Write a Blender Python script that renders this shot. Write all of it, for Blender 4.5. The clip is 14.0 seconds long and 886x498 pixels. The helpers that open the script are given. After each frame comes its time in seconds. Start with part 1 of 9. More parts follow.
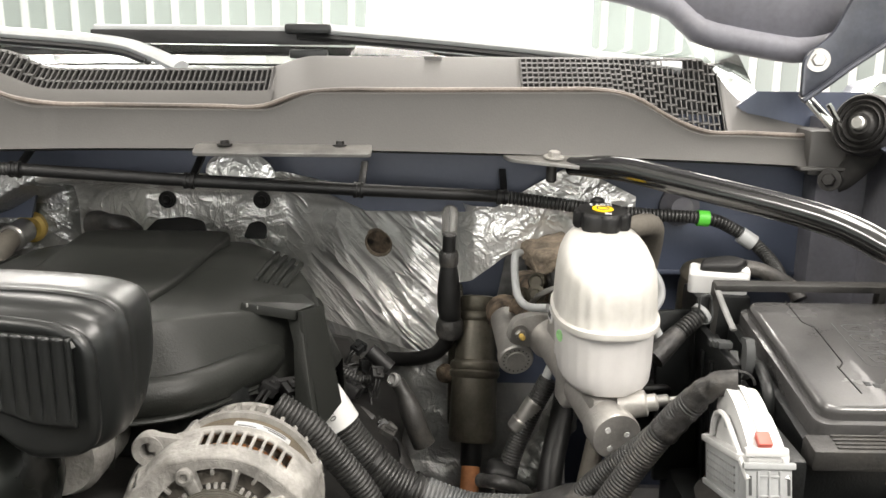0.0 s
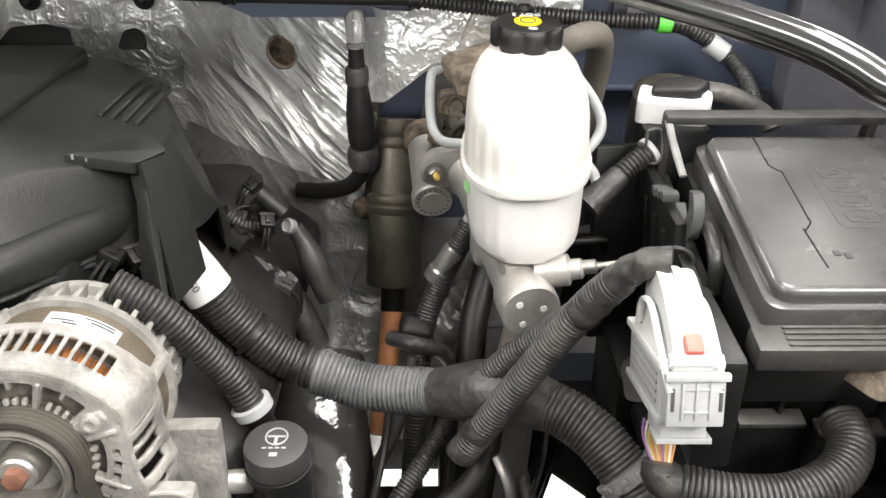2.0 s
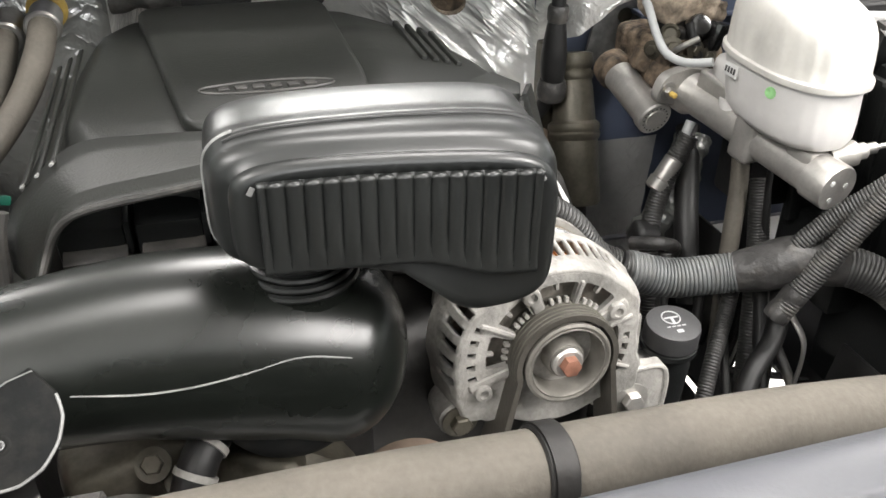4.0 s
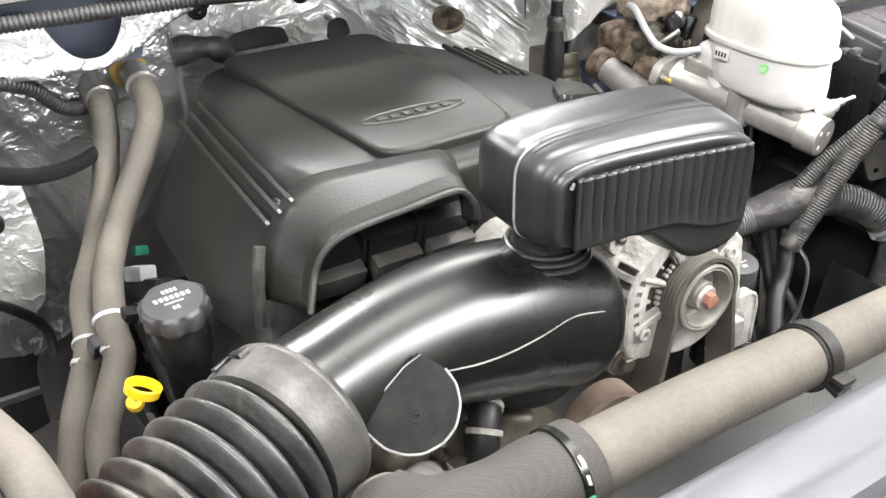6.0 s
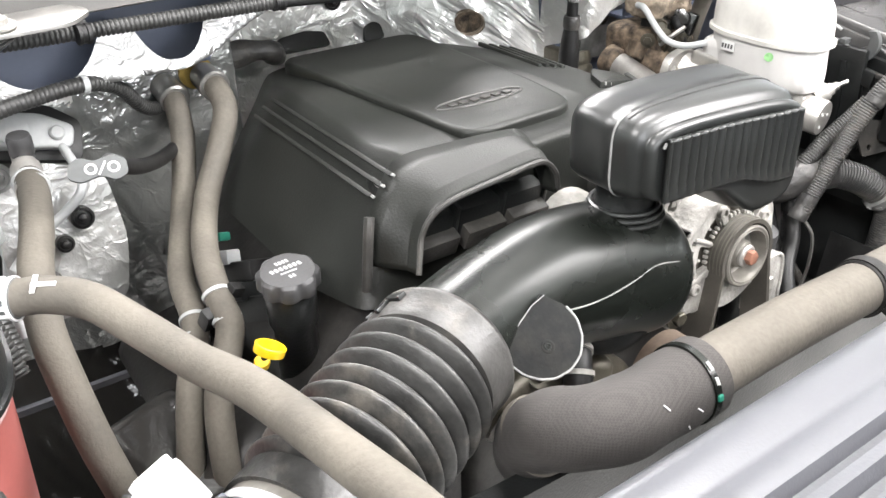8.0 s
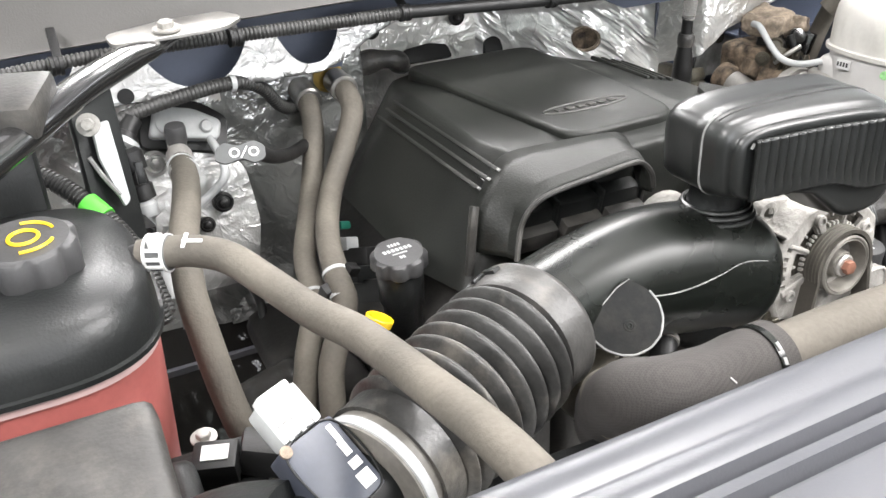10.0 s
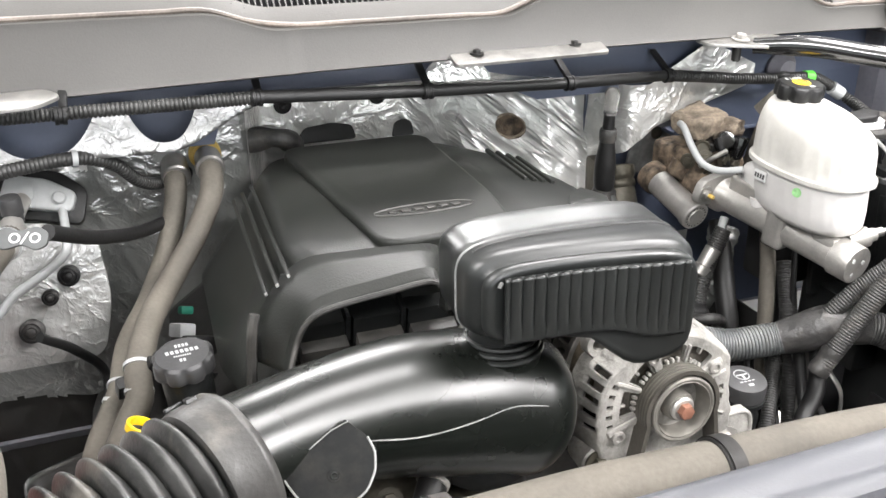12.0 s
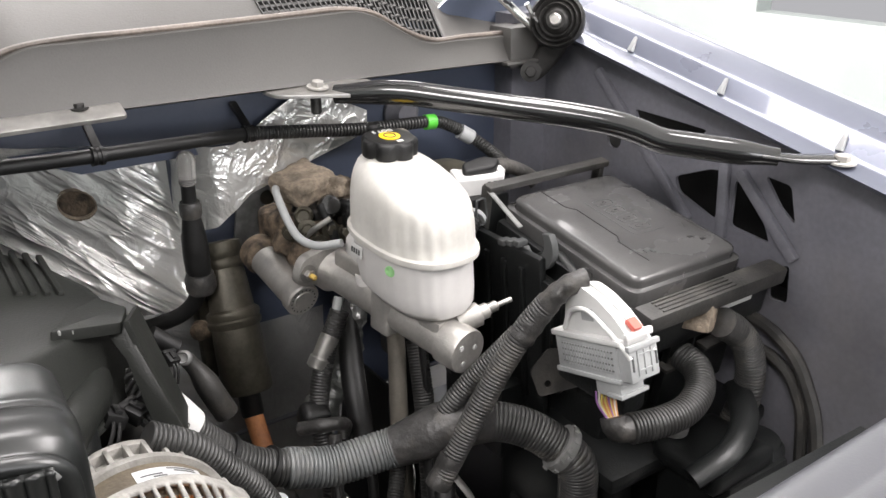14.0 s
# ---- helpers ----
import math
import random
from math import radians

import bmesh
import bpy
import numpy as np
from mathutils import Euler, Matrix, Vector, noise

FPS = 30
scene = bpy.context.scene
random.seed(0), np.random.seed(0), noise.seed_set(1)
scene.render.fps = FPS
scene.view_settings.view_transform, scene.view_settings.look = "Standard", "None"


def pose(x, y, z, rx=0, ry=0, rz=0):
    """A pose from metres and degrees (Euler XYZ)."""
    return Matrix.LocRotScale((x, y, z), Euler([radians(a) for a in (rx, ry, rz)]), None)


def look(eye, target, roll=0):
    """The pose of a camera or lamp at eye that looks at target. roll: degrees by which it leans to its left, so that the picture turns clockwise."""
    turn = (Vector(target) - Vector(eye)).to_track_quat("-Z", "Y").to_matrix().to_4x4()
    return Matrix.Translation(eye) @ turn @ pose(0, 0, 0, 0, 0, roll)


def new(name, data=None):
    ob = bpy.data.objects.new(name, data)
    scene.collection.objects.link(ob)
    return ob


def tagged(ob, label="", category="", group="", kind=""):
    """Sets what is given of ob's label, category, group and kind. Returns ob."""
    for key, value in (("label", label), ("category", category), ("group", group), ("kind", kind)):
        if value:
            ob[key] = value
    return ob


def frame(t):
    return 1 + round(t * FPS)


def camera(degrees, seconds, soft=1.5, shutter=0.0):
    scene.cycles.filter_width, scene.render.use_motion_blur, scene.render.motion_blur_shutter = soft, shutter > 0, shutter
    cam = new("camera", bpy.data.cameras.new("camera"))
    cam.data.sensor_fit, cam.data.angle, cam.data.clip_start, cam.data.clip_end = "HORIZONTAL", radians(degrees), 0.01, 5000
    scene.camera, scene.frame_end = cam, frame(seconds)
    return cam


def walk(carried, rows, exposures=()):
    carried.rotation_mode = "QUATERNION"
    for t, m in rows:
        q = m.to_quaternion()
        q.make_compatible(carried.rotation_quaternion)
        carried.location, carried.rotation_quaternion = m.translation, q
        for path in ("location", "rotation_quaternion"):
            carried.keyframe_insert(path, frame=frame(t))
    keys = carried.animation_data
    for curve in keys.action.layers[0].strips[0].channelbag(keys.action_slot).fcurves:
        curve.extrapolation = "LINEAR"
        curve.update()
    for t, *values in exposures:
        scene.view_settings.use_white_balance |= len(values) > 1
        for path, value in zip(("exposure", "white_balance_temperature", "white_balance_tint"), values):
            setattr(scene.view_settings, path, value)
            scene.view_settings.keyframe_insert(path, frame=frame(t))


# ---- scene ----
cam = camera(55.1, 14.0)
PATH = [
    (0, (0.0125, 0.0593, 1.5489), (-0.0057, 2.0060, 1.0895), 0.58),
    (0.5, (0.0802, 0.1678, 1.5520), (0.0483, 2.0913, 1.0046), 0.56),
    (1, (0.1057, 0.1923, 1.5299), (0.0857, 2.0322, 0.7470), 0.23),
    (1.5, (0.1175, 0.2198, 1.5363), (0.0983, 2.0088, 0.6416), 0.07),
    (2, (0.1041, 0.2411, 1.5535), (0.1032, 2.0001, 0.6032), -0.07),
    (2.5, (0.0068, 0.2019, 1.5669), (0.0609, 1.9413, 0.5802), 0.59),
    (3, (-0.1314, 0.1742, 1.5725), (0.0322, 1.8975, 0.5696), 1.77),
    (3.5, (-0.2662, 0.1816, 1.5626), (0.0511, 1.8679, 0.5340), 1.18),
    (4, (-0.4051, 0.2052, 1.5566), (0.0802, 1.8527, 0.5317), 1.08),
    (4.2, (-0.4611, 0.2082, 1.5570), (0.0783, 1.8386, 0.5307), 0.51),
    (6.3, (-0.7336, 0.2042, 1.6138), (0.1538, 1.6843, 0.6035), -1.22),
    (6.5, (-0.7476, 0.1902, 1.6144), (0.1617, 1.6585, 0.6065), -1.18),
    (7, (-0.7677, 0.1674, 1.6185), (0.1696, 1.6221, 0.6163), -1.23),
    (7.5, (-0.7947, 0.1845, 1.6187), (0.1564, 1.6346, 0.6231), -1.32),
    (8, (-0.8646, 0.1922, 1.6144), (0.0971, 1.6453, 0.6329), -1.62),
    (8.5, (-0.9114, 0.1986, 1.6048), (0.0569, 1.6589, 0.6410), -1.54),
    (8.7, (-0.9203, 0.1941, 1.5989), (0.0426, 1.6697, 0.6529), -1.68),
    (10.8, (-0.8006, 0.0936, 1.6229), (-0.2109, 1.7695, 0.7039), -1.70),
    (11, (-0.7676, 0.0945, 1.6226), (-0.1851, 1.7759, 0.7091), -0.72),
    (11.5, (-0.6909, 0.0864, 1.6351), (-0.1178, 1.7800, 0.7386), -0.66),
    (12, (-0.6089, 0.0885, 1.6370), (-0.0178, 1.8169, 0.8216), -0.80),
    (12.5, (-0.5406, 0.0878, 1.6267), (0.2144, 1.7724, 0.8595), 0.59),
    (13, (-0.4442, 0.1305, 1.6060), (0.4113, 1.7799, 0.8658), -0.84),
    (13.5, (-0.3462, 0.1815, 1.6048), (0.6207, 1.7630, 0.8541), -0.72),
    (14, (-0.2695, 0.1935, 1.6179), (0.7588, 1.7278, 0.8519), -0.69),
]
EXPOSURES = [(0, -0.40, 6900, 12), (1.0, -0.08, 6700, 12), (4.0, 0.10, 6600, 12), (6.3, 0.84, 6450, 13), (8.7, 0.84, 6450, 13), (10.8, 0.40, 6450, 13), (11.5, 0.50, 6450, 13), (12.0, 0.48, 6450, 13), (12.5, 0.28, 6500, 13), (14, -0.30, 6550, 15)]
walk(cam, [(t, look(eye, target, roll)) for t, eye, target, roll in PATH], EXPOSURES)

# ---- light: a workshop with ceiling light strips and a wide window at the side ----
world = bpy.data.worlds.new("workshop_air")
scene.world = world
world.use_nodes = True
world.node_tree.nodes["Background"].inputs[0].default_value = (0.95, 0.98, 1.0, 1)
world.node_tree.nodes["Background"].inputs[1].default_value = 0.6


def area_lamp(name, eye, target, sx, sy, watts, colour=(1, 0.985, 0.96)):
    data = bpy.data.lights.new(name, "AREA")
    data.shape, data.size, data.size_y, data.energy, data.color = "RECTANGLE", sx, sy, watts, colour
    ob = new(name, data)
    ob.matrix_basis = look(eye, target)
    return ob


for lx, ly, sx, sy, watts in ((2.5, -2.2, 1.7, 3.0, 520), (-2.9, -1.6, 0.9, 2.4, 240), (0.45, 3.8, 1.3, 7.2, 700), (-2.6, 5.4, 2.0, 4.8, 540), (3.0, 5.4, 1.8, 4.8, 480)):
    area_lamp("ceiling_panel_light", (lx, ly, 4.1), (lx, ly, 0), sx, sy, watts)
area_lamp("window_light", (5.9, 3.2, 1.9), (0, 3.2, 1.9), 3.2, 2.4, 80, (0.95, 0.98, 1.0))
# fill lamp added in front to brighten the foil and front faces
area_lamp("front_fill_light", (0.7, -6.4, 1.75), (0.7, 0.8, 1.75), 5.6, 3.3, 470, (0.97, 0.99, 1.0))


# ---- materials ----
def material(name, colour, rough=0.5, metal=0.0, vary=0.25, scale=18.0, bump=0.1, fine=160.0, tint=None, coat=0.0, spec=0.5, random_piece=0.0, stain=0.0):
    """A surface with two scales of colour and gloss variation and fine relief."""
    mat = bpy.data.materials.new(name)
    mat.use_nodes = True
    nt = mat.node_tree
    bsdf = nt.nodes["Principled BSDF"]
    lk = nt.links.new
    tc = nt.nodes.new("ShaderNodeTexCoord")
    n1 = nt.nodes.new("ShaderNodeTexNoise")
    n1.inputs["Scale"].default_value, n1.inputs["Detail"].default_value = scale, 6
    n2 = nt.nodes.new("ShaderNodeTexNoise")
    n2.inputs["Scale"].default_value, n2.inputs["Detail"].default_value = fine, 4
    lk(tc.outputs["Object"], n1.inputs["Vector"])
    lk(tc.outputs["Object"], n2.inputs["Vector"])
    ramp = nt.nodes.new("ShaderNodeValToRGB")
    tint = tint or colour
    ramp.color_ramp.elements[0].position, ramp.color_ramp.elements[1].position = 0.32, 0.68
    ramp.color_ramp.elements[0].color = (*[c * (1 - vary) for c in colour], 1)
    ramp.color_ramp.elements[1].color = (*[c * (1 + vary) for c in tint], 1)
    lk(n1.outputs["Fac"], ramp.inputs["Fac"])
    mix = nt.nodes.new("ShaderNodeMix")
    mix.data_type, mix.blend_type = "RGBA", "OVERLAY"
    mix.inputs["Factor"].default_value = min(0.9, vary * 0.8)
    lk(ramp.outputs["Color"], mix.inputs["A"])
    lk(n2.outputs["Fac"], mix.inputs["B"])
    out = mix.outputs["Result"]
    if stain:
        n3 = nt.nodes.new("ShaderNodeTexNoise")
        n3.inputs["Scale"].default_value, n3.inputs["Detail"].default_value = scale * 0.45, 9
        n3.inputs["Roughness"].default_value = 0.7
        lk(tc.outputs["Object"], n3.inputs["Vector"])
        r3 = nt.nodes.new("ShaderNodeValToRGB")
        r3.color_ramp.elements[0].position, r3.color_ramp.elements[1].position = 0.5, 0.66
        lk(n3.outputs["Fac"], r3.inputs["Fac"])
        fac = nt.nodes.new("ShaderNodeMath")
        fac.operation = "MULTIPLY"
        fac.inputs[1].default_value = stain
        lk(r3.outputs["Color"], fac.inputs[0])
        m3 = nt.nodes.new("ShaderNodeMix")
        m3.data_type = "RGBA"
        m3.inputs["B"].default_value = (0.21, 0.19, 0.16, 1)
        lk(fac.outputs[0], m3.inputs["Factor"])
        lk(out, m3.inputs["A"])
        out = m3.outputs["Result"]
    if random_piece:
        info = nt.nodes.new("ShaderNodeObjectInfo")
        hsv = nt.nodes.new("ShaderNodeHueSaturation")
        rng = nt.nodes.new("ShaderNodeMapRange")
        rng.inputs["To Min"].default_value, rng.inputs["To Max"].default_value = 1 - random_piece, 1 + random_piece
        lk(info.outputs["Random"], rng.inputs["Value"])
        lk(rng.outputs["Result"], hsv.inputs["Value"])
        lk(out, hsv.inputs["Color"])
        out = hsv.outputs["Color"]
    lk(out, bsdf.inputs["Base Color"])
    mr = nt.nodes.new("ShaderNodeMapRange")
    mr.inputs["To Min"].default_value, mr.inputs["To Max"].default_value = max(0.03, rough - 0.1), min(1, rough + 0.12)
    lk(n1.outputs["Fac"], mr.inputs["Value"])
    lk(mr.outputs["Result"], bsdf.inputs["Roughness"])
    bsdf.inputs["Metallic"].default_value = metal
    bsdf.inputs["Coat Weight"].default_value = coat
    bsdf.inputs["Specular IOR Level"].default_value = spec
    if bump:
        bm_ = nt.nodes.new("ShaderNodeBump")
        bm_.inputs["Strength"].default_value, bm_.inputs["Distance"].default_value = bump, 0.002
        lk(n2.outputs["Fac"], bm_.inputs["Height"])
        lk(bm_.outputs["Normal"], bsdf.inputs["Normal"])
    return mat


def foil_material(name, colour, rough, crumple, streak, metal=0.85, coat=0.7):
    """Laminated foil: a soft metal sheet under a thin glossy film with fine crumples and long drawn wrinkles."""
    mat = material(name, colour, rough, metal, 0.12, 14, 0, 90)
    nt = mat.node_tree
    lk = nt.links.new
    bsdf = nt.nodes["Principled BSDF"]
    tc = nt.nodes.new("ShaderNodeTexCoord")

    def ridge(vector, scale, power, warp):
        n = nt.nodes.new("ShaderNodeTexNoise")
        n.inputs["Scale"].default_value, n.inputs["Detail"].default_value, n.inputs["Distortion"].default_value = scale, 3, warp
        lk(vector, n.inputs["Vector"])
        steps = [("MULTIPLY_ADD", 2.0, -1.0), ("ABSOLUTE", None, None), ("SUBTRACT", "flip", None), ("POWER", power, None)]
        out = n.outputs["Fac"]
        for op, p, q in steps:
            m = nt.nodes.new("ShaderNodeMath")
            m.operation = op
            m.use_clamp = op == "SUBTRACT"
            if p == "flip":
                m.inputs[0].default_value = 1.0
                lk(out, m.inputs[1])
            else:
                lk(out, m.inputs[0])
                if p is not None:
                    m.inputs[1].default_value = p
                if q is not None:
                    m.inputs[2].default_value = q
            out = m.outputs[0]
        return out

    prev = None

    def bump(height, strength, distance, prev):
        b = nt.nodes.new("ShaderNodeBump")
        b.inputs["Strength"].default_value, b.inputs["Distance"].default_value = strength, distance
        lk(height, b.inputs["Height"])
        if prev:
            lk(prev, b.inputs["Normal"])
        return b.outputs["Normal"]

    if streak:
        squash = nt.nodes.new("ShaderNodeMapping")
        squash.inputs["Rotation"].default_value = (0, radians(50), 0)
        lk(tc.outputs["Object"], squash.inputs["Vector"])
        flat = nt.nodes.new("ShaderNodeMapping")
        flat.inputs["Scale"].default_value = (1.0, 0.25, 0.07)
        lk(squash.outputs["Vector"], flat.inputs["Vector"])
        # the long wrinkles come in sheaves, with smooth film between them
        broad = nt.nodes.new("ShaderNodeTexNoise")
        broad.inputs["Scale"].default_value, broad.inputs["Detail"].default_value = 9.0, 1
        lk(tc.outputs["Object"], broad.inputs["Vector"])
        sheaf = nt.nodes.new("ShaderNodeMapRange")
        sheaf.inputs["From Min"].default_value, sheaf.inputs["From Max"].default_value = 0.44, 0.60
        lk(broad.outputs["Fac"], sheaf.inputs["Value"])

        def gathered(height):
            m = nt.nodes.new("ShaderNodeMath")
            m.operation = "MULTIPLY"
            lk(height, m.inputs[0])
            lk(sheaf.outputs["Result"], m.inputs[1])
            return m.outputs[0]

        prev = bump(gathered(ridge(flat.outputs["Vector"], 17, 13.0, 0.35)), streak, 0.010, prev)
        prev = bump(gathered(ridge(flat.outputs["Vector"], 60, 8.0, 0.3)), streak * 0.6, 0.003, prev)
    prev = bump(ridge(tc.outputs["Object"], 26, 4.0, 0.8), crumple, 0.003, prev)
    prev = bump(ridge(tc.outputs["Object"], 85, 3.0, 0.6), crumple * 0.7, 0.0012, prev)
    lk(prev, bsdf.inputs["Normal"])
    lk(prev, bsdf.inputs["Coat Normal"])
    bsdf.inputs["Coat Weight"].default_value, bsdf.inputs["Coat Roughness"].default_value = coat, 0.07
    bsdf.inputs["Coat IOR"].default_value = 2.1
    return mat


def woven_material(name, colour):
    """Braided hose sleeve: fine crossing threads, dark between them."""
    mat = material(name, colour, 0.8, 0, 0.2, 20, 0, 200)
    nt = mat.node_tree
    bsdf = nt.nodes["Principled BSDF"]
    tc = nt.nodes.new("ShaderNodeTexCoord")
    rot = nt.nodes.new("ShaderNodeMapping")
    rot.inputs["Rotation"].default_value = (0.6, 0.5, 0.78)
    ck = nt.nodes.new("ShaderNodeTexChecker")
    ck.inputs["Scale"].default_value = 640
    ck.inputs["Color1"].default_value = (1.16, 1.16, 1.16, 1)
    ck.inputs["Color2"].default_value = (0.84, 0.84, 0.84, 1)
    mul = nt.nodes.new("ShaderNodeMixRGB")
    mul.blend_type, mul.inputs["Fac"].default_value = "MULTIPLY", 1.0
    b = nt.nodes.new("ShaderNodeBump")
    b.inputs["Strength"].default_value, b.inputs["Distance"].default_value = 0.6, 0.0006
    nt.links.new(tc.outputs["Object"], rot.inputs["Vector"])
    nt.links.new(rot.outputs["Vector"], ck.inputs["Vector"])
    nt.links.new(ck.outputs["Fac"], b.inputs["Height"])
    nt.links.new(b.outputs["Normal"], bsdf.inputs["Normal"])
    nt.links.new(bsdf.inputs["Base Color"].links[0].from_socket, mul.inputs["Color1"])
    nt.links.new(ck.outputs["Color"], mul.inputs["Color2"])
    nt.links.new(mul.outputs["Color"], bsdf.inputs["Base Color"])
    return mat


BLACK = material("black_plastic", (0.011, 0.012, 0.012), 0.36, 0, 0.25, 14, 0.18, 420, spec=0.4)
COVER = material("cover_plastic", (0.0135, 0.0145, 0.0128), 0.40, 0, 0.25, 8, 0.16, 480, spec=0.32)
GLOSS = material("moulded_black", (0.0075, 0.0088, 0.0075), 0.27, 0, 0.25, 12, 0.0, 300, spec=0.46)
SATIN = material("satin_black_plastic", (0.010, 0.011, 0.0105), 0.34, 0, 0.2, 12, 0.03, 420, spec=0.62)
DUSTY = material("dusty_black_plastic", (0.034, 0.033, 0.031), 0.46, 0, 0.3, 40, 0.2, 300, stain=0.16)
COWL = material("grey_cowl_plastic", (0.070, 0.067, 0.063), 0.55, 0, 0.12, 5, 0.1, 500)
COWL_EDGE = material("cowl_rubber_edge", (0.12, 0.10, 0.085), 0.6, 0, 0.55, 9, 0.1, 300)
SHROUD = material("grey_shroud_plastic", (0.070, 0.072, 0.080), 0.34, 0, 0.06, 4, 0.06, 500)
NAVY = material("navy_body_paint", (0.066, 0.080, 0.118), 0.42, 0, 0.12, 6, 0.03, 200, coat=0.25)
NAVY_DARK = material("dusty_navy_paint", (0.050, 0.055, 0.070), 0.36, 0.1, 0.3, 14, 0.1, 200, coat=0.2, stain=0.15)
NAVY_DULL = material("underbody_grey_blue", (0.14, 0.14, 0.16), 0.5, 0, 0.25, 9, 0.1, 150, stain=0.2)
PAINT = material("silver_blue_paint", (0.105, 0.115, 0.150), 0.28, 0.35, 0.05, 6, 0.0, 200, coat=0.5)
FOIL = foil_material("heat_foil", (0.84, 0.835, 0.81), 0.30, 0.65, 0.0, 0.62, 0.9)
FOIL_DRAWN = foil_material("drawn_heat_foil", (0.85, 0.845, 0.82), 0.30, 0.26, 1.0, 0.42, 1.0)
# recess foil lightened and lip foil toned down to balance the light on them
FOIL_CREASED = foil_material("creased_heat_foil", (0.90, 0.89, 0.85), 0.32, 0.8, 0.0, 0.35, 1.0)
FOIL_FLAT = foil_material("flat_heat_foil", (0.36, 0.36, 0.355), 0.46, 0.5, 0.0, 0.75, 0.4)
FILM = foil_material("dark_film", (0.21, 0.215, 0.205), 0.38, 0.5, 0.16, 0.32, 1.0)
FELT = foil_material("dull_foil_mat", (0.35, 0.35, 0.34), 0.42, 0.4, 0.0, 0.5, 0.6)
# dark tone for the blanket's painted shade and the heat shields
DARK_MAT = foil_material("dark_mat", (0.018, 0.017, 0.015), 0.65, 0.1, 0.0, 0.5, 0.35)
ALU = material("cast_aluminium", (0.31, 0.300, 0.280), 0.62, 0.15, 0.32, 40, 0.6, 220, stain=0.22)
MACHINED = material("machined_aluminium", (0.46, 0.445, 0.42), 0.40, 0.65, 0.16, 30, 0.2, 260)
PULLEY = material("worn_pulley_steel", (0.19, 0.18, 0.16), 0.48, 0.35, 0.25, 40, 0.1, 220)
STEEL = material("plated_steel", (0.40, 0.39, 0.37), 0.35, 0.85, 0.18, 40, 0.05, 200)
DARK_STEEL = material("dark_steel", (0.025, 0.024, 0.023), 0.5, 0.5, 0.35, 30, 0.15, 200, stain=0.07)
RUST = material("rusty_steel", (0.050, 0.036, 0.026), 0.8, 0.2, 0.6, 70, 0.7, 220, tint=(0.125, 0.094, 0.066))
DUSTRUST = material("dust_covered_rust", (0.24, 0.195, 0.148), 0.9, 0, 0.45, 75, 0.9, 260)
OLIVE = material("greasy_olive_steel", (0.074, 0.067, 0.051), 0.44, 0.45, 0.3, 25, 0.2, 200, stain=0.3)
NUT = material("faded_rusty_nut", (0.21, 0.095, 0.062), 0.65, 0.1, 0.3, 60, 0.3, 200)
ORANGE = material("orange_rusted_shaft", (0.30, 0.12, 0.045), 0.7, 0.1, 0.3, 40, 0.3, 200)
WHITE = material("white_translucent_plastic", (0.56, 0.545, 0.51), 0.4, 0, 0.10, 26, 0.06, 200)
WHITE.node_tree.nodes["Principled BSDF"].inputs["Subsurface Weight"].default_value = 0.25
WHITE.node_tree.nodes["Principled BSDF"].inputs["Subsurface Radius"].default_value = (0.02, 0.02, 0.018)
MILKY = material("milky_plastic", (0.62, 0.605, 0.59), 0.42, 0, 0.06, 20, 0.05, 200)
MID_GREY = material("mid_grey", (0.19, 0.19, 0.185), 0.5, 0, 0.3, 60, 0.1, 200)
TAGGREY = material("grey_tag_plastic", (0.075, 0.078, 0.078), 0.55, 0, 0.1, 25, 0.06, 200, spec=0.3)
LID = material("dusty_grey_lid", (0.076, 0.075, 0.074), 0.24, 0, 0.20, 14, 0.06, 400, coat=0.3, spec=0.7)
TUBE = material("glossy_black_paint", (0.010, 0.010, 0.010), 0.16, 0, 0.2, 12, 0.02, 300, spec=0.8, coat=0.6)
FLAP = material("dull_black_flap", (0.006, 0.0065, 0.0065), 0.62, 0, 0.3, 40, 0.1, 300, spec=0.12, stain=0.05)
MATT = material("matt_black_plastic", (0.009, 0.010, 0.010), 0.42, 0, 0.25, 30, 0.05, 300, spec=0.22)
DOT = material("faded_green_paint", (0.30, 0.60, 0.26), 0.5, 0, 0.3, 120, 0.05, 200)
GRILLE = material("dark_grille_plastic", (0.045, 0.044, 0.042), 0.5, 0, 0.1, 10, 0.05, 400)
BEIGE = material("beige_grey_housing", (0.12, 0.113, 0.1), 0.5, 0, 0.3, 25, 0.1, 200)
PALE = material("pale_grey_plastic", (0.37, 0.38, 0.38), 0.45, 0, 0.10, 25, 0.06, 200)
BRIGHT = material("white_plastic", (0.62, 0.62, 0.61), 0.45, 0, 0.05, 25, 0.04, 200)
IDLER = material("brown_rusted_pulley", (0.155, 0.115, 0.088), 0.6, 0.2, 0.3, 40, 0.2, 200)
HOSE = material("dusty_rubber_hose", (0.098, 0.088, 0.073), 0.78, 0, 0.26, 16, 0.25, 260)
RUBBER = material("black_rubber", (0.009, 0.009, 0.009), 0.48, 0, 0.3, 30, 0.15, 260, spec=0.4)
BELLOWS = material("bellows_rubber", (0.029, 0.029, 0.028), 0.36, 0, 0.4, 30, 0.25, 240, stain=0.42)
COLLAR = material("dusty_rubber_collar", (0.045, 0.044, 0.042), 0.42, 0, 0.3, 30, 0.2, 260, stain=0.3)
CONDUIT = material("black_split_conduit", (0.028, 0.028, 0.027), 0.42, 0, 0.3, 40, 0.05, 260)
CONDUIT_GREY = material("faded_grey_conduit", (0.088, 0.093, 0.094), 0.40, 0, 0.25, 40, 0.12, 240, stain=0.2)
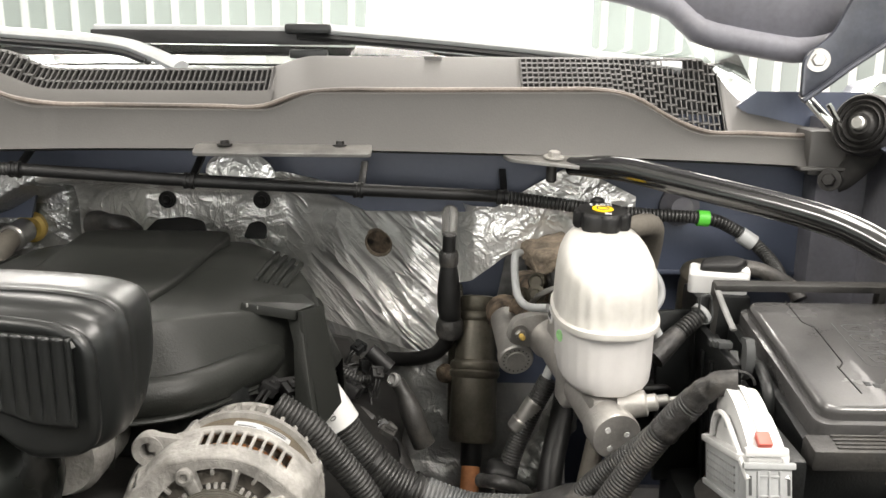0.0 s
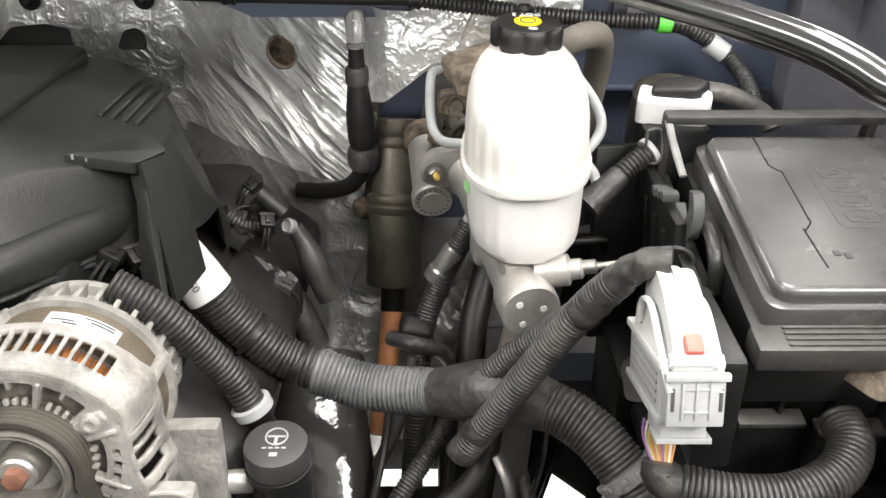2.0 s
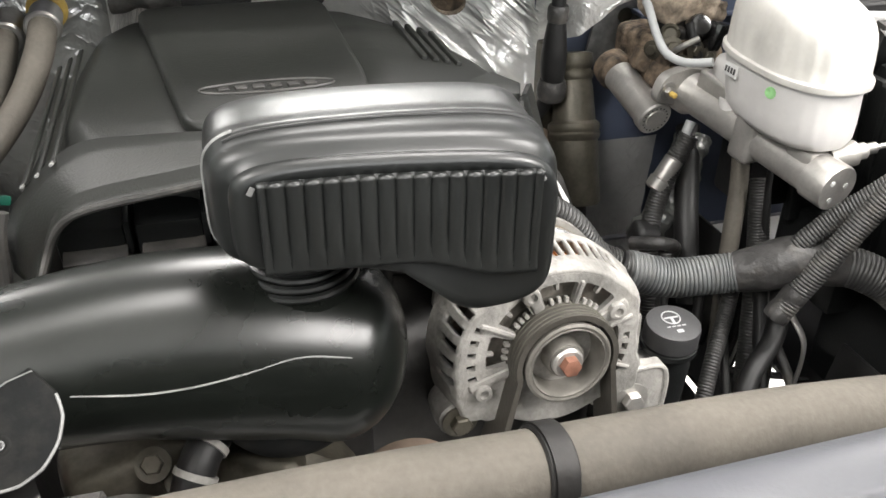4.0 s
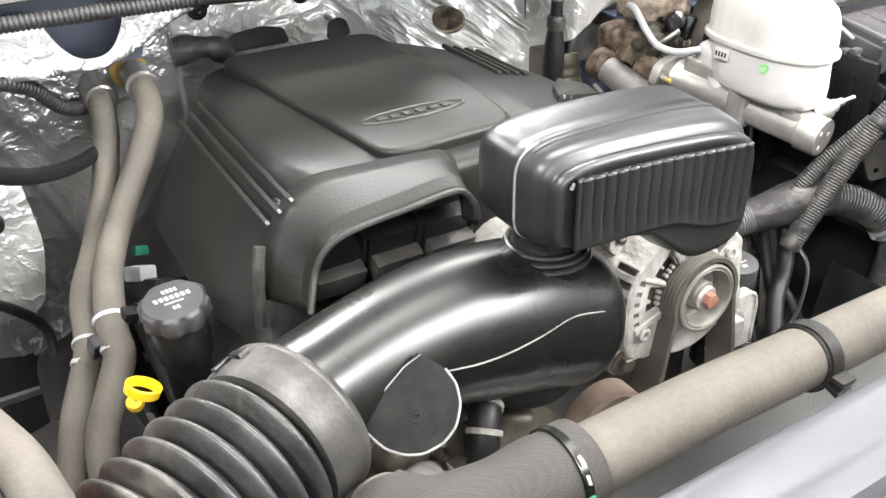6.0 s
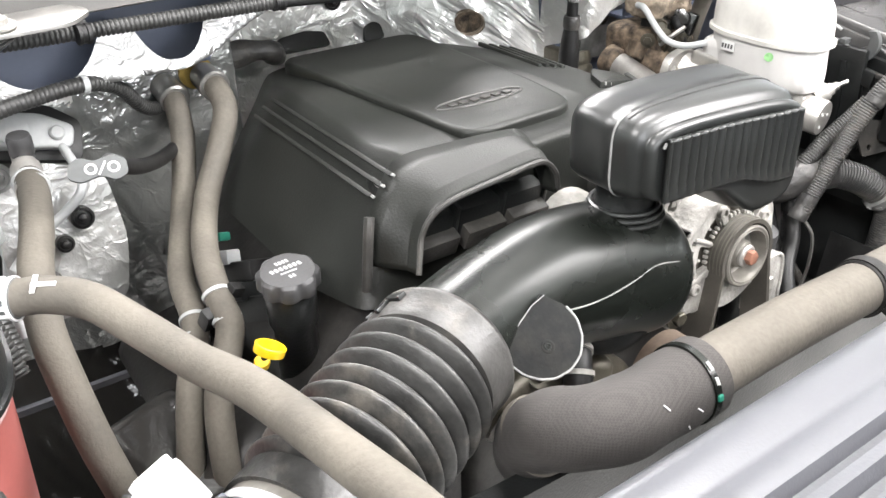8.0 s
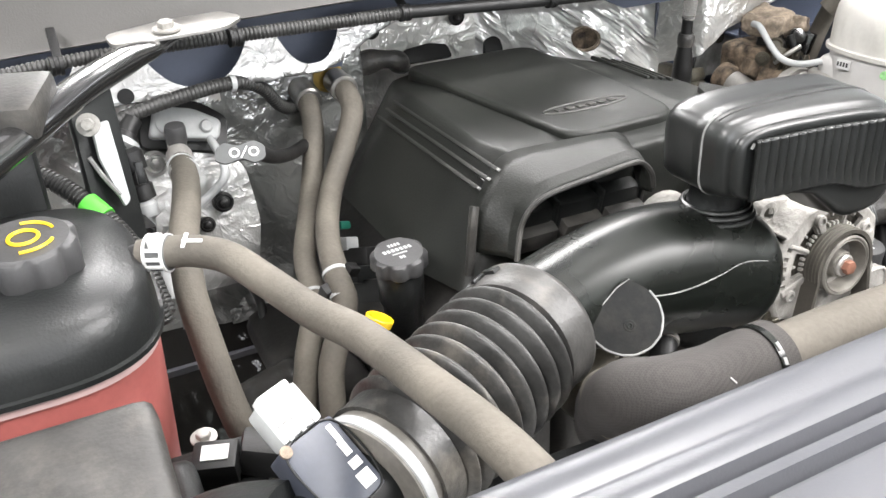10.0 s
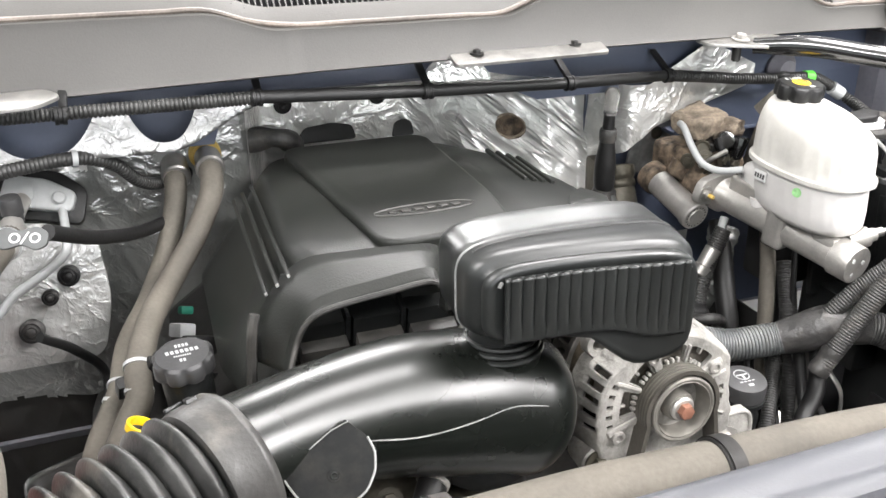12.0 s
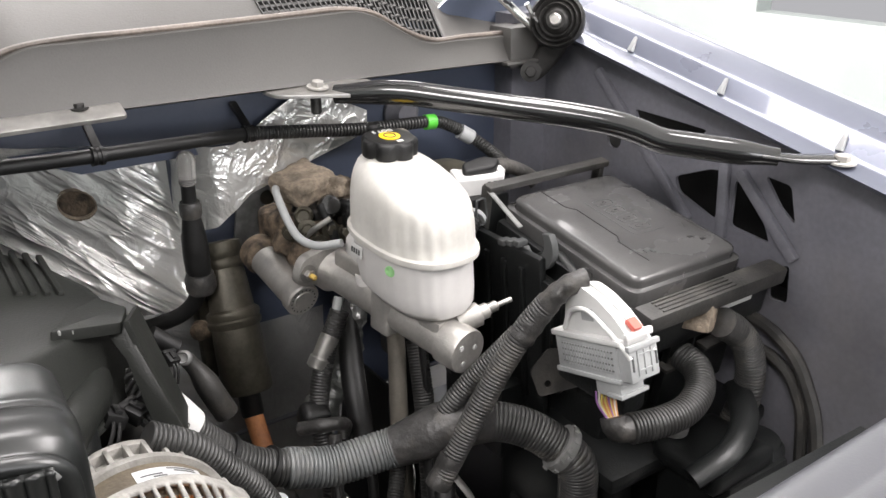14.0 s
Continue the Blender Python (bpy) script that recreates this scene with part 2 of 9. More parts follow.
CONDUIT_DUSTY = material("dusty_black_conduit", (0.041, 0.041, 0.040), 0.42, 0, 0.35, 40, 0.15, 220, stain=0.35)
TAPE = material("cloth_tape", (0.036, 0.035, 0.034), 0.42, 0, 0.35, 45, 0.8, 130, stain=0.25)
WEAVE = woven_material("woven_sleeve", (0.033, 0.030, 0.028))
BELT = material("worn_belt_rubber", (0.055, 0.050, 0.042), 0.6, 0, 0.2, 40, 0.15, 300)
BELT_RIB = material("belt_rib_rubber", (0.085, 0.080, 0.066), 0.6, 0, 0.2, 40, 0.1, 300)
YELLOW = material("yellow_plastic", (0.85, 0.55, 0.01), 0.4, 0, 0.05, 20, 0.03, 200)
AMBER = material("aged_yellow_plastic", (0.55, 0.38, 0.10), 0.5, 0, 0.2, 30, 0.1, 200)
LIME = material("lime_tape", (0.09, 0.55, 0.05), 0.5, 0, 0.05, 20, 0.03, 200)
LIMEYELLOW = material("yellow_green_plastic", (0.55, 0.62, 0.04), 0.45, 0, 0.05, 20, 0.03, 200)
BLUE = material("blue_plastic", (0.08, 0.30, 0.55), 0.45, 0, 0.05, 20, 0.03, 200)
MAGENTA = material("magenta_wire", (0.55, 0.03, 0.16), 0.45, 0, 0.05, 20, 0.0, 100)
TEAL = material("teal_clip", (0.012, 0.15, 0.10), 0.5, 0, 0.05, 20, 0.03, 200)
REDTAB = material("red_plastic", (0.60, 0.13, 0.10), 0.45, 0, 0.08, 20, 0.03, 200)
PINK = material("red_coolant_plastic", (0.30, 0.088, 0.078), 0.4, 0, 0.16, 12, 0.05, 200)
PINK_RIM = material("pink_plastic_rim", (0.42, 0.30, 0.29), 0.45, 0, 0.1, 12, 0.05, 200)
STATOR = material("rusty_stator_laminations", (0.120, 0.098, 0.070), 0.7, 0.2, 0.35, 30, 0.3, 320)
ENAMEL = material("enamelled_winding", (0.16, 0.145, 0.125), 0.5, 0.1, 0.35, 90, 0.3, 300)
FOILTAG = material("silver_label_film", (0.55, 0.56, 0.57), 0.32, 0.25, 0.15, 60, 0.1, 240)
COPPER = material("copper_winding", (0.55, 0.22, 0.07), 0.4, 0.7, 0.2, 90, 0.2, 300)
INK = material("dark_print", (0.05, 0.05, 0.05), 0.6, 0, 0.05, 30, 0, 200)
CHROME = material("chrome", (0.75, 0.75, 0.74), 0.12, 1.0, 0.05, 20, 0.0, 200)
CAPGREY = material("cap_dark_grey", (0.040, 0.040, 0.041), 0.5, 0, 0.2, 25, 0.12, 360)
BLUEBOX = material("blue_black_plastic", (0.048, 0.054, 0.070), 0.4, 0, 0.15, 20, 0.05, 300)
CONCRETE = material("pale_concrete", (0.46, 0.455, 0.44), 0.6, 0, 0.12, 3, 0.15, 60)
PANEL = material("pale_wall_panel", (0.34, 0.375, 0.365), 0.5, 0, 0.04, 2, 0.03, 60)
CEIL = material("white_ceiling", (0.78, 0.78, 0.77), 0.7, 0, 0.03, 2, 0.05, 60)
WIRE_C = [material("wire_" + n, c, 0.45, 0, 0.05, 20, 0.0, 100) for n, c in (("orange", (0.45, 0.20, 0.08)), ("yellow", (0.50, 0.40, 0.10)), ("white", (0.50, 0.48, 0.42)), ("violet", (0.25, 0.12, 0.3)), ("green", (0.1, 0.3, 0.1)))]
GLASS = bpy.data.materials.new("windscreen_glass")
GLASS.use_nodes = True
_g = GLASS.node_tree.nodes["Principled BSDF"]
_g.inputs["Base Color"].default_value = (0.90, 0.97, 0.95, 1)
_g.inputs["Roughness"].default_value, _g.inputs["Transmission Weight"].default_value, _g.inputs["IOR"].default_value = 0.02, 1.0, 1.45
CLEAR = bpy.data.materials.new("clear_plastic")
CLEAR.use_nodes = True
_g = CLEAR.node_tree.nodes["Principled BSDF"]
_g.inputs["Base Color"].default_value = (0.9, 0.88, 0.85, 1)
_g.inputs["Roughness"].default_value, _g.inputs["Transmission Weight"].default_value, _g.inputs["IOR"].default_value = 0.15, 0.8, 1.4


# ---- mesh tools ----
def V(*a):
    return Vector(a)


def thing(name, at, label, category, group=""):
    ob = new(name)
    ob.empty_display_size = 0.02
    ob.location = at
    return tagged(ob, label, category, group)


def mesh_from(name, bm, mat, sharp=38):
    bmesh.ops.recalc_face_normals(bm, faces=bm.faces)
    me = bpy.data.meshes.new(name)
    bm.to_mesh(me)
    bm.free()
    me.materials.append(mat)
    me.polygons.foreach_set("use_smooth", [True] * len(me.polygons))
    me.set_sharp_from_angle(angle=radians(sharp))
    return me


def base_of(parent):
    return Matrix.Translation(parent.location) if parent.parent is None else Matrix()


def part(name, bm, mat, parent, label="", sharp=38):
    ob = new(name, mesh_from(name, bm, mat, sharp))
    ob.parent = parent
    ob.matrix_parent_inverse = base_of(parent).inverted()
    return tagged(ob, label)


def piece(name, me, m, parent):
    """One more object on a shared mesh, at the pose m."""
    ob = new(name, me)
    ob.parent = parent
    ob.matrix_parent_inverse = base_of(parent).inverted()
    ob.matrix_basis = m
    return ob


def whole(name, bm, mat, label, category, group="", kind="", sharp=38):
    return tagged(new(name, mesh_from(name, bm, mat, sharp)), label, category, group, kind)


def axes(origin, z, x=(1, 0, 0)):
    """A pose whose z points along z and whose x is as near as can be to x."""
    z = Vector(z).normalized()
    x = Vector(x)
    x = (x - z * x.dot(z))
    if x.length < 1e-5:
        x = Vector((0, 1, 0)) - z * z.y
    x.normalize()
    y = z.cross(x)
    m = Matrix((x, y, z)).transposed().to_4x4()
    m.translation = Vector(origin)
    return m


def add_grid(bm, rows, close_u=False, close_v=False):
    """Faces between rows of points; returns the rows of vertices."""
    vs = [[bm.verts.new(p) for p in r] for r in rows]
    nr, nc = len(vs), len(vs[0])
    for i in range(nr if close_v else nr - 1):
        for j in range(nc if close_u else nc - 1):
            a, b, c, d = vs[i][j], vs[i][(j + 1) % nc], vs[(i + 1) % nr][(j + 1) % nc], vs[(i + 1) % nr][j]
            bm.faces.new((a, b, c, d))
    return vs


def curve_points(pts, step):
    """Catmull-Rom curve through pts, cut into even steps."""
    p = [Vector(q) for q in pts]
    p = [p[0] * 2 - p[1]] + p + [p[-1] * 2 - p[-2]]
    fine = []
    for i in range(1, len(p) - 2):
        a, b, c, d = p[i - 1:i + 3]
        for k in range(24):
            t = k / 24
            fine.append(0.5 * ((2 * b) + (c - a) * t + (2 * a - 5 * b + 4 * c - d) * t * t + (3 * b - a - 3 * c + d) * t ** 3))
    fine.append(p[-2])
    total = [0.0]
    for a, b in zip(fine, fine[1:]):
        total.append(total[-1] + (b - a).length)
    n = max(2, round(total[-1] / step))
    out, k = [], 0
    for i in range(n + 1):
        s = total[-1] * i / n
        while k < len(total) - 2 and total[k + 1] < s:
            k += 1
        u = (s - total[k]) / max(1e-9, total[k + 1] - total[k])
        out.append(fine[k].lerp(fine[k + 1], min(1, max(0, u))))
    return out


def sweep(pts, radius, seg=16, step=0.006, pitch=0.0, ridge=0.0, bm=None, flat=1.0, cap=True, up=(0, 0, 1)):
    """A tube along a curve. radius: metres or a function of the share of the way; pitch and ridge make it corrugated; flat squeezes it."""
    bm = bm or bmesh.new()
    line = curve_points(pts, pitch / 4 if pitch else step)
    n = len(line)
    tang = [(line[min(i + 1, n - 1)] - line[max(i - 1, 0)]).normalized() for i in range(n)]
    ref = Vector(up) - tang[0] * Vector(up).dot(tang[0])
    if ref.length < 1e-3:
        ref = Vector((1, 0, 0)) - tang[0] * tang[0].x
    ref.normalize()
    rows = []
    for i in range(n):
        ref = (ref - tang[i] * ref.dot(tang[i])).normalized()
        side = tang[i].cross(ref)
        r = radius(i / (n - 1)) if callable(radius) else radius
        if pitch:
            r += ridge * (0, 0.85, 1, 0.85)[i % 4] - ridge * 0.5
        rows.append([line[i] + side * (r * math.cos(2 * math.pi * k / seg)) + ref * (r * flat * math.sin(2 * math.pi * k / seg)) for k in range(seg)])
    vs = add_grid(bm, rows, close_u=True)
    if cap:
        bm.faces.new(vs[0][::-1])
        bm.faces.new(vs[-1])
    return bm


def lathe(profile, m, seg=32, bm=None):
    """Turns a profile of (radius, height) round the z of the pose m."""
    bm = bm or bmesh.new()
    rows = [[m @ Vector((max(r, 1e-5) * math.cos(2 * math.pi * k / seg), max(r, 1e-5) * math.sin(2 * math.pi * k / seg), h)) for k in range(seg)] for r, h in profile]
    vs = add_grid(bm, rows, close_u=True)
    bm.faces.new(vs[0][::-1])
    bm.faces.new(vs[-1])
    return bm


def rbox(sx, sy, sz, bevel, m, bm=None, seg=2, top=1.0):
    """A box with rounded edges, centred on m; top scales its upper face."""
    tmp = bmesh.new()
    bmesh.ops.create_cube(tmp, size=1)
    for v in tmp.verts:
        k = top if v.co.z > 0 else 1.0
        v.co = Vector((v.co.x * sx * k, v.co.y * sy * k, v.co.z * sz))
    if bevel:
        bmesh.ops.bevel(tmp, geom=tmp.edges[:], offset=min(bevel, 0.45 * min(sx, sy, sz)), segments=seg, affect="EDGES", profile=0.6)
    return merge(bm, tmp, m)


def merge(bm, tmp, m):
    """Adds tmp to bm, moved by m."""
    bm = bm or bmesh.new()
    tmp.verts.index_update()
    made = [bm.verts.new(m @ v.co) for v in tmp.verts]
    for f in tmp.faces:
        bm.faces.new([made[v.index] for v in f.verts])
    tmp.free()
    return bm


def prism(outline, depth, m, bevel=0.0, bm=None, seg=2):
    """A flat outline raised by depth along the z of m."""
    tmp = bmesh.new()
    f = tmp.faces.new([tmp.verts.new((x, y, 0)) for x, y in outline])
    if f.normal.z > 0 or sum(a[0] * b[1] - b[0] * a[1] for a, b in zip(outline, outline[1:] + outline[:1])) > 0:
        f.normal_flip()
    ext = bmesh.ops.extrude_face_region(tmp, geom=[f])
    top = [g for g in ext["geom"] if isinstance(g, bmesh.types.BMVert)]
    bmesh.ops.translate(tmp, vec=(0, 0, depth), verts=top)
    if bevel:
        edges = [e for e in tmp.edges if all(v in top for v in e.verts)]
        bmesh.ops.bevel(tmp, geom=edges, offset=bevel, segments=seg, affect="EDGES", profile=0.6)
    return merge(bm, tmp, m)


def plate(outer, gaps, thick, m, bm=None):
    """A sheet with holes through it."""
    tmp = bmesh.new()
    edges = []
    for loop in [outer] + list(gaps):
        vs = [tmp.verts.new((x, y, 0)) for x, y in loop]
        edges += [tmp.edges.new((a, b)) for a, b in zip(vs, vs[1:] + vs[:1])]
    bmesh.ops.triangle_fill(tmp, edges=edges, use_beauty=True)
    ext = bmesh.ops.extrude_face_region(tmp, geom=tmp.faces[:])
    bmesh.ops.translate(tmp, vec=(0, 0, thick), verts=[g for g in ext["geom"] if isinstance(g, bmesh.types.BMVert)])
    return merge(bm, tmp, m)


def circle(x, y, r, n=20, sy=1.0):
    return [(x + r * math.cos(2 * math.pi * k / n), y + r * sy * math.sin(2 * math.pi * k / n)) for k in range(n)]


def rounded(pts, r, n=5):
    """An outline with its corners rounded."""
    out = []
    for i, p in enumerate(pts):
        p, a, b = Vector(p), Vector(pts[i - 1]), Vector(pts[(i + 1) % len(pts)])
        k = min(r, 0.45 * (a - p).length, 0.45 * (b - p).length)
        s, e = p + (a - p).normalized() * k, p + (b - p).normalized() * k
        for j in range(n + 1):
            t = j / n
            q = s * (1 - t) ** 2 + p * (2 * t * (1 - t)) + e * t * t
            out.append((q.x, q.y))
    return out


def hex_bolt(name, m, r, parent, mat=None, washer=True):
    bm = bmesh.new()
    if washer:
        lathe([(r * 1.7, 0), (r * 1.7, r * 0.25), (r * 1.2, r * 0.3)], m, 24, bm)
    prism([(r * math.cos(math.pi * k / 3), r * math.sin(math.pi * k / 3)) for k in range(6)], r * 1.1, m, r * 0.12, bm, 1)
    return part(name, bm, mat or STEEL, parent)


def lettering(text, size, m, mat, parent, name="lettering", depth=0.0006):
    cu = bpy.data.curves.new(name, "FONT")
    cu.body, cu.size, cu.extrude, cu.align_x, cu.align_y = text, size, depth, "CENTER", "CENTER"
    tmp = bpy.data.objects.new(name, cu)
    me = bpy.data.meshes.new_from_object(tmp)
    bpy.data.objects.remove(tmp)
    me.transform(m)
    me.materials.clear()
    me.materials.append(mat)
    ob = new(name, me)
    ob.parent = parent
    ob.matrix_parent_inverse = base_of(parent).inverted()
    return ob


def smooth(a, b, x):
    t = min(1, max(0, (x - a) / (b - a)))
    return t * t * (3 - 2 * t)


def table(xs, x):
    """Piecewise smooth value from pairs (x, value)."""
    if x <= xs[0][0]:
        return xs[0][1]
    for (a, va), (b, vb) in zip(xs, xs[1:]):
        if x <= b:
            return va + (vb - va) * smooth(a, b, x)
    return xs[-1][1]


def line_table(xs, x):
    if x <= xs[0][0]:
        return xs[0][1]
    for (a, va), (b, vb) in zip(xs, xs[1:]):
        if x <= b:
            return va + (vb - va) * (x - a) / (b - a)
    return xs[-1][1]


def fbm(x, y, z, octaves=3):
    s, a, f = 0.0, 1.0, 1.0
    for _ in range(octaves):
        s += a * noise.noise(Vector((x * f, y * f, z * f)))
        a, f = a * 0.5, f * 2.03
    return s


UP = (0, 0, 1)
FRONT = (0, -1, 0)

# ---- the workshop ----
def box_structure(name, x0, x1, y0, y1, z0, z1, mat, label, category):
    bm = rbox(x1 - x0, y1 - y0, z1 - z0, 0, pose((x0 + x1) / 2, (y0 + y1) / 2, (z0 + z1) / 2))
    return whole(name, bm, mat, label, category, kind="structure")


box_structure("floor", -6, 6, -6.5, 10.5, -0.15, 0, CONCRETE, "pale grey concrete workshop floor under the truck", "floor")
box_structure("ceiling", -6, 6, -6.5, 10.5, 4.2, 4.35, CEIL, "plain white workshop ceiling over the truck", "ceiling")
box_structure("wall_west", -6.2, -6, -6.5, 10.5, 0, 4.2, PANEL, "plain white workshop side wall", "wall")
wall_n = box_structure("wall_north", -6, 6, 10.5, 10.7, 0, 4.2, PANEL, "white ribbed metal panel wall behind the cab", "wall")
rib = mesh_from("panel_rib", prism(rounded([(-0.05, 0), (0.05, 0), (0.03, 0.05), (-0.03, 0.05)], 0.01, 2), 4.2, axes((0, 0, 0), (0, 0, 1))), CEIL)
for k in range(38):
    piece("panel_rib", rib, Matrix.Translation((-5.7 + 0.3 * k, 10.5, 0)) @ pose(0, 0, 0, 0, 0, 180), wall_n)
# the window wall at the side and an unseen front wall, its opening added for the fill light
bm = plate([(-6.5, 0), (10.5, 0), (10.5, 4.2), (-6.5, 4.2)], [[(1.6, 0.7), (4.8, 0.7), (4.8, 3.1), (1.6, 3.1)]], 0.2, axes((6, 0, 0), (1, 0, 0), (0, 1, 0)))
whole("wall_east", bm, PANEL, "white workshop wall with a wide window opening", "wall", kind="structure")
bm = plate([(-6, 0), (6, 0), (6, 4.2), (-6, 4.2)], [[(-1.8, 0.0001), (3.0, 0.0001), (3.0, 3.4), (-1.8, 3.4)]], 0.2, axes((0, -6.5, 0), (0, 1, 0), (-1, 0, 0)))
whole("wall_south", bm, PANEL, "unseen white workshop wall with an added front opening", "wall", kind="structure")

# ---- body shell ----
# cowl panel: sections across the truck, set one after another along x
LIP = [(-1.12, 1.445), (-1.0, 1.455), (-0.88, 1.50), (-0.55, 1.502), (-0.465, 1.481), (-0.205, 1.481), (-0.14, 1.501), (0.19, 1.503), (0.325, 1.453), (0.48, 1.447)]
TOPZ = [(-1.12, 1.48), (-1.0, 1.50), (-0.9, 1.54), (-0.55, 1.541), (-0.48, 1.519), (-0.225, 1.521), (-0.155, 1.537), (0.32, 1.538), (0.395, 1.483), (0.48, 1.475)]


def cowl_front(x):
    return 1.022 + 0.075 * ((x + 0.2) / 0.65) ** 2 if x > -0.45 else 1.022 + 0.075 * ((x + 0.2) / 0.72) ** 2


def cowl_section(x):
    y0, zl, zt = cowl_front(x), table(LIP, x), table(TOPZ, x)
    zb = 1.436 - 0.022 * ((x + 0.2) / 0.64) ** 2
    yl = y0 + 0.018
    yt = yl + 0.075
    return [(y0 + 0.012, zb - 0.004), (y0, zb), (y0 + 0.002, zb + 0.004), (yl - 0.006, zl - 0.012), (yl - 0.007, zl - 0.003), (yl, zl), (yl + 0.009, zl + 0.001), (yl + 0.012, zl - 0.006), (yl + 0.016, zl - 0.004),
            (yt, zt), (yt + 0.006, zt + 0.002), (yt + 0.012, zt - 0.006), (yt + 0.02, zt - 0.03)]


cowl = thing("cowl", (-0.32, 1.05, 1.42), "grey plastic cowl panel below the windscreen with air grilles", "cowl panel")
GRILLES = ((-0.99, -0.205), (0.095, 0.348))
bm = bmesh.new()
xs = [-1.12 + 0.008 * k for k in range(201)]
rows = [[V(x, y, z) for y, z in cowl_section(x)] for x in xs]
vs = add_grid(bm, rows)
gone = []
for f in bm.faces:
    c = f.calc_center_median()
    y0, z0 = cowl_section(c.x)[8]
    y1, z1 = cowl_section(c.x)[9]
    if any(a < c.x < b for a, b in GRILLES) and y0 < c.y < y1:
        gone.append(f)
bmesh.ops.delete(bm, geom=gone, context="FACES")
body = part("panel", bm, COWL, cowl)
sol = body.modifiers.new("thick", "SOLIDIFY")
sol.thickness, sol.offset = 0.003, -1
bm = sweep([(x, cowl_section(x)[5][0], cowl_section(x)[5][1] + 0.001) for x in xs[::6]], 0.0045, 8, 0.012, flat=0.7)
part("rubber_seal", bm, COWL_EDGE, cowl, "worn brownish rubber seal along the cowl")
for a, b in GRILLES:
    bm = bmesh.new()
    n = round((b - a) / 0.0068)
    for k in range(n + 1):
        x = a + (b - a) * k / n
        s = cowl_section(x)
        p, q = V(x, *s[8]), V(x, *s[9])
        d = q - p
        rbox(0.0016, 0.004, d.length, 0, axes(p + d / 2, d), bm)
    cross = 4 if a < -0.5 else 8
    for j in range(cross):
        u = j / (cross - 1)
        row = []
        for k in range(0, n + 1, 2):
            x = a + (b - a) * k / n
            s = cowl_section(x)
            row.append(V(x, s[8][0] + (s[9][0] - s[8][0]) * u, s[8][1] + (s[9][1] - s[8][1]) * u))
        for p, q in zip(row, row[1:]):
            d = q - p
            rbox(d.length, 0.0045, 0.0022, 0, axes(p + d / 2, (0, -0.45, 0.9), d), bm)
    tagged(part("grille", bm, GRILLE, cowl, "fine grey air intake grille"), kind="stuff")
    bm = bmesh.new()
    rows = []
    for k in range(41):
        x = a - 0.004 + (b - a + 0.016) * k / 40
        s = cowl_section(x)
        rows.append([V(x, s[7][0], s[7][1] - 0.008), V(x, s[7][0] + 0.004, s[7][1] - 0.03), V(x, s[9][0] + 0.008, s[7][1] - 0.03), V(x, s[9][0] + 0.010, s[9][1] - 0.004)])
    add_grid(bm, rows)
    part("plenum", bm, RUBBER, cowl, "dark plenum behind the grille")
bm = bmesh.new()
rows = []
for k in range(61):
    x = -0.99 + 0.79 * k / 60
    s = cowl_section(x)
    p, q = V(x, *s[8]), V(x, *s[9])
    rows.append([p + V(0, -0.004, -0.002), p + V(0, 0, 0.0035), p.lerp(q, 0.40) + V(0, 0, 0.0035), p.lerp(q, 0.42) + V(0, 0, -0.006)])
add_grid(bm, rows)
part("grille_apron", bm, COWL, cowl, "solid lip in front of the grille")
bm = rbox(0.05, 0.05, 0.055, 0.006, pose(0.47, cowl_front(0.45) + 0.02, 1.43))
rbox(0.065, 0.04, 0.004, 0.001, pose(0.465, cowl_front(0.45) + 0.005, 1.412), bm)
part("end_cap", bm, COWL, cowl)
bm = rbox(0.022, 0.012, 0.014, 0.003, pose(-0.012, cowl_section(0)[9][0] + 0.002, 1.533))
part("wiper_notch", bm, DUSTY, cowl)
bm = prism(rounded([(-0.1, -0.012), (0.1, -0.012), (0.1, 0.016), (-0.1, 0.014)], 0.006), 0.004, pose(-0.178, 1.014, 1.4335, 18, 0, 1), 0.001)
strip = part("retainer_strip", bm, STEEL, cowl, "grey steel retainer strip under the cowl edge")
for x in (-0.245, -0.115):
    hex_bolt("bolt", pose(x, 1.02 + 0.05 * (x + 0.245), 1.440), 0.005, cowl, DARK_STEEL)

# windscreen, wipers
ws = thing("windscreen", (-0.32, 1.18, 1.50), "clear windscreen glass above the cowl", "windscreen")
bm = bmesh.new()
rows = []
for j in range(9):
    v = j / 8
    rows.append([V(-0.32 + (0.78 - 0.1 * v) * u, 1.20 + 0.10 * u * u + 0.75 * v, 1.49 + 0.60 * v - 0.02 * u * u) for u in [k / 10 - 1 for k in range(21)]])
add_grid(bm, rows)
pane = part("pane", bm, GLASS, ws)
sol = pane.modifiers.new("thick", "SOLIDIFY")
sol.thickness = 0.005
pane.visible_shadow = False


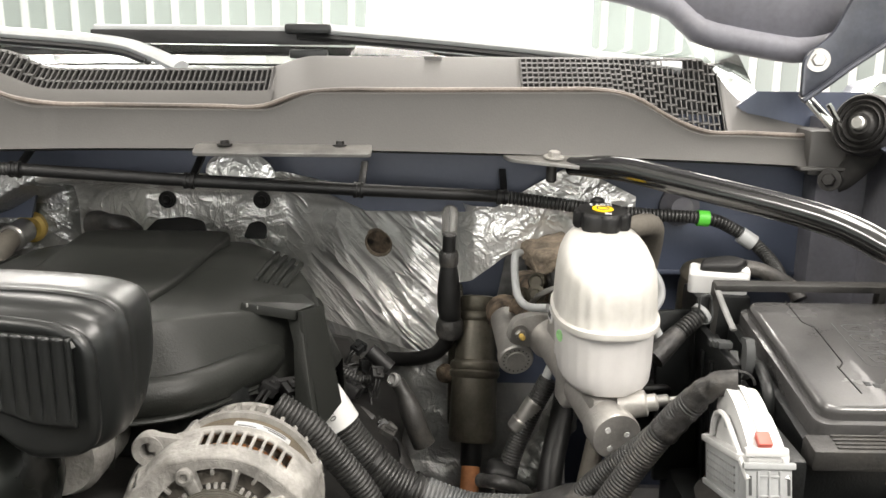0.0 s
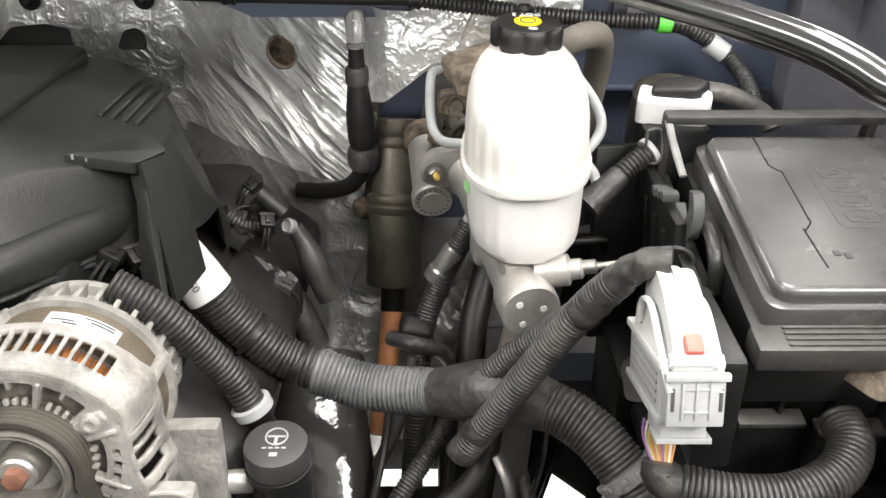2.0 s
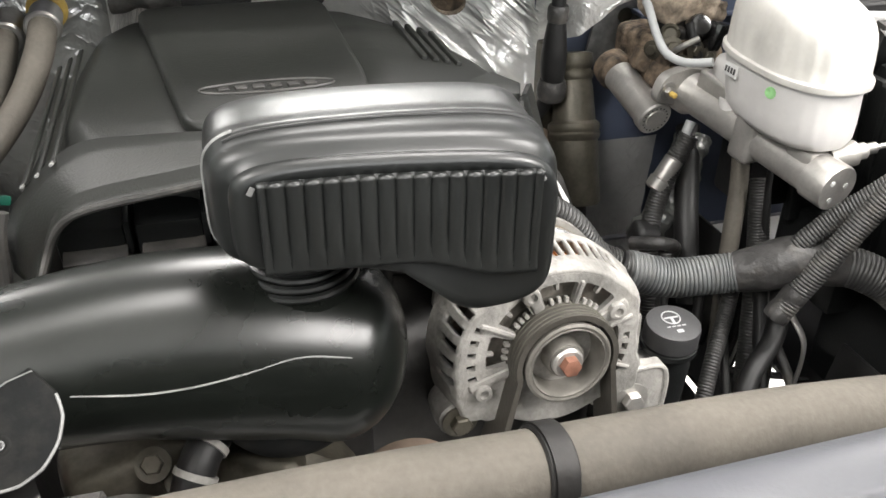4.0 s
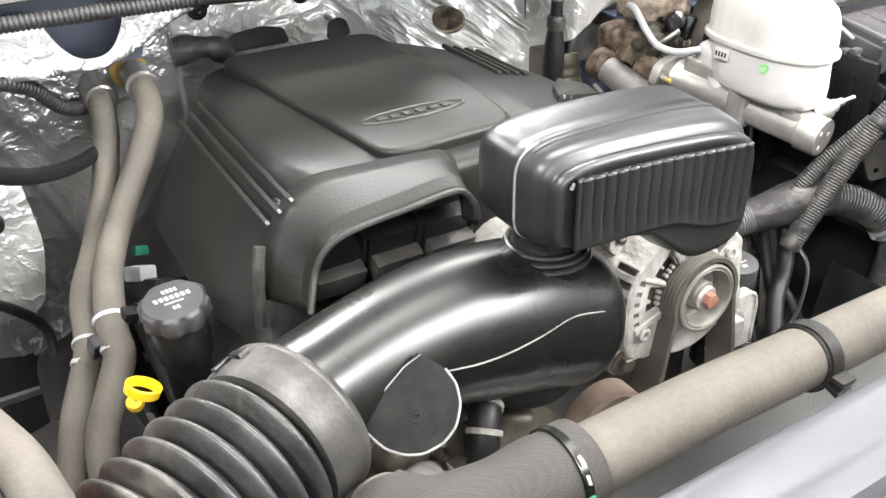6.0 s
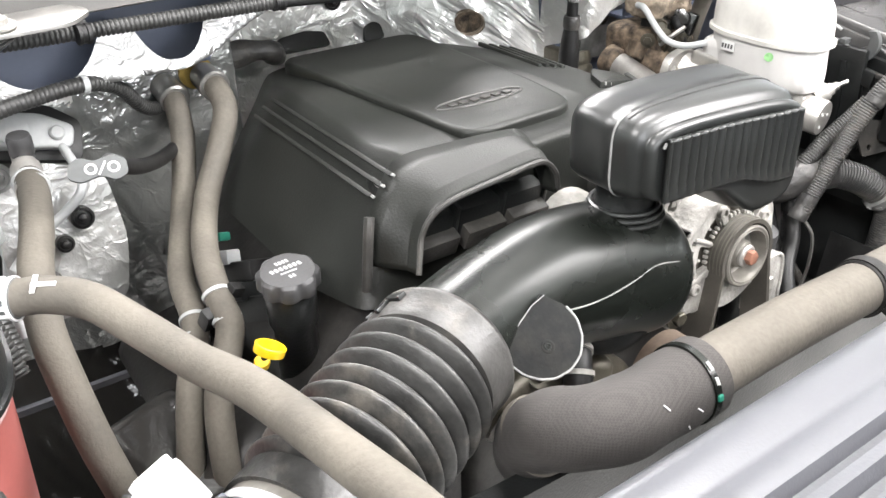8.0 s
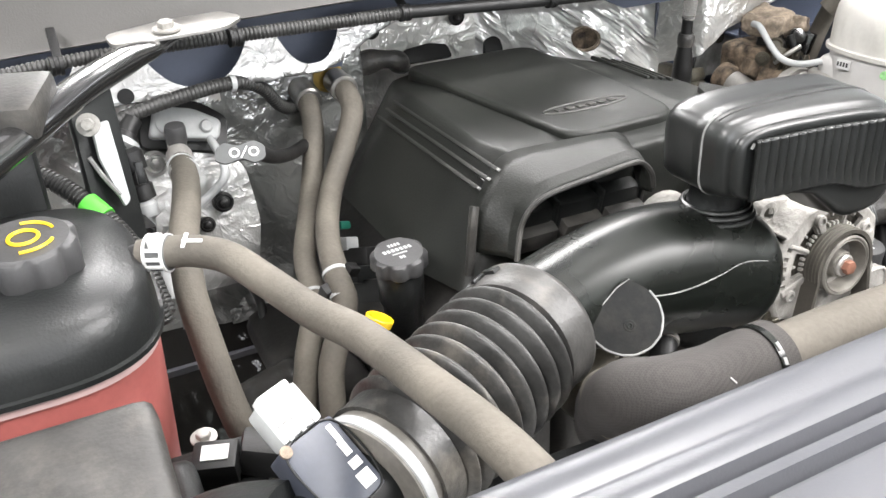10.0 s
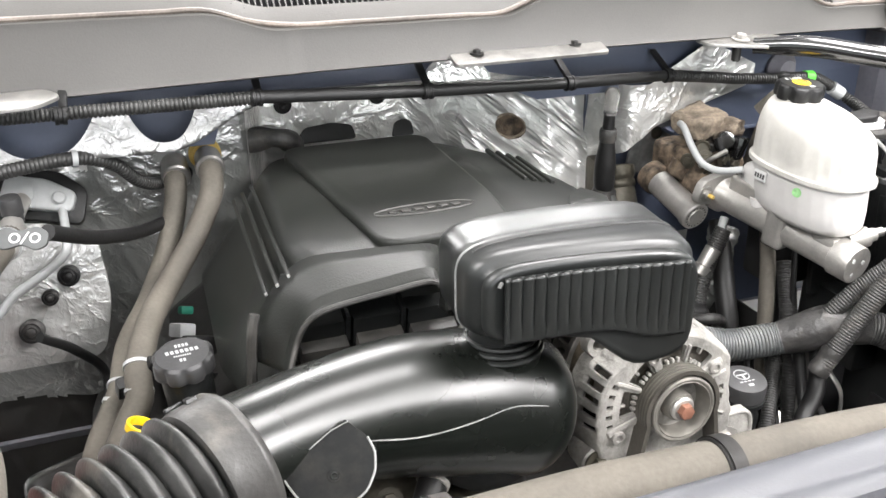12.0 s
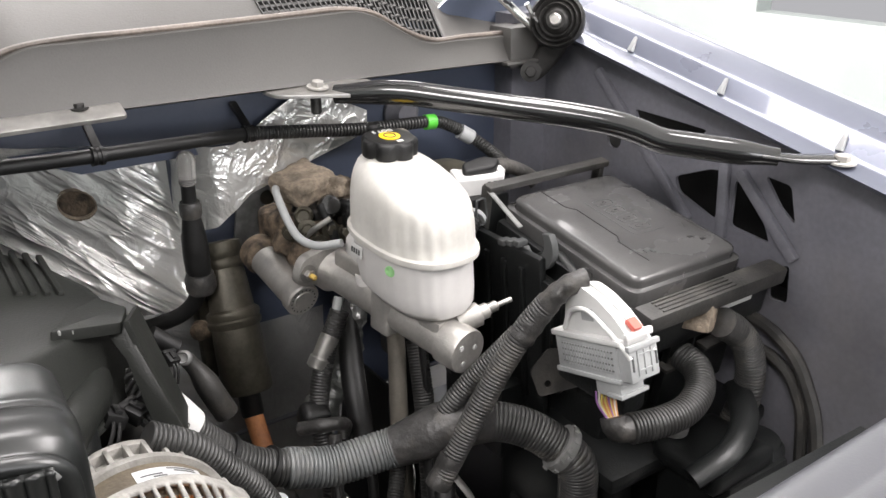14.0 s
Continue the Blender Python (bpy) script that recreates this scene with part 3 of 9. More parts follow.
def wiper(points, blade, label):
    w = thing("wiper", points[0], label, "wiper", "windscreen wipers")
    part("arm", sweep(points, lambda u: 0.016 - 0.003 * u, 12, 0.01, flat=0.55), PALE, w, "pale silver wiper arm")
    part("arm_channel", sweep([(x, y - 0.004, z - 0.010) for x, y, z in points[1:]], 0.010, 10, 0.01, flat=0.6), RUBBER, w, "black underside of the arm")
    if blade:
        a, b = Vector(blade[0]), Vector(blade[1])
        d = b - a
        part("blade", rbox(d.length, 0.006, 0.018, 0.003, axes(a + d / 2 + V(0, -0.004, -0.011), (0, 0, 1), d)), RUBBER, w)
        # the light on the blade's top is put into a pale bar
        part("blade_lit_top", rbox(d.length * 0.98, 0.012, 0.008, 0.003, axes(a + d / 2, (0, 0, 1), d)), PALE, w, "pale lit top painted onto the wiper blade")
        hub = a + d * 0.78
        part("joint", rbox(0.060, 0.018, 0.013, 0.005, axes(hub + V(0.02, -0.012, 0.002), (0, 0, 1), d)), BLACK, w)
        part("joint_lower", rbox(0.05, 0.014, 0.012, 0.004, axes(hub + V(0.02, -0.012, -0.03), (0, 0, 1), d)), BLACK, w)
    return w


wiper([(0.30, 1.16, 1.528), (0.143, 1.185, 1.546), (0.0, 1.195, 1.559), (-0.13, 1.20, 1.569), (-0.19, 1.20, 1.574)], ((-0.46, 1.20, 1.574), (-0.12, 1.20, 1.569)), "pale wiper arm with a dark rubber blade resting on the windscreen")
wiper([(-0.335, 1.165, 1.522), (-0.38, 1.18, 1.54), (-0.432, 1.19, 1.553), (-0.584, 1.20, 1.564), (-0.75, 1.21, 1.573)], None, "pale wiper arm at the middle of the cowl")

# hood raised over the windscreen, with its hinge
HINGE = [(0.425, 1.493), (0.452, 1.513), (0.480, 1.535), (0.530, 1.570), (0.530, 1.64), (0.478, 1.62), (0.454, 1.568), (0.424, 1.545)]
hood = thing("hood", (0.44, 1.12, 1.53), "raised dark navy hood seen from its underside", "hood")
bm = bmesh.new()
# the edge's unseen middle is arched up to let rear light pass under it
HOOD_EDGE = [(-1.20, 1.59), (-1.12, 1.543), (-1.02, 1.55), (-0.95, 1.585), (-0.85, 1.69), (-0.70, 1.86), (-0.50, 1.96), (-0.24, 1.98), (-0.04, 1.90), (0.060, 1.72), (0.122, 1.625), (0.205, 1.615), (0.276, 1.598), (0.32, 1.562), (0.37, 1.549), (0.434, 1.54), (0.468, 1.543), (0.55, 1.59)]
rows = []
for j in range(13):
    v = j / 12
    row = []
    for k in range(61):
        x = -1.20 + 1.75 * k / 60
        z0 = table(HOOD_EDGE, x)
        y0 = 1.15 + (z0 - 1.535) * 0.5
        bulge = 0.02 * math.sin(math.pi * v) * math.cos((x + 0.32) * 1.8)
        row.append(V(x, y0 + 0.06 * v + bulge, z0 + 1.12 * v + bulge))
    rows.append(row)
add_grid(bm, rows)
sk = part("skin", bm, NAVY_DULL, hood)
sol = sk.modifiers.new("thick", "SOLIDIFY")
sol.thickness = 0.02
bm = sweep([(x, 1.14 + (table(HOOD_EDGE, x) - 1.535) * 0.5, table(HOOD_EDGE, x) + 0.012) for x in [-1.19 + 0.029 * k for k in range(60)]], 0.017, 12, 0.02)
part("rear_flange", bm, NAVY_DULL, hood)
bm = rbox(1.1, 0.018, 0.7, 0.03, axes((-0.32, 1.0, 2.42), (0, -0.30, 0.95)), seg=3)
part("liner", bm, DUSTY, hood, "grey-brown hood insulation liner")

bm = sweep([(0.50, 1.065, 1.50), (0.505, 1.07, 1.44), (0.49, 1.085, 1.405), (0.478, 1.09, 1.395)], lambda u: 0.022 - 0.008 * u, 12, 0.008, flat=0.4)
hinge = part("hinge", bm, DARK_STEEL, hood, "dark grey steel hood hinge with a coiled spring disc")
bm = lathe([(0.034, -0.016), (0.036, -0.012), (0.036, 0.004), (0.033, 0.008), (0.03, 0.004), (0.027, 0.009), (0.024, 0.005), (0.021, 0.010), (0.018, 0.005), (0.012, 0.011), (0.008, 0.011)], axes((0.487, 1.05, 1.468), (-0.75, -0.62, 0.2)), 36)
part("spring_disc", bm, DARK_STEEL, hinge)
part("pivot_pin", lathe([(0.008, 0), (0.008, 0.006), (0.006, 0.008)], axes((0.4790, 1.0435, 1.4700), (-0.75, -0.62, 0.2)), 16), STEEL, hinge)
bm = prism(rounded(HINGE, 0.012, 4), 0.007, axes((0, 1.09, 0), FRONT, (1, 0, 0)), 0.002)
arm = part("upper_arm", bm, NAVY_DARK, hinge, "dark navy flat hinge arm")
part("arm_flange", sweep([(x, 1.078, z) for x, z in HINGE[:4]], 0.006, 8, 0.01, flat=0.6), NAVY_DARK, arm)
part("bright_link", sweep([(0.452, 1.070, 1.490), (0.470, 1.066, 1.466), (0.500, 1.064, 1.458)], 0.0035, 8), CHROME, hinge, "bright wire link")
part("link_plate", prism(rounded([(0.495, 1.500), (0.515, 1.518), (0.545, 1.490), (0.520, 1.462)], 0.004, 3), 0.005, axes((0, 1.08, 0), FRONT, (1, 0, 0)), 0.001), CHROME, hinge, "shiny folded steel plate")
hex_bolt("bolt", axes((0.440, 1.083, 1.540), (-0.2, -0.95, 0.1)), 0.008, hinge)
hex_bolt("bolt", axes((0.466, 1.075, 1.40), (-0.6, -0.75, 0.2)), 0.008, hinge, DARK_STEEL)
part("stay", sweep([(0.44, 1.12, 1.50), (0.475, 1.075, 1.455), (0.50, 1.06, 1.455)], 0.006, 10), CHROME, hinge, "shiny metal stay")


# fenders: one sheet each, curved across and falling towards the front
def fender(side):
    s = 1 if side > 0 else -1
    X = lambda x: -0.325 + s * (x + 0.325)
    zf = lambda y: 1.443 - 0.205 * (1.015 - y) - (0.05 * (0.55 - y) ** 2 if y < 0.55 else 0)
    fe = thing("fender", (X(0.56), 0.7, 1.30), "metallic blue-grey fender with a bolted inner flange", "fender", "front fenders")
    bm = bmesh.new()
    rows = []
    for k in range(41):
        y = 1.22 - 1.0 * k / 40
        z = zf(y)
        rows.append([V(X(x), y, z + dz) for x, dz in ((0.500, -0.006), (0.497, -0.001), (0.500, 0.0), (0.522, 0.002), (0.530, 0.006), (0.540, 0.022), (0.548, 0.026), (0.572, 0.034), (0.582, 0.037), (0.592, 0.036), (0.62, 0.028), (0.66, 0.010), (0.69, -0.03), (0.71, -0.10), (0.72, -0.3), (0.715, -0.6))])
    add_grid(bm, rows)
    sk = part("panel", bm, PAINT, fe, sharp=50)
    sol = sk.modifiers.new("thick", "SOLIDIFY")
    sol.thickness = 0.003
    for y in (0.956, 0.813, 0.66):
        part("clip", rbox(0.006, 0.009, 0.020, 0.002, pose(X(0.532), y, zf(y) + 0.014, 0, s * 28, 0), top=0.5), PALE, fe)
    hex_bolt("bolt", pose(X(0.511), 0.645, zf(0.645) + 0.002), 0.008, fe, ALU)
    return fe, zf


fen, ZF = fender(1)
fender(-1)
# inner fender with triangular openings between its braces
inner = thing("inner_fender", (0.53, 0.75, 0.80), "dull blue-grey inner fender with triangular openings", "inner fender")
out = [(1.13, 0.72), (1.13, 1.448), (0.85, 1.398), (0.59, 1.335), (0.40, 1.29), (0.40, 0.72)]
gaps = [[(0.945, 1.365), (0.872, 1.363), (0.828, 1.361), (0.859, 1.333), (0.929, 1.335)],
        circle(0.978, 1.318, 0.013, 14),
        [(0.87, 1.294), (0.816, 1.317), (0.796, 1.318), (0.804, 1.256), (0.861, 1.276)],
        [(0.781, 1.313), (0.757, 1.305), (0.737, 1.273), (0.726, 1.251), (0.781, 1.256)],
        [(0.743, 1.327), (0.709, 1.324), (0.698, 1.282), (0.718, 1.296)],
        [(0.721, 1.22), (0.697, 1.235), (0.693, 1.188), (0.717, 1.186)]]
gaps = [rounded(g, 0.006, 3) if len(g) < 10 else g for g in gaps]
bm = plate(out, gaps, 0.004, axes((0.532, 0, 0), (1, 0, 0), (0, 1, 0)))
part("panel", bm, NAVY_DULL, inner)
for a, b in (((1.012, 1.405), (0.84, 1.245)), ((0.774, 1.325), (0.69, 1.243)), ((0.795, 1.33), (0.79, 1.24))):
    p, q = V(0.529, *a), V(0.529, *b)
    part("brace", rbox(0.010, 0.014, (q - p).length, 0.004, axes((p + q) / 2, q - p)), NAVY_DULL, inner)
part("flange", rbox(0.074, 0.04, 0.66, 0.0, pose(0.507, 1.140, 1.14)), NAVY_DULL, inner)
# black sheet added behind the openings to give them their shade
part("dark_backing", rbox(0.004, 0.66, 0.36, 0.001, pose(0.60, 0.83, 1.22)), RUBBER, inner)
bm = rbox(0.10, 0.75, 0.006, 0.002, pose(0.60, 0.78, 1.17))
part("wheel_house_shelf", bm, RUBBER, inner)
bm = sweep([(0.519, 0.760, 1.164), (0.519, 0.711, 1.160), (0.519, 0.683, 1.149), (0.519, 0.661, 1.133), (0.519, 0.643, 1.105), (0.519, 0.628, 1.070), (0.519, 0.615, 1.00)], 0.008, 8, 0.008)
sweep([(0.517, 0.760, 1.130), (0.517, 0.711, 1.129), (0.517, 0.690, 1.126), (0.517, 0.669, 1.115), (0.517, 0.655, 1.096), (0.517, 0.644, 1.070), (0.517, 0.635, 1.00)], 0.007, 8, 0.008, bm=bm)
part("wheel_arch_bead", bm, DUSTY, inner)
inner_l = thing("inner_fender", (-1.18, 0.75, 0.80), "dull dark inner fender on the coolant tank side", "inner fender")
part("panel", plate([(1.13, 0.72), (1.13, 1.448), (0.85, 1.398), (0.30, 1.28), (0.30, 0.72)], [], 0.004, axes((-1.182, 0, 0), (1, 0, 0), (0, 1, 0))), NAVY_DULL, inner_l)

# firewall
fw = thing("firewall", (-0.32, 1.25, 0.9), "navy painted steel firewall below the cowl", "firewall")
bm = prism([(-1.17, 1.325), (-0.545, 1.325), (-0.525, 1.385), (-0.2, 1.385), (-0.1, 1.34), (0.535, 1.34), (0.535, 1.50), (0.40, 1.50), (0.36, 1.47), (-1.17, 1.47)], 0.006, axes((0, 1.165, 0), FRONT))
part("upper_panel", bm, NAVY, fw)
bm = rbox(0.52, 0.006, 0.62, 0.002, pose(0.27, 1.222, 1.07))
rbox(0.395, 0.006, 0.09, 0.002, pose(0.333, 1.163, 1.302), bm)
rbox(0.395, 0.07, 0.006, 0.002, pose(0.333, 1.192, 1.262), bm)
part("driver_panel", bm, NAVY, fw)
bm = rbox(1.2, 0.006, 0.75, 0.002, pose(-0.55, 1.50, 1.05))
part("tunnel_panel", bm, NAVY_DULL, fw)
part("shelf_panel", rbox(1.2, 0.36, 0.006, 0.002, pose(-0.55, 1.345, 1.392)), NAVY, fw)
part("grommet", lathe([(0.026, 0), (0.026, 0.006), (0.018, 0.012), (0.014, 0.02), (0.01, 0.02)], axes((0.31, 1.158, 1.352), FRONT), 20), NAVY_DULL, fw)
part("toe_board", rbox(1.7, 0.006, 0.55, 0.002, pose(-0.32, 1.32, 0.72, 35, 0, 0)), NAVY_DULL, fw)

# foil-faced insulation
FOIL_TOP = [(-0.98, 1.396), (-0.20, 1.396), (-0.12, 1.378), (-0.04, 1.362), (0.02, 1.352), (0.07, 1.350), (0.154, 1.400), (0.19, 1.395), (0.25, 1.366)]


def foil_top(x):
    z = line_table(FOIL_TOP, x)
    for cx, w, d in ((-0.735, 0.062, 0.046), (-0.603, 0.040, 0.042), (-0.93, 0.07, 0.05)):
        u = abs(x - cx) / w
        if u < 1:
            z -= d * (1 - u ** 2.6)
    return z


def foil_depth(x, z):
    zl = 1.345 + 0.042 * smooth(-0.60, -0.49, x)
    left = 1.085 + 0.32 * max(0, z - zl) + 0.105 * smooth(zl, zl - 0.025, z)
    mid = 1.10 + 0.262 * smooth(1.396, 1.325, z)
    diag = min(1.43, max(1.235, 1.264 - 0.62 * (x + 0.09))) + 0.22 * (z - 1.27)
    diag = 1.125 + (diag - 1.125) * smooth(1.392, 1.315, z)
    right = 1.142 + 0.10 * max(0, 1.30 - z)
    w1, w2, w3 = smooth(-0.51, -0.46, x), smooth(-0.26, -0.19, x), smooth(0.0, 0.045, x)
    y = left + (mid - left) * w1
    y = y + (diag - y) * w2
    y = y + (right - y) * w3
    return y - 0.32 * max(0, 0.98 - z)


def foil_fold(x, z):
    lip = smooth(-0.50, -0.56, x) * smooth(1.335, 1.35, z)
    y = (0.004 - 0.003 * lip) * fbm(x * 9, z * 9, 1.0, 2)
    crease = 1 - abs(noise.noise(V(x * 19 + 3, z * 25, 4)))
    y -= (1 - 0.8 * lip) * 0.0035 * max(0, crease - 0.6)
    w = smooth(-0.28, -0.21, x) * smooth(0.03, -0.03, x) * smooth(1.0, 1.12, z)
    t, s = x * 0.80 + z * 0.60, z * 0.80 - x * 0.60
    wob = 0.010 * noise.noise(V(s * 7, t * 5, 5.0))
    y -= w * 0.010 * max(0, 1 - abs(noise.noise(V((t + wob) * 26, s * 2.2, 2.0))) - 0.72)
    w = smooth(-0.5, -0.55, x) * smooth(1.34, 1.30, z)
    y -= w * 0.010 * max(0, 1 - abs(noise.noise(V((x * 0.93 + z * 0.37) * 24, z * 3, 3.0))) - 0.7)
    return y


bm = bmesh.new()
nx, nz = 400, 140
rows = []
for i in range(nx + 1):
    x = -0.98 + 1.23 * i / nx
    zt = foil_top(x)
    rows.append([V(x, foil_depth(x, z) + foil_fold(x, z), z) for z in [0.78 + (zt - 0.78) * (j / nz) ** 0.85 for j in range(nz + 1)]])
add_grid(bm, rows)
bm.faces.ensure_lookup_table()
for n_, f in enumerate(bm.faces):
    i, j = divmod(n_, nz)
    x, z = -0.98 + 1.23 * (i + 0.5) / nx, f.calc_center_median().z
    # shade low on the blanket's left, painted as a darker mat
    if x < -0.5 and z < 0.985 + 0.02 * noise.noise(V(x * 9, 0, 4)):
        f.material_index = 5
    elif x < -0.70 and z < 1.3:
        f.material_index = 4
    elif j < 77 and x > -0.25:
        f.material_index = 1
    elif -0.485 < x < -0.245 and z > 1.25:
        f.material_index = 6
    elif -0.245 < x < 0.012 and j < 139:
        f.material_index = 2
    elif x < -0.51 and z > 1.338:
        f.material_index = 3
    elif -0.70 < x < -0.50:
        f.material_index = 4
BARE = lambda x: 1.246 + 0.80 * (x - 0.035) if x < 0.085 else 1.286 + 0.32 * (x - 0.085)
gone = []
for f in bm.faces:
    c = f.calc_center_median()
    hole = ((c.x + 0.093) / 0.021) ** 2 + ((c.z - 1.272) / 0.019) ** 2 < 1
    bare = 1.10 < c.z < BARE(c.x) and c.x > 0.014
    side = c.x > 0.18 and c.z < 1.10
    if hole or bare or side:
        gone.append(f)
bmesh.ops.delete(bm, geom=gone, context="FACES")
for v in bm.verts:
    if v.is_boundary and -0.14 < v.co.x < 0.245 and 1.085 < v.co.z < 1.345:
        if v.co.x > -0.02 and abs(v.co.z - BARE(v.co.x)) < 0.012:
            v.co.z = BARE(v.co.x)
        elif v.co.x > -0.02 and abs(v.co.z - 1.10) < 0.012:
            v.co.z = 1.10
        elif abs(v.co.x + 0.093) < 0.03 and abs(v.co.z - 1.272) < 0.03:
            r = math.hypot((v.co.x + 0.093) / 0.021, (v.co.z - 1.272) / 0.019)
            v.co.x, v.co.z = -0.093 + (v.co.x + 0.093) / r, 1.272 + (v.co.z - 1.272) / r
low = [f for f in bm.faces if f.calc_center_median().z < 1.13]
insul = thing("firewall_insulation", (-0.36, 1.30, 0.9), "crinkled silver foil insulation blanket over the firewall", "insulation")
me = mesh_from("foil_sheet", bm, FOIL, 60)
for m_ in (FELT, FOIL_DRAWN, FOIL_FLAT, FILM, DARK_MAT, FOIL_CREASED):
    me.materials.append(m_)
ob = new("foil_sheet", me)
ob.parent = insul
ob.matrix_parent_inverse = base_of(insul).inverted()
part("foil_hole_rim", sweep([(-0.093 + 0.021 * math.cos(a), foil_depth(-0.093, 1.272) + 0.004 - 0.6 * 0.021 * math.cos(a), 1.272 + 0.019 * math.sin(a)) for a in [2 * math.pi * k / 16 for k in range(17)]], 0.0025, 6, 0.006), DUSTRUST, insul, "yellowish torn fibre edge of the hole")
part("hole_backing", rbox(0.15, 0.004, 0.07, 0.001, pose(-0.075, 1.298, 1.272, 0, 0, -30)), RUST, insul)
for x, z in ((-0.428, 1.317), (-0.281, 1.318)):
    m = axes((x, foil_depth(x, z) - 0.006, z), FRONT)
    st = part("foil_fastener", lathe([(0.0135, 0), (0.0135, 0.003), (0.011, 0.004), (0.010, 0.003), (0.007, 0.003), (0.007, 0.008), (0.004, 0.010), (0.002, 0.009)], m, 24), DARK_STEEL, insul, "round dark washer and nut holding the foil")
for x, y, z in ((-0.731, 1.185, 1.151), (-0.758, 1.188, 1.128), (-0.785, 1.205, 1.085)):
    part("foil_fastener", lathe([(0.013, 0), (0.013, 0.003), (0.009, 0.004), (0.006, 0.008), (0.004, 0.008)], axes((x, y, z), FRONT), 18), RUBBER, insul)
part("foil_patch", prism(rounded([(-0.046, -0.016), (0.046, -0.020), (0.030, 0.004), (0.008, 0.014), (-0.026, 0.013), (-0.042, 0.002)], 0.012), 0.006, axes((-0.243, 1.092, 1.410), (0, -0.95, 0.3), (1, 0, 0)), 0.002), FOIL, insul, "small silver foil patch under the cowl strip")
# black pads stand for the shade in the gaps between cover and foil
for x0, x1, z in ((-0.432, -0.340, 1.2935), (-0.287, -0.253, 1.289)):
    m = axes(((x0 + x1) / 2, 1.262, z), (0, -0.9, 0.43), (1, 0, 0))
    w = (x1 - x0) / 2
    part("gap_shade", prism(rounded([(-w, -0.012), (w, -0.012), (w * 0.9, 0.008), (w * 0.3, 0.014), (-w * 0.6, 0.010)], 0.006), 0.006, m, 0.001), RUBBER, insul, "black pad painting the shaded gap behind the cover")
# black disc stands for the shade inside a small hole
part("hole_disc", lathe([(0.009, 0), (0.009, 0.002), (0.002, 0.0021)], axes((-0.819, 1.086, 1.352), FRONT), 18), RUBBER, insul)

# ---- engine cover ----
COVER_C = (-0.325, 0.95)
OUT_TOP = [(-0.497, 1.10), (-0.475, 1.165), (-0.43, 1.188), (-0.34, 1.190), (-0.27, 1.172), (-0.215, 1.13), (-0.178, 1.07), (-0.142, 0.98), (-0.142, 0.91), (-0.19, 0.86), (-0.25, 0.805), (-0.30, 0.785), (-0.40, 0.778), (-0.485, 0.808), (-0.508, 0.86)]
OUT_LOW = [(-0.585, 1.10), (-0.53, 1.21), (-0.44, 1.245), (-0.32, 1.245), (-0.22, 1.19), (-0.15, 1.10), (-0.105, 1.0), (-0.112, 0.93), (-0.16, 0.85), (-0.21, 0.79), (-0.28, 0.762), (-0.40, 0.768), (-0.49, 0.775), (-0.563, 0.782), (-0.585, 0.86)]


def radial(outline, c, n):
    """Distances from c to the outline, all round."""
    out = []
    for k in range(n):
        a = 2 * math.pi * k / n
        dx, dy, best = math.cos(a), math.sin(a), 0.0
        for (x0, y0), (x1, y1) in zip(outline, outline[1:] + outline[:1]):
            ex, ey = x1 - x0, y1 - y0
            den = dx * ey - dy * ex
            if abs(den) < 1e-9:
                continue
            t = ((x0 - c[0]) * ey - (y0 - c[1]) * ex) / den
            u = ((x0 - c[0]) * dy - (y0 - c[1]) * dx) / den
            if t > 0 and -1e-6 <= u <= 1 + 1e-6:
                best = max(best, t)
        out.append(best)
    for _ in range(2):
        out = [(out[k - 1] + 2 * out[k] + out[(k + 1) % n]) / 4 for k in range(n)]
    return out


def cover_z(x, y):
    return 1.306 - 0.20 * max(0, x + 0.25) - 0.10 * max(0, 0.84 - y) - 0.10 * max(0, y - 1.06)


cover = thing("engine_cover", (-0.33, 0.95, 1.16), "matt black plastic engine cover with a raised centre panel", "engine cover")
N = 176
rt, rl = radial(OUT_TOP, COVER_C, N), radial(OUT_LOW, COVER_C, N)
bm = bmesh.new()
rows = []
for s in [k / 22 for k in range(1, 20)]:
    rows.append([V(COVER_C[0] + s * rt[k] * math.cos(2 * math.pi * k / N), COVER_C[1] + s * rt[k] * math.sin(2 * math.pi * k / N), 0) for k in range(N)])
rows = [[V(p.x, p.y, cover_z(p.x, p.y)) for p in r] for r in rows]
for w, drop in ((-0.10, 0.0), (-0.04, 0.0012), (0.02, 0.004), (0.08, 0.009), (0.16, 0.018), (0.28, 0.034), (0.5, 0.062), (0.75, 0.095), (1.0, 0.128)):
    row = []
    for k in range(N):
        a = 2 * math.pi * k / N
        r = rt[k] + (rl[k] - rt[k]) * w if w > 0 else rt[k] * (1 + w * 0.4)
        x, y = COVER_C[0] + r * math.cos(a), COVER_C[1] + r * math.sin(a)
        xt, yt = COVER_C[0] + rt[k] * math.cos(a), COVER_C[1] + rt[k] * math.sin(a)
        shallow = 0.60 if math.cos(a) > 0.2 and math.sin(a) < 0.1 else 1.0
        row.append(V(x, y, cover_z(xt, yt) - drop * shallow))
    rows.append(row)
vs = add_grid(bm, rows, close_u=True)
bm.faces.new(vs[0])
shell = part("shell", bm, COVER, cover, sharp=60)
trap = [(-0.424, 0.806), (-0.283, 0.812), (-0.272, 0.90), (-0.272, 1.150), (-0.468, 1.148)]
bm = prism(rounded(trap, 0.03, 6), 0.0215, pose(0, 0, 1.292), 0.006, seg=3)
panel = part("raised_panel", bm, COVER, cover)
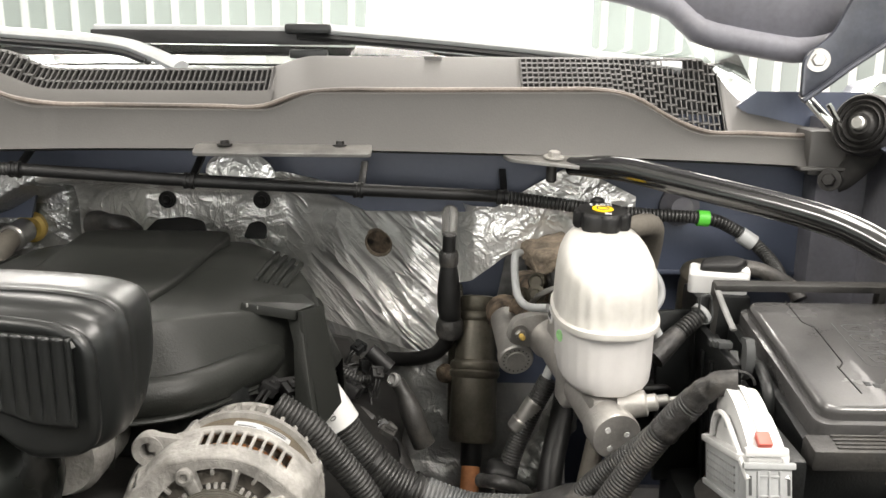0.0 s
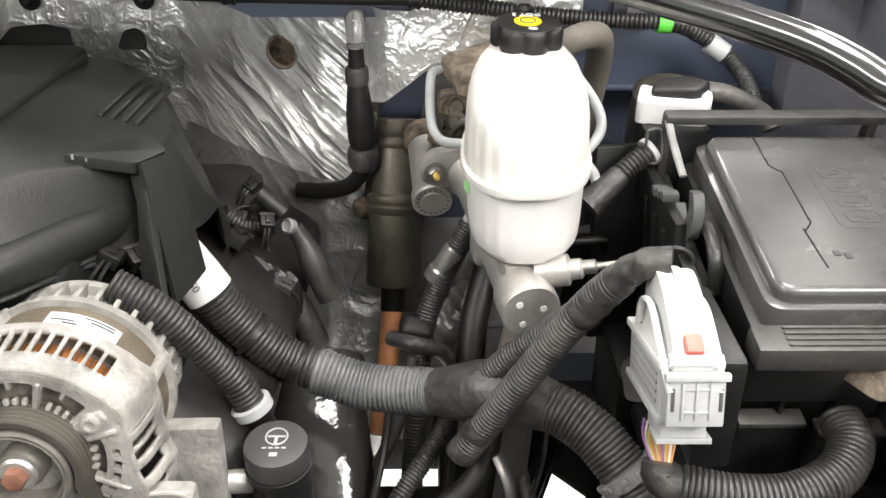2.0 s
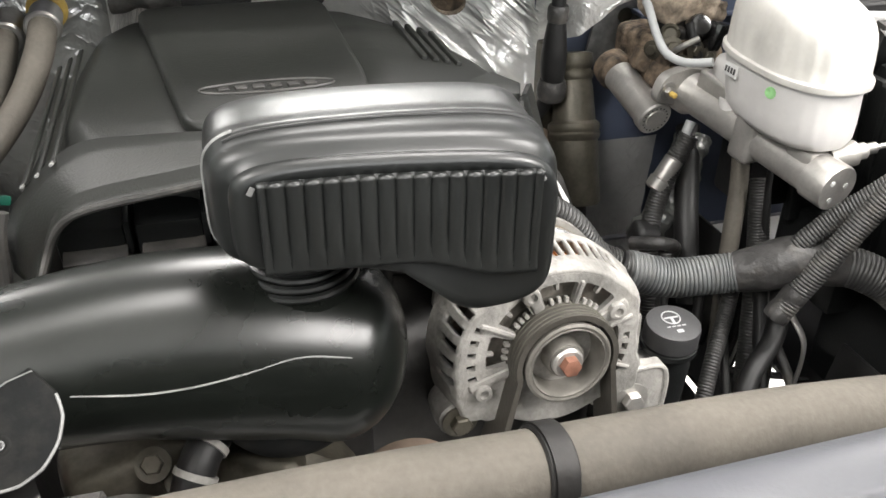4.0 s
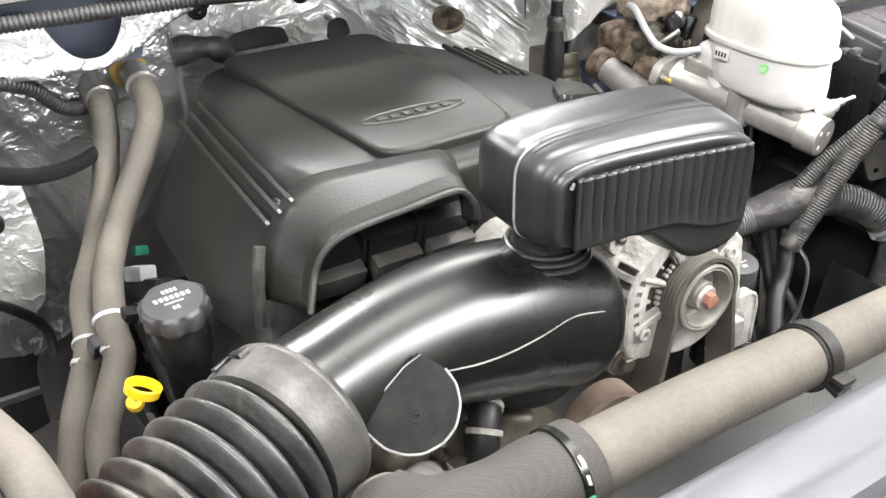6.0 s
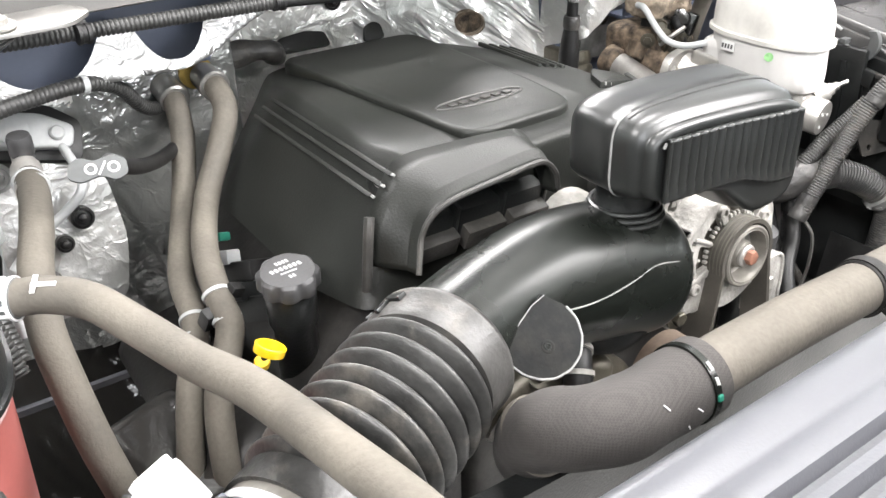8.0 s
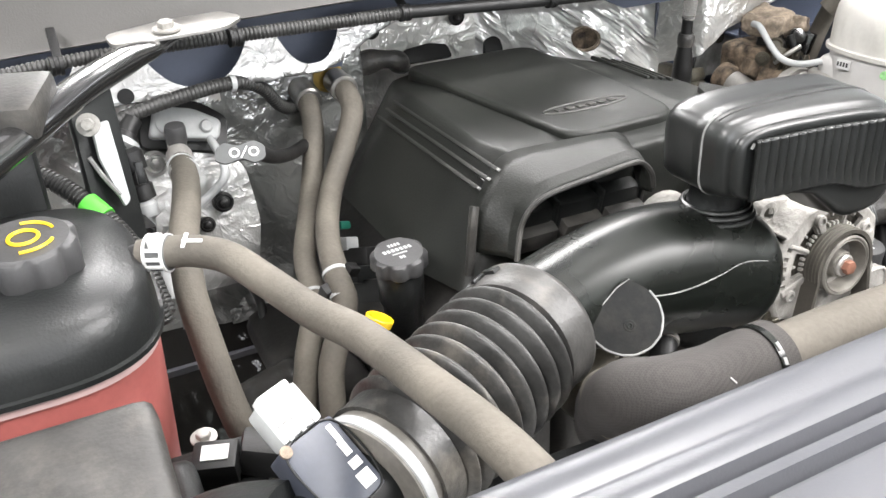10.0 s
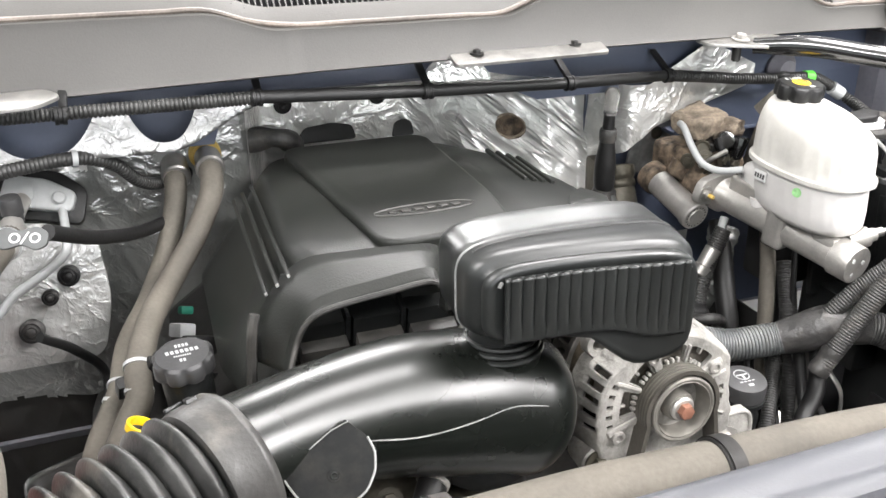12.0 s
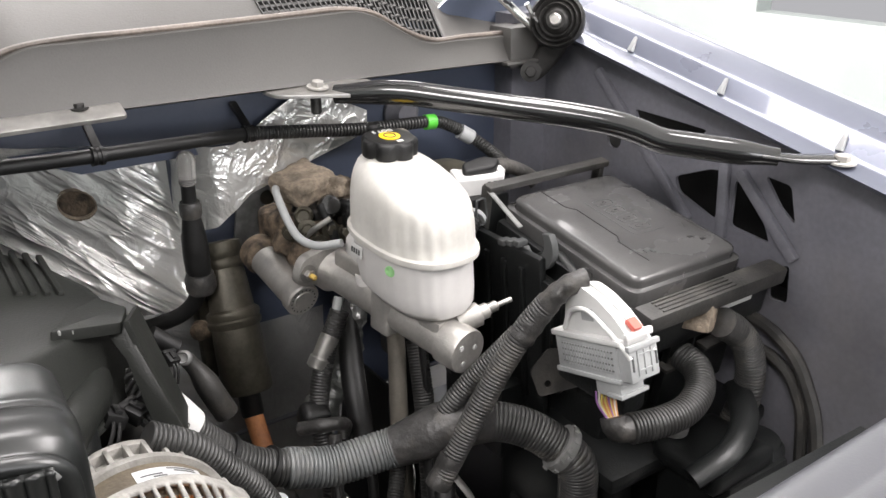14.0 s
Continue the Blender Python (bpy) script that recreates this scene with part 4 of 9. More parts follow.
# raised oval with plain bars where the maker's name stands
oval = [(-0.358 + 0.055 * math.cos(a), 0.880 + 0.013 * math.sin(a), 1.3140) for a in [2 * math.pi * k / 40 for k in range(41)]]
part("badge_oval", sweep(oval, 0.0013, 6, 0.004), DUSTY, cover, "thin raised oval badge outline")
for k in range(6):
    x = -0.393 + 0.014 * k
    part("badge_bar", rbox(0.009, 0.0085, 0.002, 0.0008, pose(x, 0.880, 1.3142, 0, 0, 8)), DUSTY, cover)
for k in range(3):
    bm = rbox(0.0045, 0.26, 0.003, 0.0014, axes((-0.516 - 0.011 * k, 0.930, 1.2985 - 0.0075 * k), (-0.5, 0.0, 0.87), (1, 0, 0)))
    part("side_rib", bm, COVER, cover)
    part("rib_tip", rbox(0.003, 0.005, 0.002, 0.0007, axes((-0.5165 - 0.011 * k, 0.796, 1.3000 - 0.0075 * k), (-0.5, 0, 0.87))), MID_GREY, cover, "pale rib end")
part("corner_ridge", sweep([(-0.552, 0.780, 1.275), (-0.557, 0.776, 1.255), (-0.562, 0.776, 1.205)], 0.005, 8), DUSTY, cover, "grey corner ridge")
lip_line = [(-0.300, 0.742, 1.226), (-0.262, 0.749, 1.226), (-0.224, 0.768, 1.226), (-0.190, 0.818, 1.225), (-0.168, 0.870, 1.224), (-0.152, 1.025, 1.224)]
part("skirt_lip", sweep(lip_line, 0.0055, 10, 0.006, flat=0.6), COVER, cover)
part("skirt", sweep([(x + 0.010 * (x + 0.33) * -1, y + 0.012, z + 0.016) for x, y, z in lip_line], 0.016, 14, 0.006, flat=1.2), COVER, cover)
# arch over the manifold opening
rim = [(-0.533, 0.724, 1.232), (-0.530, 0.721, 1.270), (-0.520, 0.718, 1.290), (-0.500, 0.716, 1.300), (-0.455, 0.710, 1.309), (-0.412, 0.704, 1.316), (-0.400, 0.699, 1.308), (-0.394, 0.699, 1.284)]
back = [(-0.556, 0.785, 1.225), (-0.552, 0.786, 1.262), (-0.530, 0.80, 1.290), (-0.500, 0.815, 1.306), (-0.455, 0.805, 1.312), (-0.400, 0.795, 1.314), (-0.375, 0.79, 1.311), (-0.36, 0.79, 1.29)]
rim = [(x + 0.010 * smooth(1.23, 1.28, z), y + 0.024 * smooth(1.20, 1.28, z), z - 0.0105 * smooth(1.23, 1.28, z)) for x, y, z in rim]
rc, bc = curve_points(rim, 0.0005), curve_points(back, 0.0005)
n = 40
rc = [rc[round(k * (len(rc) - 1) / n)] for k in range(n + 1)]
bc = [bc[round(k * (len(bc) - 1) / n)] for k in range(n + 1)]
rows = []
for u in (0, 0.35, 0.7, 0.94, 0.985, 1.0, 1.06, 1.6, 2.0):
    row = []
    for k, (r, b) in enumerate(zip(rc, bc)):
        up = smooth(0.12, 0.35, k / n) * smooth(1.0, 0.94, k / n)
        crease = r + V(-0.004 * (1 - up), 0.013, 0.0085 * up)
        row.append(b.lerp(crease, u) if u <= 1 else crease.lerp(r, u - 1))
    rows.append(row)
bm = bmesh.new()
add_grid(bm, rows)
ar = part("arch", bm, COVER, cover, sharp=60)
sol = ar.modifiers.new("thick", "SOLIDIFY")
sol.thickness, sol.offset = 0.004, -1
part("arch_lip", sweep([p for p in rc[::3]], 0.0028, 8, 0.005), DUSTY, cover, "thin lip of the arch")
# side arm with slots
AL = [(-0.197, 0.866, 1.3005), (-0.141, 0.870, 1.290), (-0.128, 0.905, 1.285), (-0.147, 0.935, 1.286), (-0.175, 0.905, 1.296)]
lm = axes((-0.16, 0.89, 1.291), (0.17, 0.03, 1), (1, 0, 0))
li = lm.inverted()
part("arm_ledge", prism(rounded([((li @ V(*p)).x, (li @ V(*p)).y) for p in AL], 0.004), 0.010, lm @ pose(0, 0, -0.006), 0.002), COVER, cover)
leg = [(-0.166, 0.868, 1.294), (-0.141, 0.870, 1.291), (-0.118, 0.842, 1.232), (-0.101, 0.822, 1.190), (-0.123, 0.836, 1.190), (-0.145, 0.860, 1.262)]
lm = axes((-0.135, 0.85, 1.245), (-0.55, -0.72, 0.42), (0.6, 0, 0.6))
li = lm.inverted()
part("arm_leg", prism([((li @ V(*p)).x, (li @ V(*p)).y) for p in leg], 0.006, lm @ pose(0, 0, -0.003), 0.001), COVER, cover)
leg2 = [(-0.141, 0.870, 1.291), (-0.128, 0.905, 1.286), (-0.098, 0.868, 1.195), (-0.101, 0.822, 1.190), (-0.118, 0.842, 1.232)]
lm = axes((-0.118, 0.865, 1.24), (0.85, -0.40, 0.34), (0, 1, 0))
li = lm.inverted()
part("arm_side", prism([((li @ V(*p)).x, (li @ V(*p)).y) for p in leg2], 0.005, lm @ pose(0, 0, -0.003), 0.001), COVER, cover)
for k in range(4):
    part("arm_slot", rbox(0.002, 0.008, 0.004, 0.0008, pose(-0.190 + 0.010 * k, 0.869 + 0.002 * k, 1.2985 - 0.0028 * k, 0, 0, 15)), MID_GREY, cover)
for k in range(4):
    x = -0.203 + 0.011 * k
    bm = rbox(0.006, 0.125 - 0.006 * k, 0.006, 0.0022, axes((x, 1.028 - 0.005 * k, cover_z(x, 1.02) + 0.001), (0.2, 0, 0.98), (1, 0, 0)))
    part("wing_rib", bm, COVER, cover)

# intake manifold under the arch, with runners, and the block below
block = thing("engine_block", (-0.33, 0.95, 0.62), "dark greasy engine block below the cover", "engine block")
part("manifold", rbox(0.34, 0.26, 0.10, 0.03, pose(-0.35, 0.93, 1.205), seg=3), BLACK, block)
for x in (-0.505, -0.452, -0.400):
    rn = part("runner", rbox(0.047, 0.085, 0.046, 0.006, pose(x + 0.008, 0.806, 1.252, 14, 0, 0)), BLACK, block, "black box-shaped intake runner")
    # lighter block paints the reflection on the runner's front
    part("runner_sheen", rbox(0.044, 0.014, 0.024, 0.002, pose(x + 0.010, 0.763, 1.234, 24, 0, 0)), DUSTY, rn, "lighter runner front with its reflection in the colour")
    part("runner_web", rbox(0.004, 0.060, 0.030, 0.001, pose(x + 0.0335, 0.789, 1.262, 14, 0, 0)), BLACK, rn)
part("throttle_body", lathe([(0.03, 0), (0.042, 0.0), (0.042, 0.06), (0.036, 0.07)], axes((-0.33, 0.80, 1.20), FRONT), 28), ALU, block)
part("block", rbox(0.46, 0.50, 0.40, 0.04, pose(-0.34, 0.96, 0.96), seg=3), DARK_STEEL, block)
part("valve_cover", rbox(0.13, 0.44, 0.09, 0.03, pose(-0.565, 0.95, 1.10, 0, -35, 0), seg=3), DARK_STEEL, block)
part("valve_cover", rbox(0.13, 0.44, 0.09, 0.03, pose(-0.115, 0.97, 1.08, 0, 35, 0), seg=3), DARK_STEEL, block)
part("front_cover", rbox(0.20, 0.08, 0.30, 0.03, pose(-0.41, 0.735, 0.96), seg=3), DARK_STEEL, block)
part("water_pump", lathe([(0.075, 0), (0.075, 0.03), (0.05, 0.05), (0.03, 0.07)], axes((-0.40, 0.69, 1.05), FRONT), 30), OLIVE, block)
part("idler_pulley", lathe([(0.040, 0), (0.040, 0.022), (0.036, 0.024), (0.032, 0.014), (0.014, 0.014), (0.012, 0.022), (0.002, 0.022)], axes((-0.299, 0.655, 1.079), FRONT), 40), IDLER, block, "brown rusty idler pulley")
part("outlet_neck", sweep([(-0.47, 0.66, 1.08), (-0.50, 0.62, 1.12), (-0.535, 0.58, 1.145), (-0.552, 0.556, 1.175)], 0.022, 18), ALU, block, "pale cast water outlet")
part("outlet_flange", rbox(0.060, 0.016, 0.050, 0.005, pose(-0.495, 0.628, 1.108, 30, 20, -35), seg=3), ALU, block)
part("greasy_casting", rbox(0.100, 0.050, 0.060, 0.018, pose(-0.480, 0.668, 1.130, 12, -8, 10), seg=4), OLIVE, block, "oil-soaked casting under the intake duct")
part("greasy_casting", rbox(0.060, 0.060, 0.050, 0.016, pose(-0.400, 0.672, 1.105, -10, 15, -20), seg=4), OLIVE, block)
part("casting_boss", lathe([(0.016, -0.02), (0.016, 0.0), (0.013, 0.004), (0.008, 0.004)], axes((-0.452, 0.640, 1.135), (-0.1, -0.8, 0.6)), 24), OLIVE, block)
hex_bolt("casting_bolt", axes((-0.470, 0.642, 1.150), (-0.1, -0.7, 0.7)), 0.007, block, OLIVE)
part("bypass_hose", sweep([(-0.425, 0.645, 1.172), (-0.441, 0.625, 1.160), (-0.450, 0.612, 1.135), (-0.452, 0.610, 1.09)], 0.013, 18), RUBBER, block)
for p, d in (((-0.4435, 0.621, 1.154), (-0.45, -0.55, -0.7)), ((-0.4340, 0.634, 1.167), (-0.6, -0.7, -0.4))):
    part("spring_clamp", lathe([(0.0130, -0.0025), (0.0146, -0.0022), (0.0146, 0.0022), (0.0130, 0.0025)], axes(p, d), 28), ALU, block, "dull spring clamp")
part("accessory_bracket", rbox(0.16, 0.05, 0.10, 0.012, pose(-0.20, 0.745, 1.06), seg=3), ALU, block)
part("exhaust_shield", sweep([(-0.03, 0.98, 1.02), (-0.02, 0.90, 0.98), (0.0, 0.84, 0.92), (0.02, 0.80, 0.84)], 0.05, 16, 0.01, flat=0.5), DARK_MAT, block, "dark heat shield")

# ---- resonator box with ribbed front ----
reson = thing("air_resonator", (-0.315, 0.655, 1.28), "satin black plastic intake resonator with a ribbed front", "intake resonator")


def sq(a, n):
    c, s = math.cos(a), math.sin(a)
    return math.copysign(abs(c) ** (2 / n), c), math.copysign(abs(s) ** (2 / n), s)


def reson_ring(y, inset, top, n=5.0, sink=0.0):
    """One section across the box: it is humped at the seam and hangs lower on the side of the alternator."""
    ring = []
    x0, x1 = -0.4125 + inset, -0.2165 - inset * 0.8
    for k in range(96):
        cx, cz = sq(2 * math.pi * k / 96, n)
        x = (x0 + x1) / 2 + cx * (x1 - x0) / 2
        lobe = smooth(-0.330, -0.268, x) * smooth(0.690, 0.650, y)
        bot = 1.304 + sink - 0.040 * lobe * (1 - 12 * sink)
        zt = top - 0.0045 * smooth(-0.34, -0.22, x)
        front = smooth(0.626, 0.598, y)
        yy = y - 0.066 * (x + 0.330) * front + 0.003 * smooth(-0.39, -0.25, x) * (1 - front) * smooth(0.60, 0.63, y)
        ring.append(V(x, yy, (zt + bot) / 2 + cz * (zt - bot) / 2))
    return ring


bm = bmesh.new()
RES = [(0.694, 0.034, 1.350, 4, 0.020), (0.6925, 0.019, 1.362, 4.5, 0.010), (0.689, 0.009, 1.3735, 5, 0.004), (0.683, 0.003, 1.3805, 5, 0.001), (0.674, 0.0006, 1.3840, 5, 0), (0.660, 0.0, 1.3845, 5, 0), (0.645, 0.0, 1.3838, 5, 0), (0.6350, 0.0, 1.3832, 5, 0), (0.6340, -0.0008, 1.3838, 5, 0), (0.6290, -0.0008, 1.3835, 5, 0), (0.6280, 0.0, 1.3828, 5, 0), (0.6190, 0.0010, 1.3818, 5, 0.001), (0.6115, 0.0030, 1.3804, 5, 0.002), (0.6080, 0.0070, 1.3772, 5, 0.004), (0.6060, 0.0112, 1.3728, 5, 0.005), (0.6035, 0.0118, 1.3720, 5, 0.005), (0.6020, 0.0100, 1.3740, 5, 0.004), (0.5990, 0.0104, 1.3738, 5, 0.004), (0.5967, 0.0128, 1.3715, 5, 0.005), (0.5957, 0.0165, 1.3685, 5, 0.008), (0.5970, 0.0195, 1.3660, 5, 0.010)]
vs = add_grid(bm, [reson_ring(*r) for r in RES], close_u=True)
bm.faces.new(vs[0])
bm.faces.new(vs[-1])
part("box", bm, SATIN, reson, sharp=60)
FLUTES = 16
bm = bmesh.new()
rows = []
for j in range(25):
    v = j / 24
    row = []
    for k in range(10 * FLUTES + 1):
        u = k / (10 * FLUTES)
        x = -0.3880 + 0.1510 * u
        z = 1.3655 - 0.0045 * smooth(-0.34, -0.22, x) - (0.0535 + 0.010 * smooth(0.55, 0.85, u)) * v
        w = 2 * abs((u * FLUTES) % 1 - 0.5)
        end = math.sqrt(max(0.0, 1 - w * w)) * 0.075
        inside = smooth(0.02, 0.075, v + end - 0.055) * smooth(1.0, 0.62, v) * smooth(0, 0.012, u) * smooth(1, 0.988, u)
        dip = 0.0060 * inside * (1 - smooth(0.0, 0.9, w))
        row.append(V(x, 0.5940 - 0.066 * (x + 0.330) + dip, z))
    rows.append(row)
add_grid(bm, rows)
rb = part("ribbed_face", bm, SATIN, reson, "vertical flutes on the front", sharp=80)
sol = rb.modifiers.new("thick", "SOLIDIFY")
sol.thickness = 0.004
for k in range(FLUTES):
    x = -0.3880 + 0.1510 * (k + 0.5) / FLUTES
    z = 1.3620 - 0.0045 * smooth(-0.34, -0.22, x)
    loop = [(x + 0.0036 * math.cos(t), 0.5934 - 0.066 * (x + 0.330), z + 0.0012 * math.sin(t)) for t in [2 * math.pi * q / 14 for q in range(15)]]
    part("flute_edge", sweep(loop, 0.00035, 5, 0.002), MID_GREY, reson)
for x, z in ((-0.3910, 1.3610), (-0.2370, 1.3560)):
    part("corner_mark", rbox(0.003, 0.0010, 0.005, 0.0004, pose(x, 0.5932 - 0.066 * (x + 0.330), z, 0, 30 if x < -0.3 else -30, 0)), MID_GREY, reson, "small pale corner")
ring = reson_ring(0.6315, -0.0010, 1.3838)
low = sorted([p for p in ring if p.x < -0.395 and 1.306 < p.z < 1.3845], key=lambda p: p.z)
part("parting_seam", sweep(low, 0.0011, 6, 0.004), MID_GREY, reson, "grey moulding seam down the side")
ring = reson_ring(0.6265, 0.0004, 1.3829)
part("parting_line", sweep(sorted([p for p in ring if p.z > 1.366 and p.x > -0.402], key=lambda p: p.x), 0.0010, 6, 0.004), RUBBER, reson)
part("neck", lathe([(0.0265, -0.006), (0.0265, 0.012), (0.0245, 0.016), (0.0245, 0.045)], axes((-0.364, 0.660, 1.2735), UP), 40), BLACK, reson)
for r, h in ((0.0345, 0.0), (0.0320, 0.005), (0.0295, 0.010)):
    part("seal_ring", sweep([(-0.364 + r * math.cos(a), 0.660 + r * math.sin(a), 1.2725 + h) for a in [2 * math.pi * k / 36 for k in range(37)]], 0.0026, 8, 0.004), SATIN, reson)
part("sump_bracket", rbox(0.022, 0.030, 0.018, 0.004, pose(-0.318, 0.668, 1.290, 20, 0, 0)), BLACK, reson)
part("sump_stay", sweep([(-0.316, 0.672, 1.288), (-0.308, 0.690, 1.262), (-0.300, 0.705, 1.225)], 0.006, 10, flat=0.5), DARK_STEEL, reson)

# ---- intake duct, bellows and sensor ----
duct = thing("intake_duct", (-0.45, 0.655, 1.13), "glossy black plastic intake duct with a pale seam", "intake duct")
DUCT = [(-0.605, 0.608, 1.246), (-0.57, 0.622, 1.246), (-0.52, 0.640, 1.243), (-0.46, 0.655, 1.235), (-0.40, 0.662, 1.222), (-0.352, 0.664, 1.208), (-0.320, 0.664, 1.199), (-0.300, 0.664, 1.194)]


def duct_r(u):
    r = 0.047 + 0.016 * smooth(0.1, 0.75, u)
    return r if u < 0.86 else r * math.sqrt(max(0.01, 1 - ((u - 0.86) / 0.145) ** 2))


part("tube", sweep(DUCT, duct_r, 40, 0.006), GLOSS, duct, sharp=70)
seam = []
for p in ((-0.497, 0.5945, 1.2525), (-0.463, 0.601, 1.243), (-0.436, 0.601, 1.241), (-0.407, 0.601, 1.243), (-0.375, 0.603, 1.247), (-0.350, 0.606, 1.241), (-0.330, 0.606, 1.234), (-0.312, 0.610, 1.215)):
    q = V(*p)
    best = min(curve_points(DUCT, 0.006), key=lambda s_: abs(s_.x - q.x))
    u = (best.x - DUCT[0][0]) / (DUCT[-1][0] - DUCT[0][0])
    seam.append(best + (q - best).normalized() * (duct_r(u) + 0.0002))
part("seam_line", sweep(seam, 0.0007, 6, 0.005), MID_GREY, duct, "pale moulding seam")
part("seat_ring", lathe([(0.036, 0), (0.036, 0.008), (0.030, 0.010), (0.028, 0.014)], axes((-0.365, 0.661, 1.262), UP), 32), GLOSS, duct)
fl_m = axes((-0.5269, 0.5736, 1.2527), (-0.164, -0.627, 0.762), (1, 0, 0.35))
outl = [(0.0211, 0.0274), (0.0305, 0.0095), (0.0309, -0.0035), (0.0252, -0.0158), (0.0146, -0.0256), (0.0014, -0.0293), (-0.0126, -0.0274), (-0.0227, -0.021), (-0.0301, -0.0114), (-0.0334, 0.0002), (-0.0351, 0.0117)]
outl = [outl[0]] + rounded(outl, 0.003, 3)[3:]
part("flap", prism(outl, 0.004, fl_m @ pose(0, 0, -0.002), 0.0012), FLAP, duct, "matt black teardrop flap")
part("flap_dimple", lathe([(0.0056, 0.0019), (0.0050, 0.0023), (0.0036, 0.0025), (0.0026, 0.0020)], fl_m @ pose(-0.0019, -0.0062, 0), 24), FLAP, duct)
part("flap_web", sweep([fl_m @ V(-0.005, 0.002, -0.026), (-0.545, 0.605, 1.245)], 0.014, 16, 0.01), GLOSS, duct)
part("flap_rim", sweep([fl_m @ V(x, y, 0.0016) for x, y in outl[4:]], 0.0009, 6, 0.004), MID_GREY, duct, "pale rim of the flap")
part("flap_rim", sweep([fl_m @ V(x, y, 0.0018) for x, y in (outl[-1], outl[0], outl[1])], 0.0005, 6, 0.02), MID_GREY, duct)
part("flap_screw", lathe([(0.0026, 0.002), (0.0026, 0.0030), (0.0018, 0.0030), (0.0016, 0.0004)], fl_m @ pose(-0.0019, -0.0062, 0), 16), GLOSS, duct)
part("lower_lobe", sweep([(-0.43, 0.660, 1.195), (-0.38, 0.660, 1.180), (-0.325, 0.664, 1.178)], lambda u: 0.046 * math.sin(math.pi * (0.14 + 0.72 * u)), 28, 0.006), FLAP, duct, "matt dark underside of the duct")

AX = V(-0.165, -0.088, -0.012).normalized()
B0 = V(-0.592, 0.610, 1.246)
bel = thing("air_bellows", tuple(B0 + AX * 0.09), "ribbed black rubber air intake bellows", "intake hose")
part("collar", lathe([(0.047, -0.004), (0.055, -0.004), (0.0575, 0.0), (0.0575, 0.003), (0.0560, 0.005), (0.0562, 0.024), (0.0545, 0.029), (0.049, 0.030)], axes(B0, AX, (0, 0, 1)), 56), COLLAR, bel, "dusty grey rubber collar")
prof = [(0.046, 0.028)]
h = 0.030
for k in range(8):
    for a in range(12):
        u = a / 12
        lean = 0.5 - 0.5 * math.cos(2 * math.pi * u ** 1.15)
        prof.append((0.0445 + 0.0140 * lean ** 0.55 - 0.0004 * k, h + 0.0165 * u))
    h += 0.0165
prof += [(0.050, h), (0.050, h + 0.02), (0.046, h + 0.02)]
part("bellows", lathe(prof, axes(B0, AX, (0, 0, 1)), 56), BELLOWS, bel, sharp=50)
for k in range(5):
    a = radians(30 + 40 * k)
    m = axes(B0, AX, (0, 0, 1)) @ pose(0, 0, 0, 0, 0, math.degrees(a))
    part("locating_lug", prism([(-0.008, -0.004), (0.008, -0.004), (0.008, 0.000), (-0.004, 0.004), (-0.008, 0.004)], 0.003, m @ axes((0.0558, 0, 0.011), (1, 0, 0), (0, 1, 0)), 0.0008), BLACK, bel)
    part("lug_foot", rbox(0.003, 0.004, 0.014, 0.001, m @ pose(0.0572, 0.006, 0.020)), BLACK, bel)
M0 = B0 + AX * (h + 0.012)
maf = thing("air_flow_sensor", tuple(M0 + AX * 0.03), "grey sensor housing with a blue-black module and white plug", "sensor")
part("housing", lathe([(0.045, 0.0), (0.049, 0.0), (0.049, 0.006), (0.047, 0.008), (0.047, 0.024), (0.034, 0.025)], axes(M0, AX), 44), BEIGE, maf, "dusty beige-grey round housing")
part("outlet_tube", lathe([(0.030, 0.022), (0.030, 0.11), (0.026, 0.112)], axes(M0, AX), 36), MATT, maf, "black outlet tube")
mm = axes((-0.7915, 0.504, 1.2705), (0.226, -0.565, 0.786), (0.90, 0.43, 0.05))
mod = part("module", rbox(0.042, 0.054, 0.024, 0.003, mm @ pose(0, 0, -0.012)), BLUEBOX, maf, "blue-black electronic module")
part("module_rim", sweep([mm @ V(x, y, 0.0002) for x, y in ((-0.019, -0.024), (-0.019, 0.023), (0.019, 0.023), (0.019, -0.024), (-0.019, -0.024))], 0.0008, 5, 0.004), BLACK, mod)
for k, (w, d) in enumerate(((0.004, 0.012), (0.005, 0.010), (0.008, 0.006), (0.010, 0.010))):
    part("label_bar", rbox(w, d, 0.0006, 0, mm @ pose(0.014 - 0.0008 * k, 0.016 - 0.011 * k, 0.0004)), BRIGHT, mod)
part("module_screw", lathe([(0.004, 0), (0.004, 0.002), (0.001, 0.002)], mm @ pose(-0.018, 0.0245, 0.0), 12), DUSTRUST, mod)
plug = part("plug", rbox(0.032, 0.029, 0.018, 0.003, mm @ pose(0.000, 0.0425, -0.008)), PALE, maf, "white connector plug")
part("plug_latch", rbox(0.012, 0.014, 0.005, 0.002, mm @ pose(-0.008, 0.046, 0.002)), BRIGHT, plug)
part("plug_step", rbox(0.024, 0.008, 0.012, 0.002, mm @ pose(0.003, 0.058, -0.009)), BRIGHT, plug)
for x in (-0.010, 0.0, 0.010):
    part("plug_rib", rbox(0.003, 0.020, 0.002, 0.0006, mm @ pose(x, 0.038, 0.0015)), BRIGHT, plug)
part("band_strap", lathe([(0.0470, -0.004), (0.0482, -0.0035), (0.0482, 0.0035), (0.0470, 0.004)], axes(M0 + AX * 0.018, AX), 44), PALE, maf, "pale band round the housing")

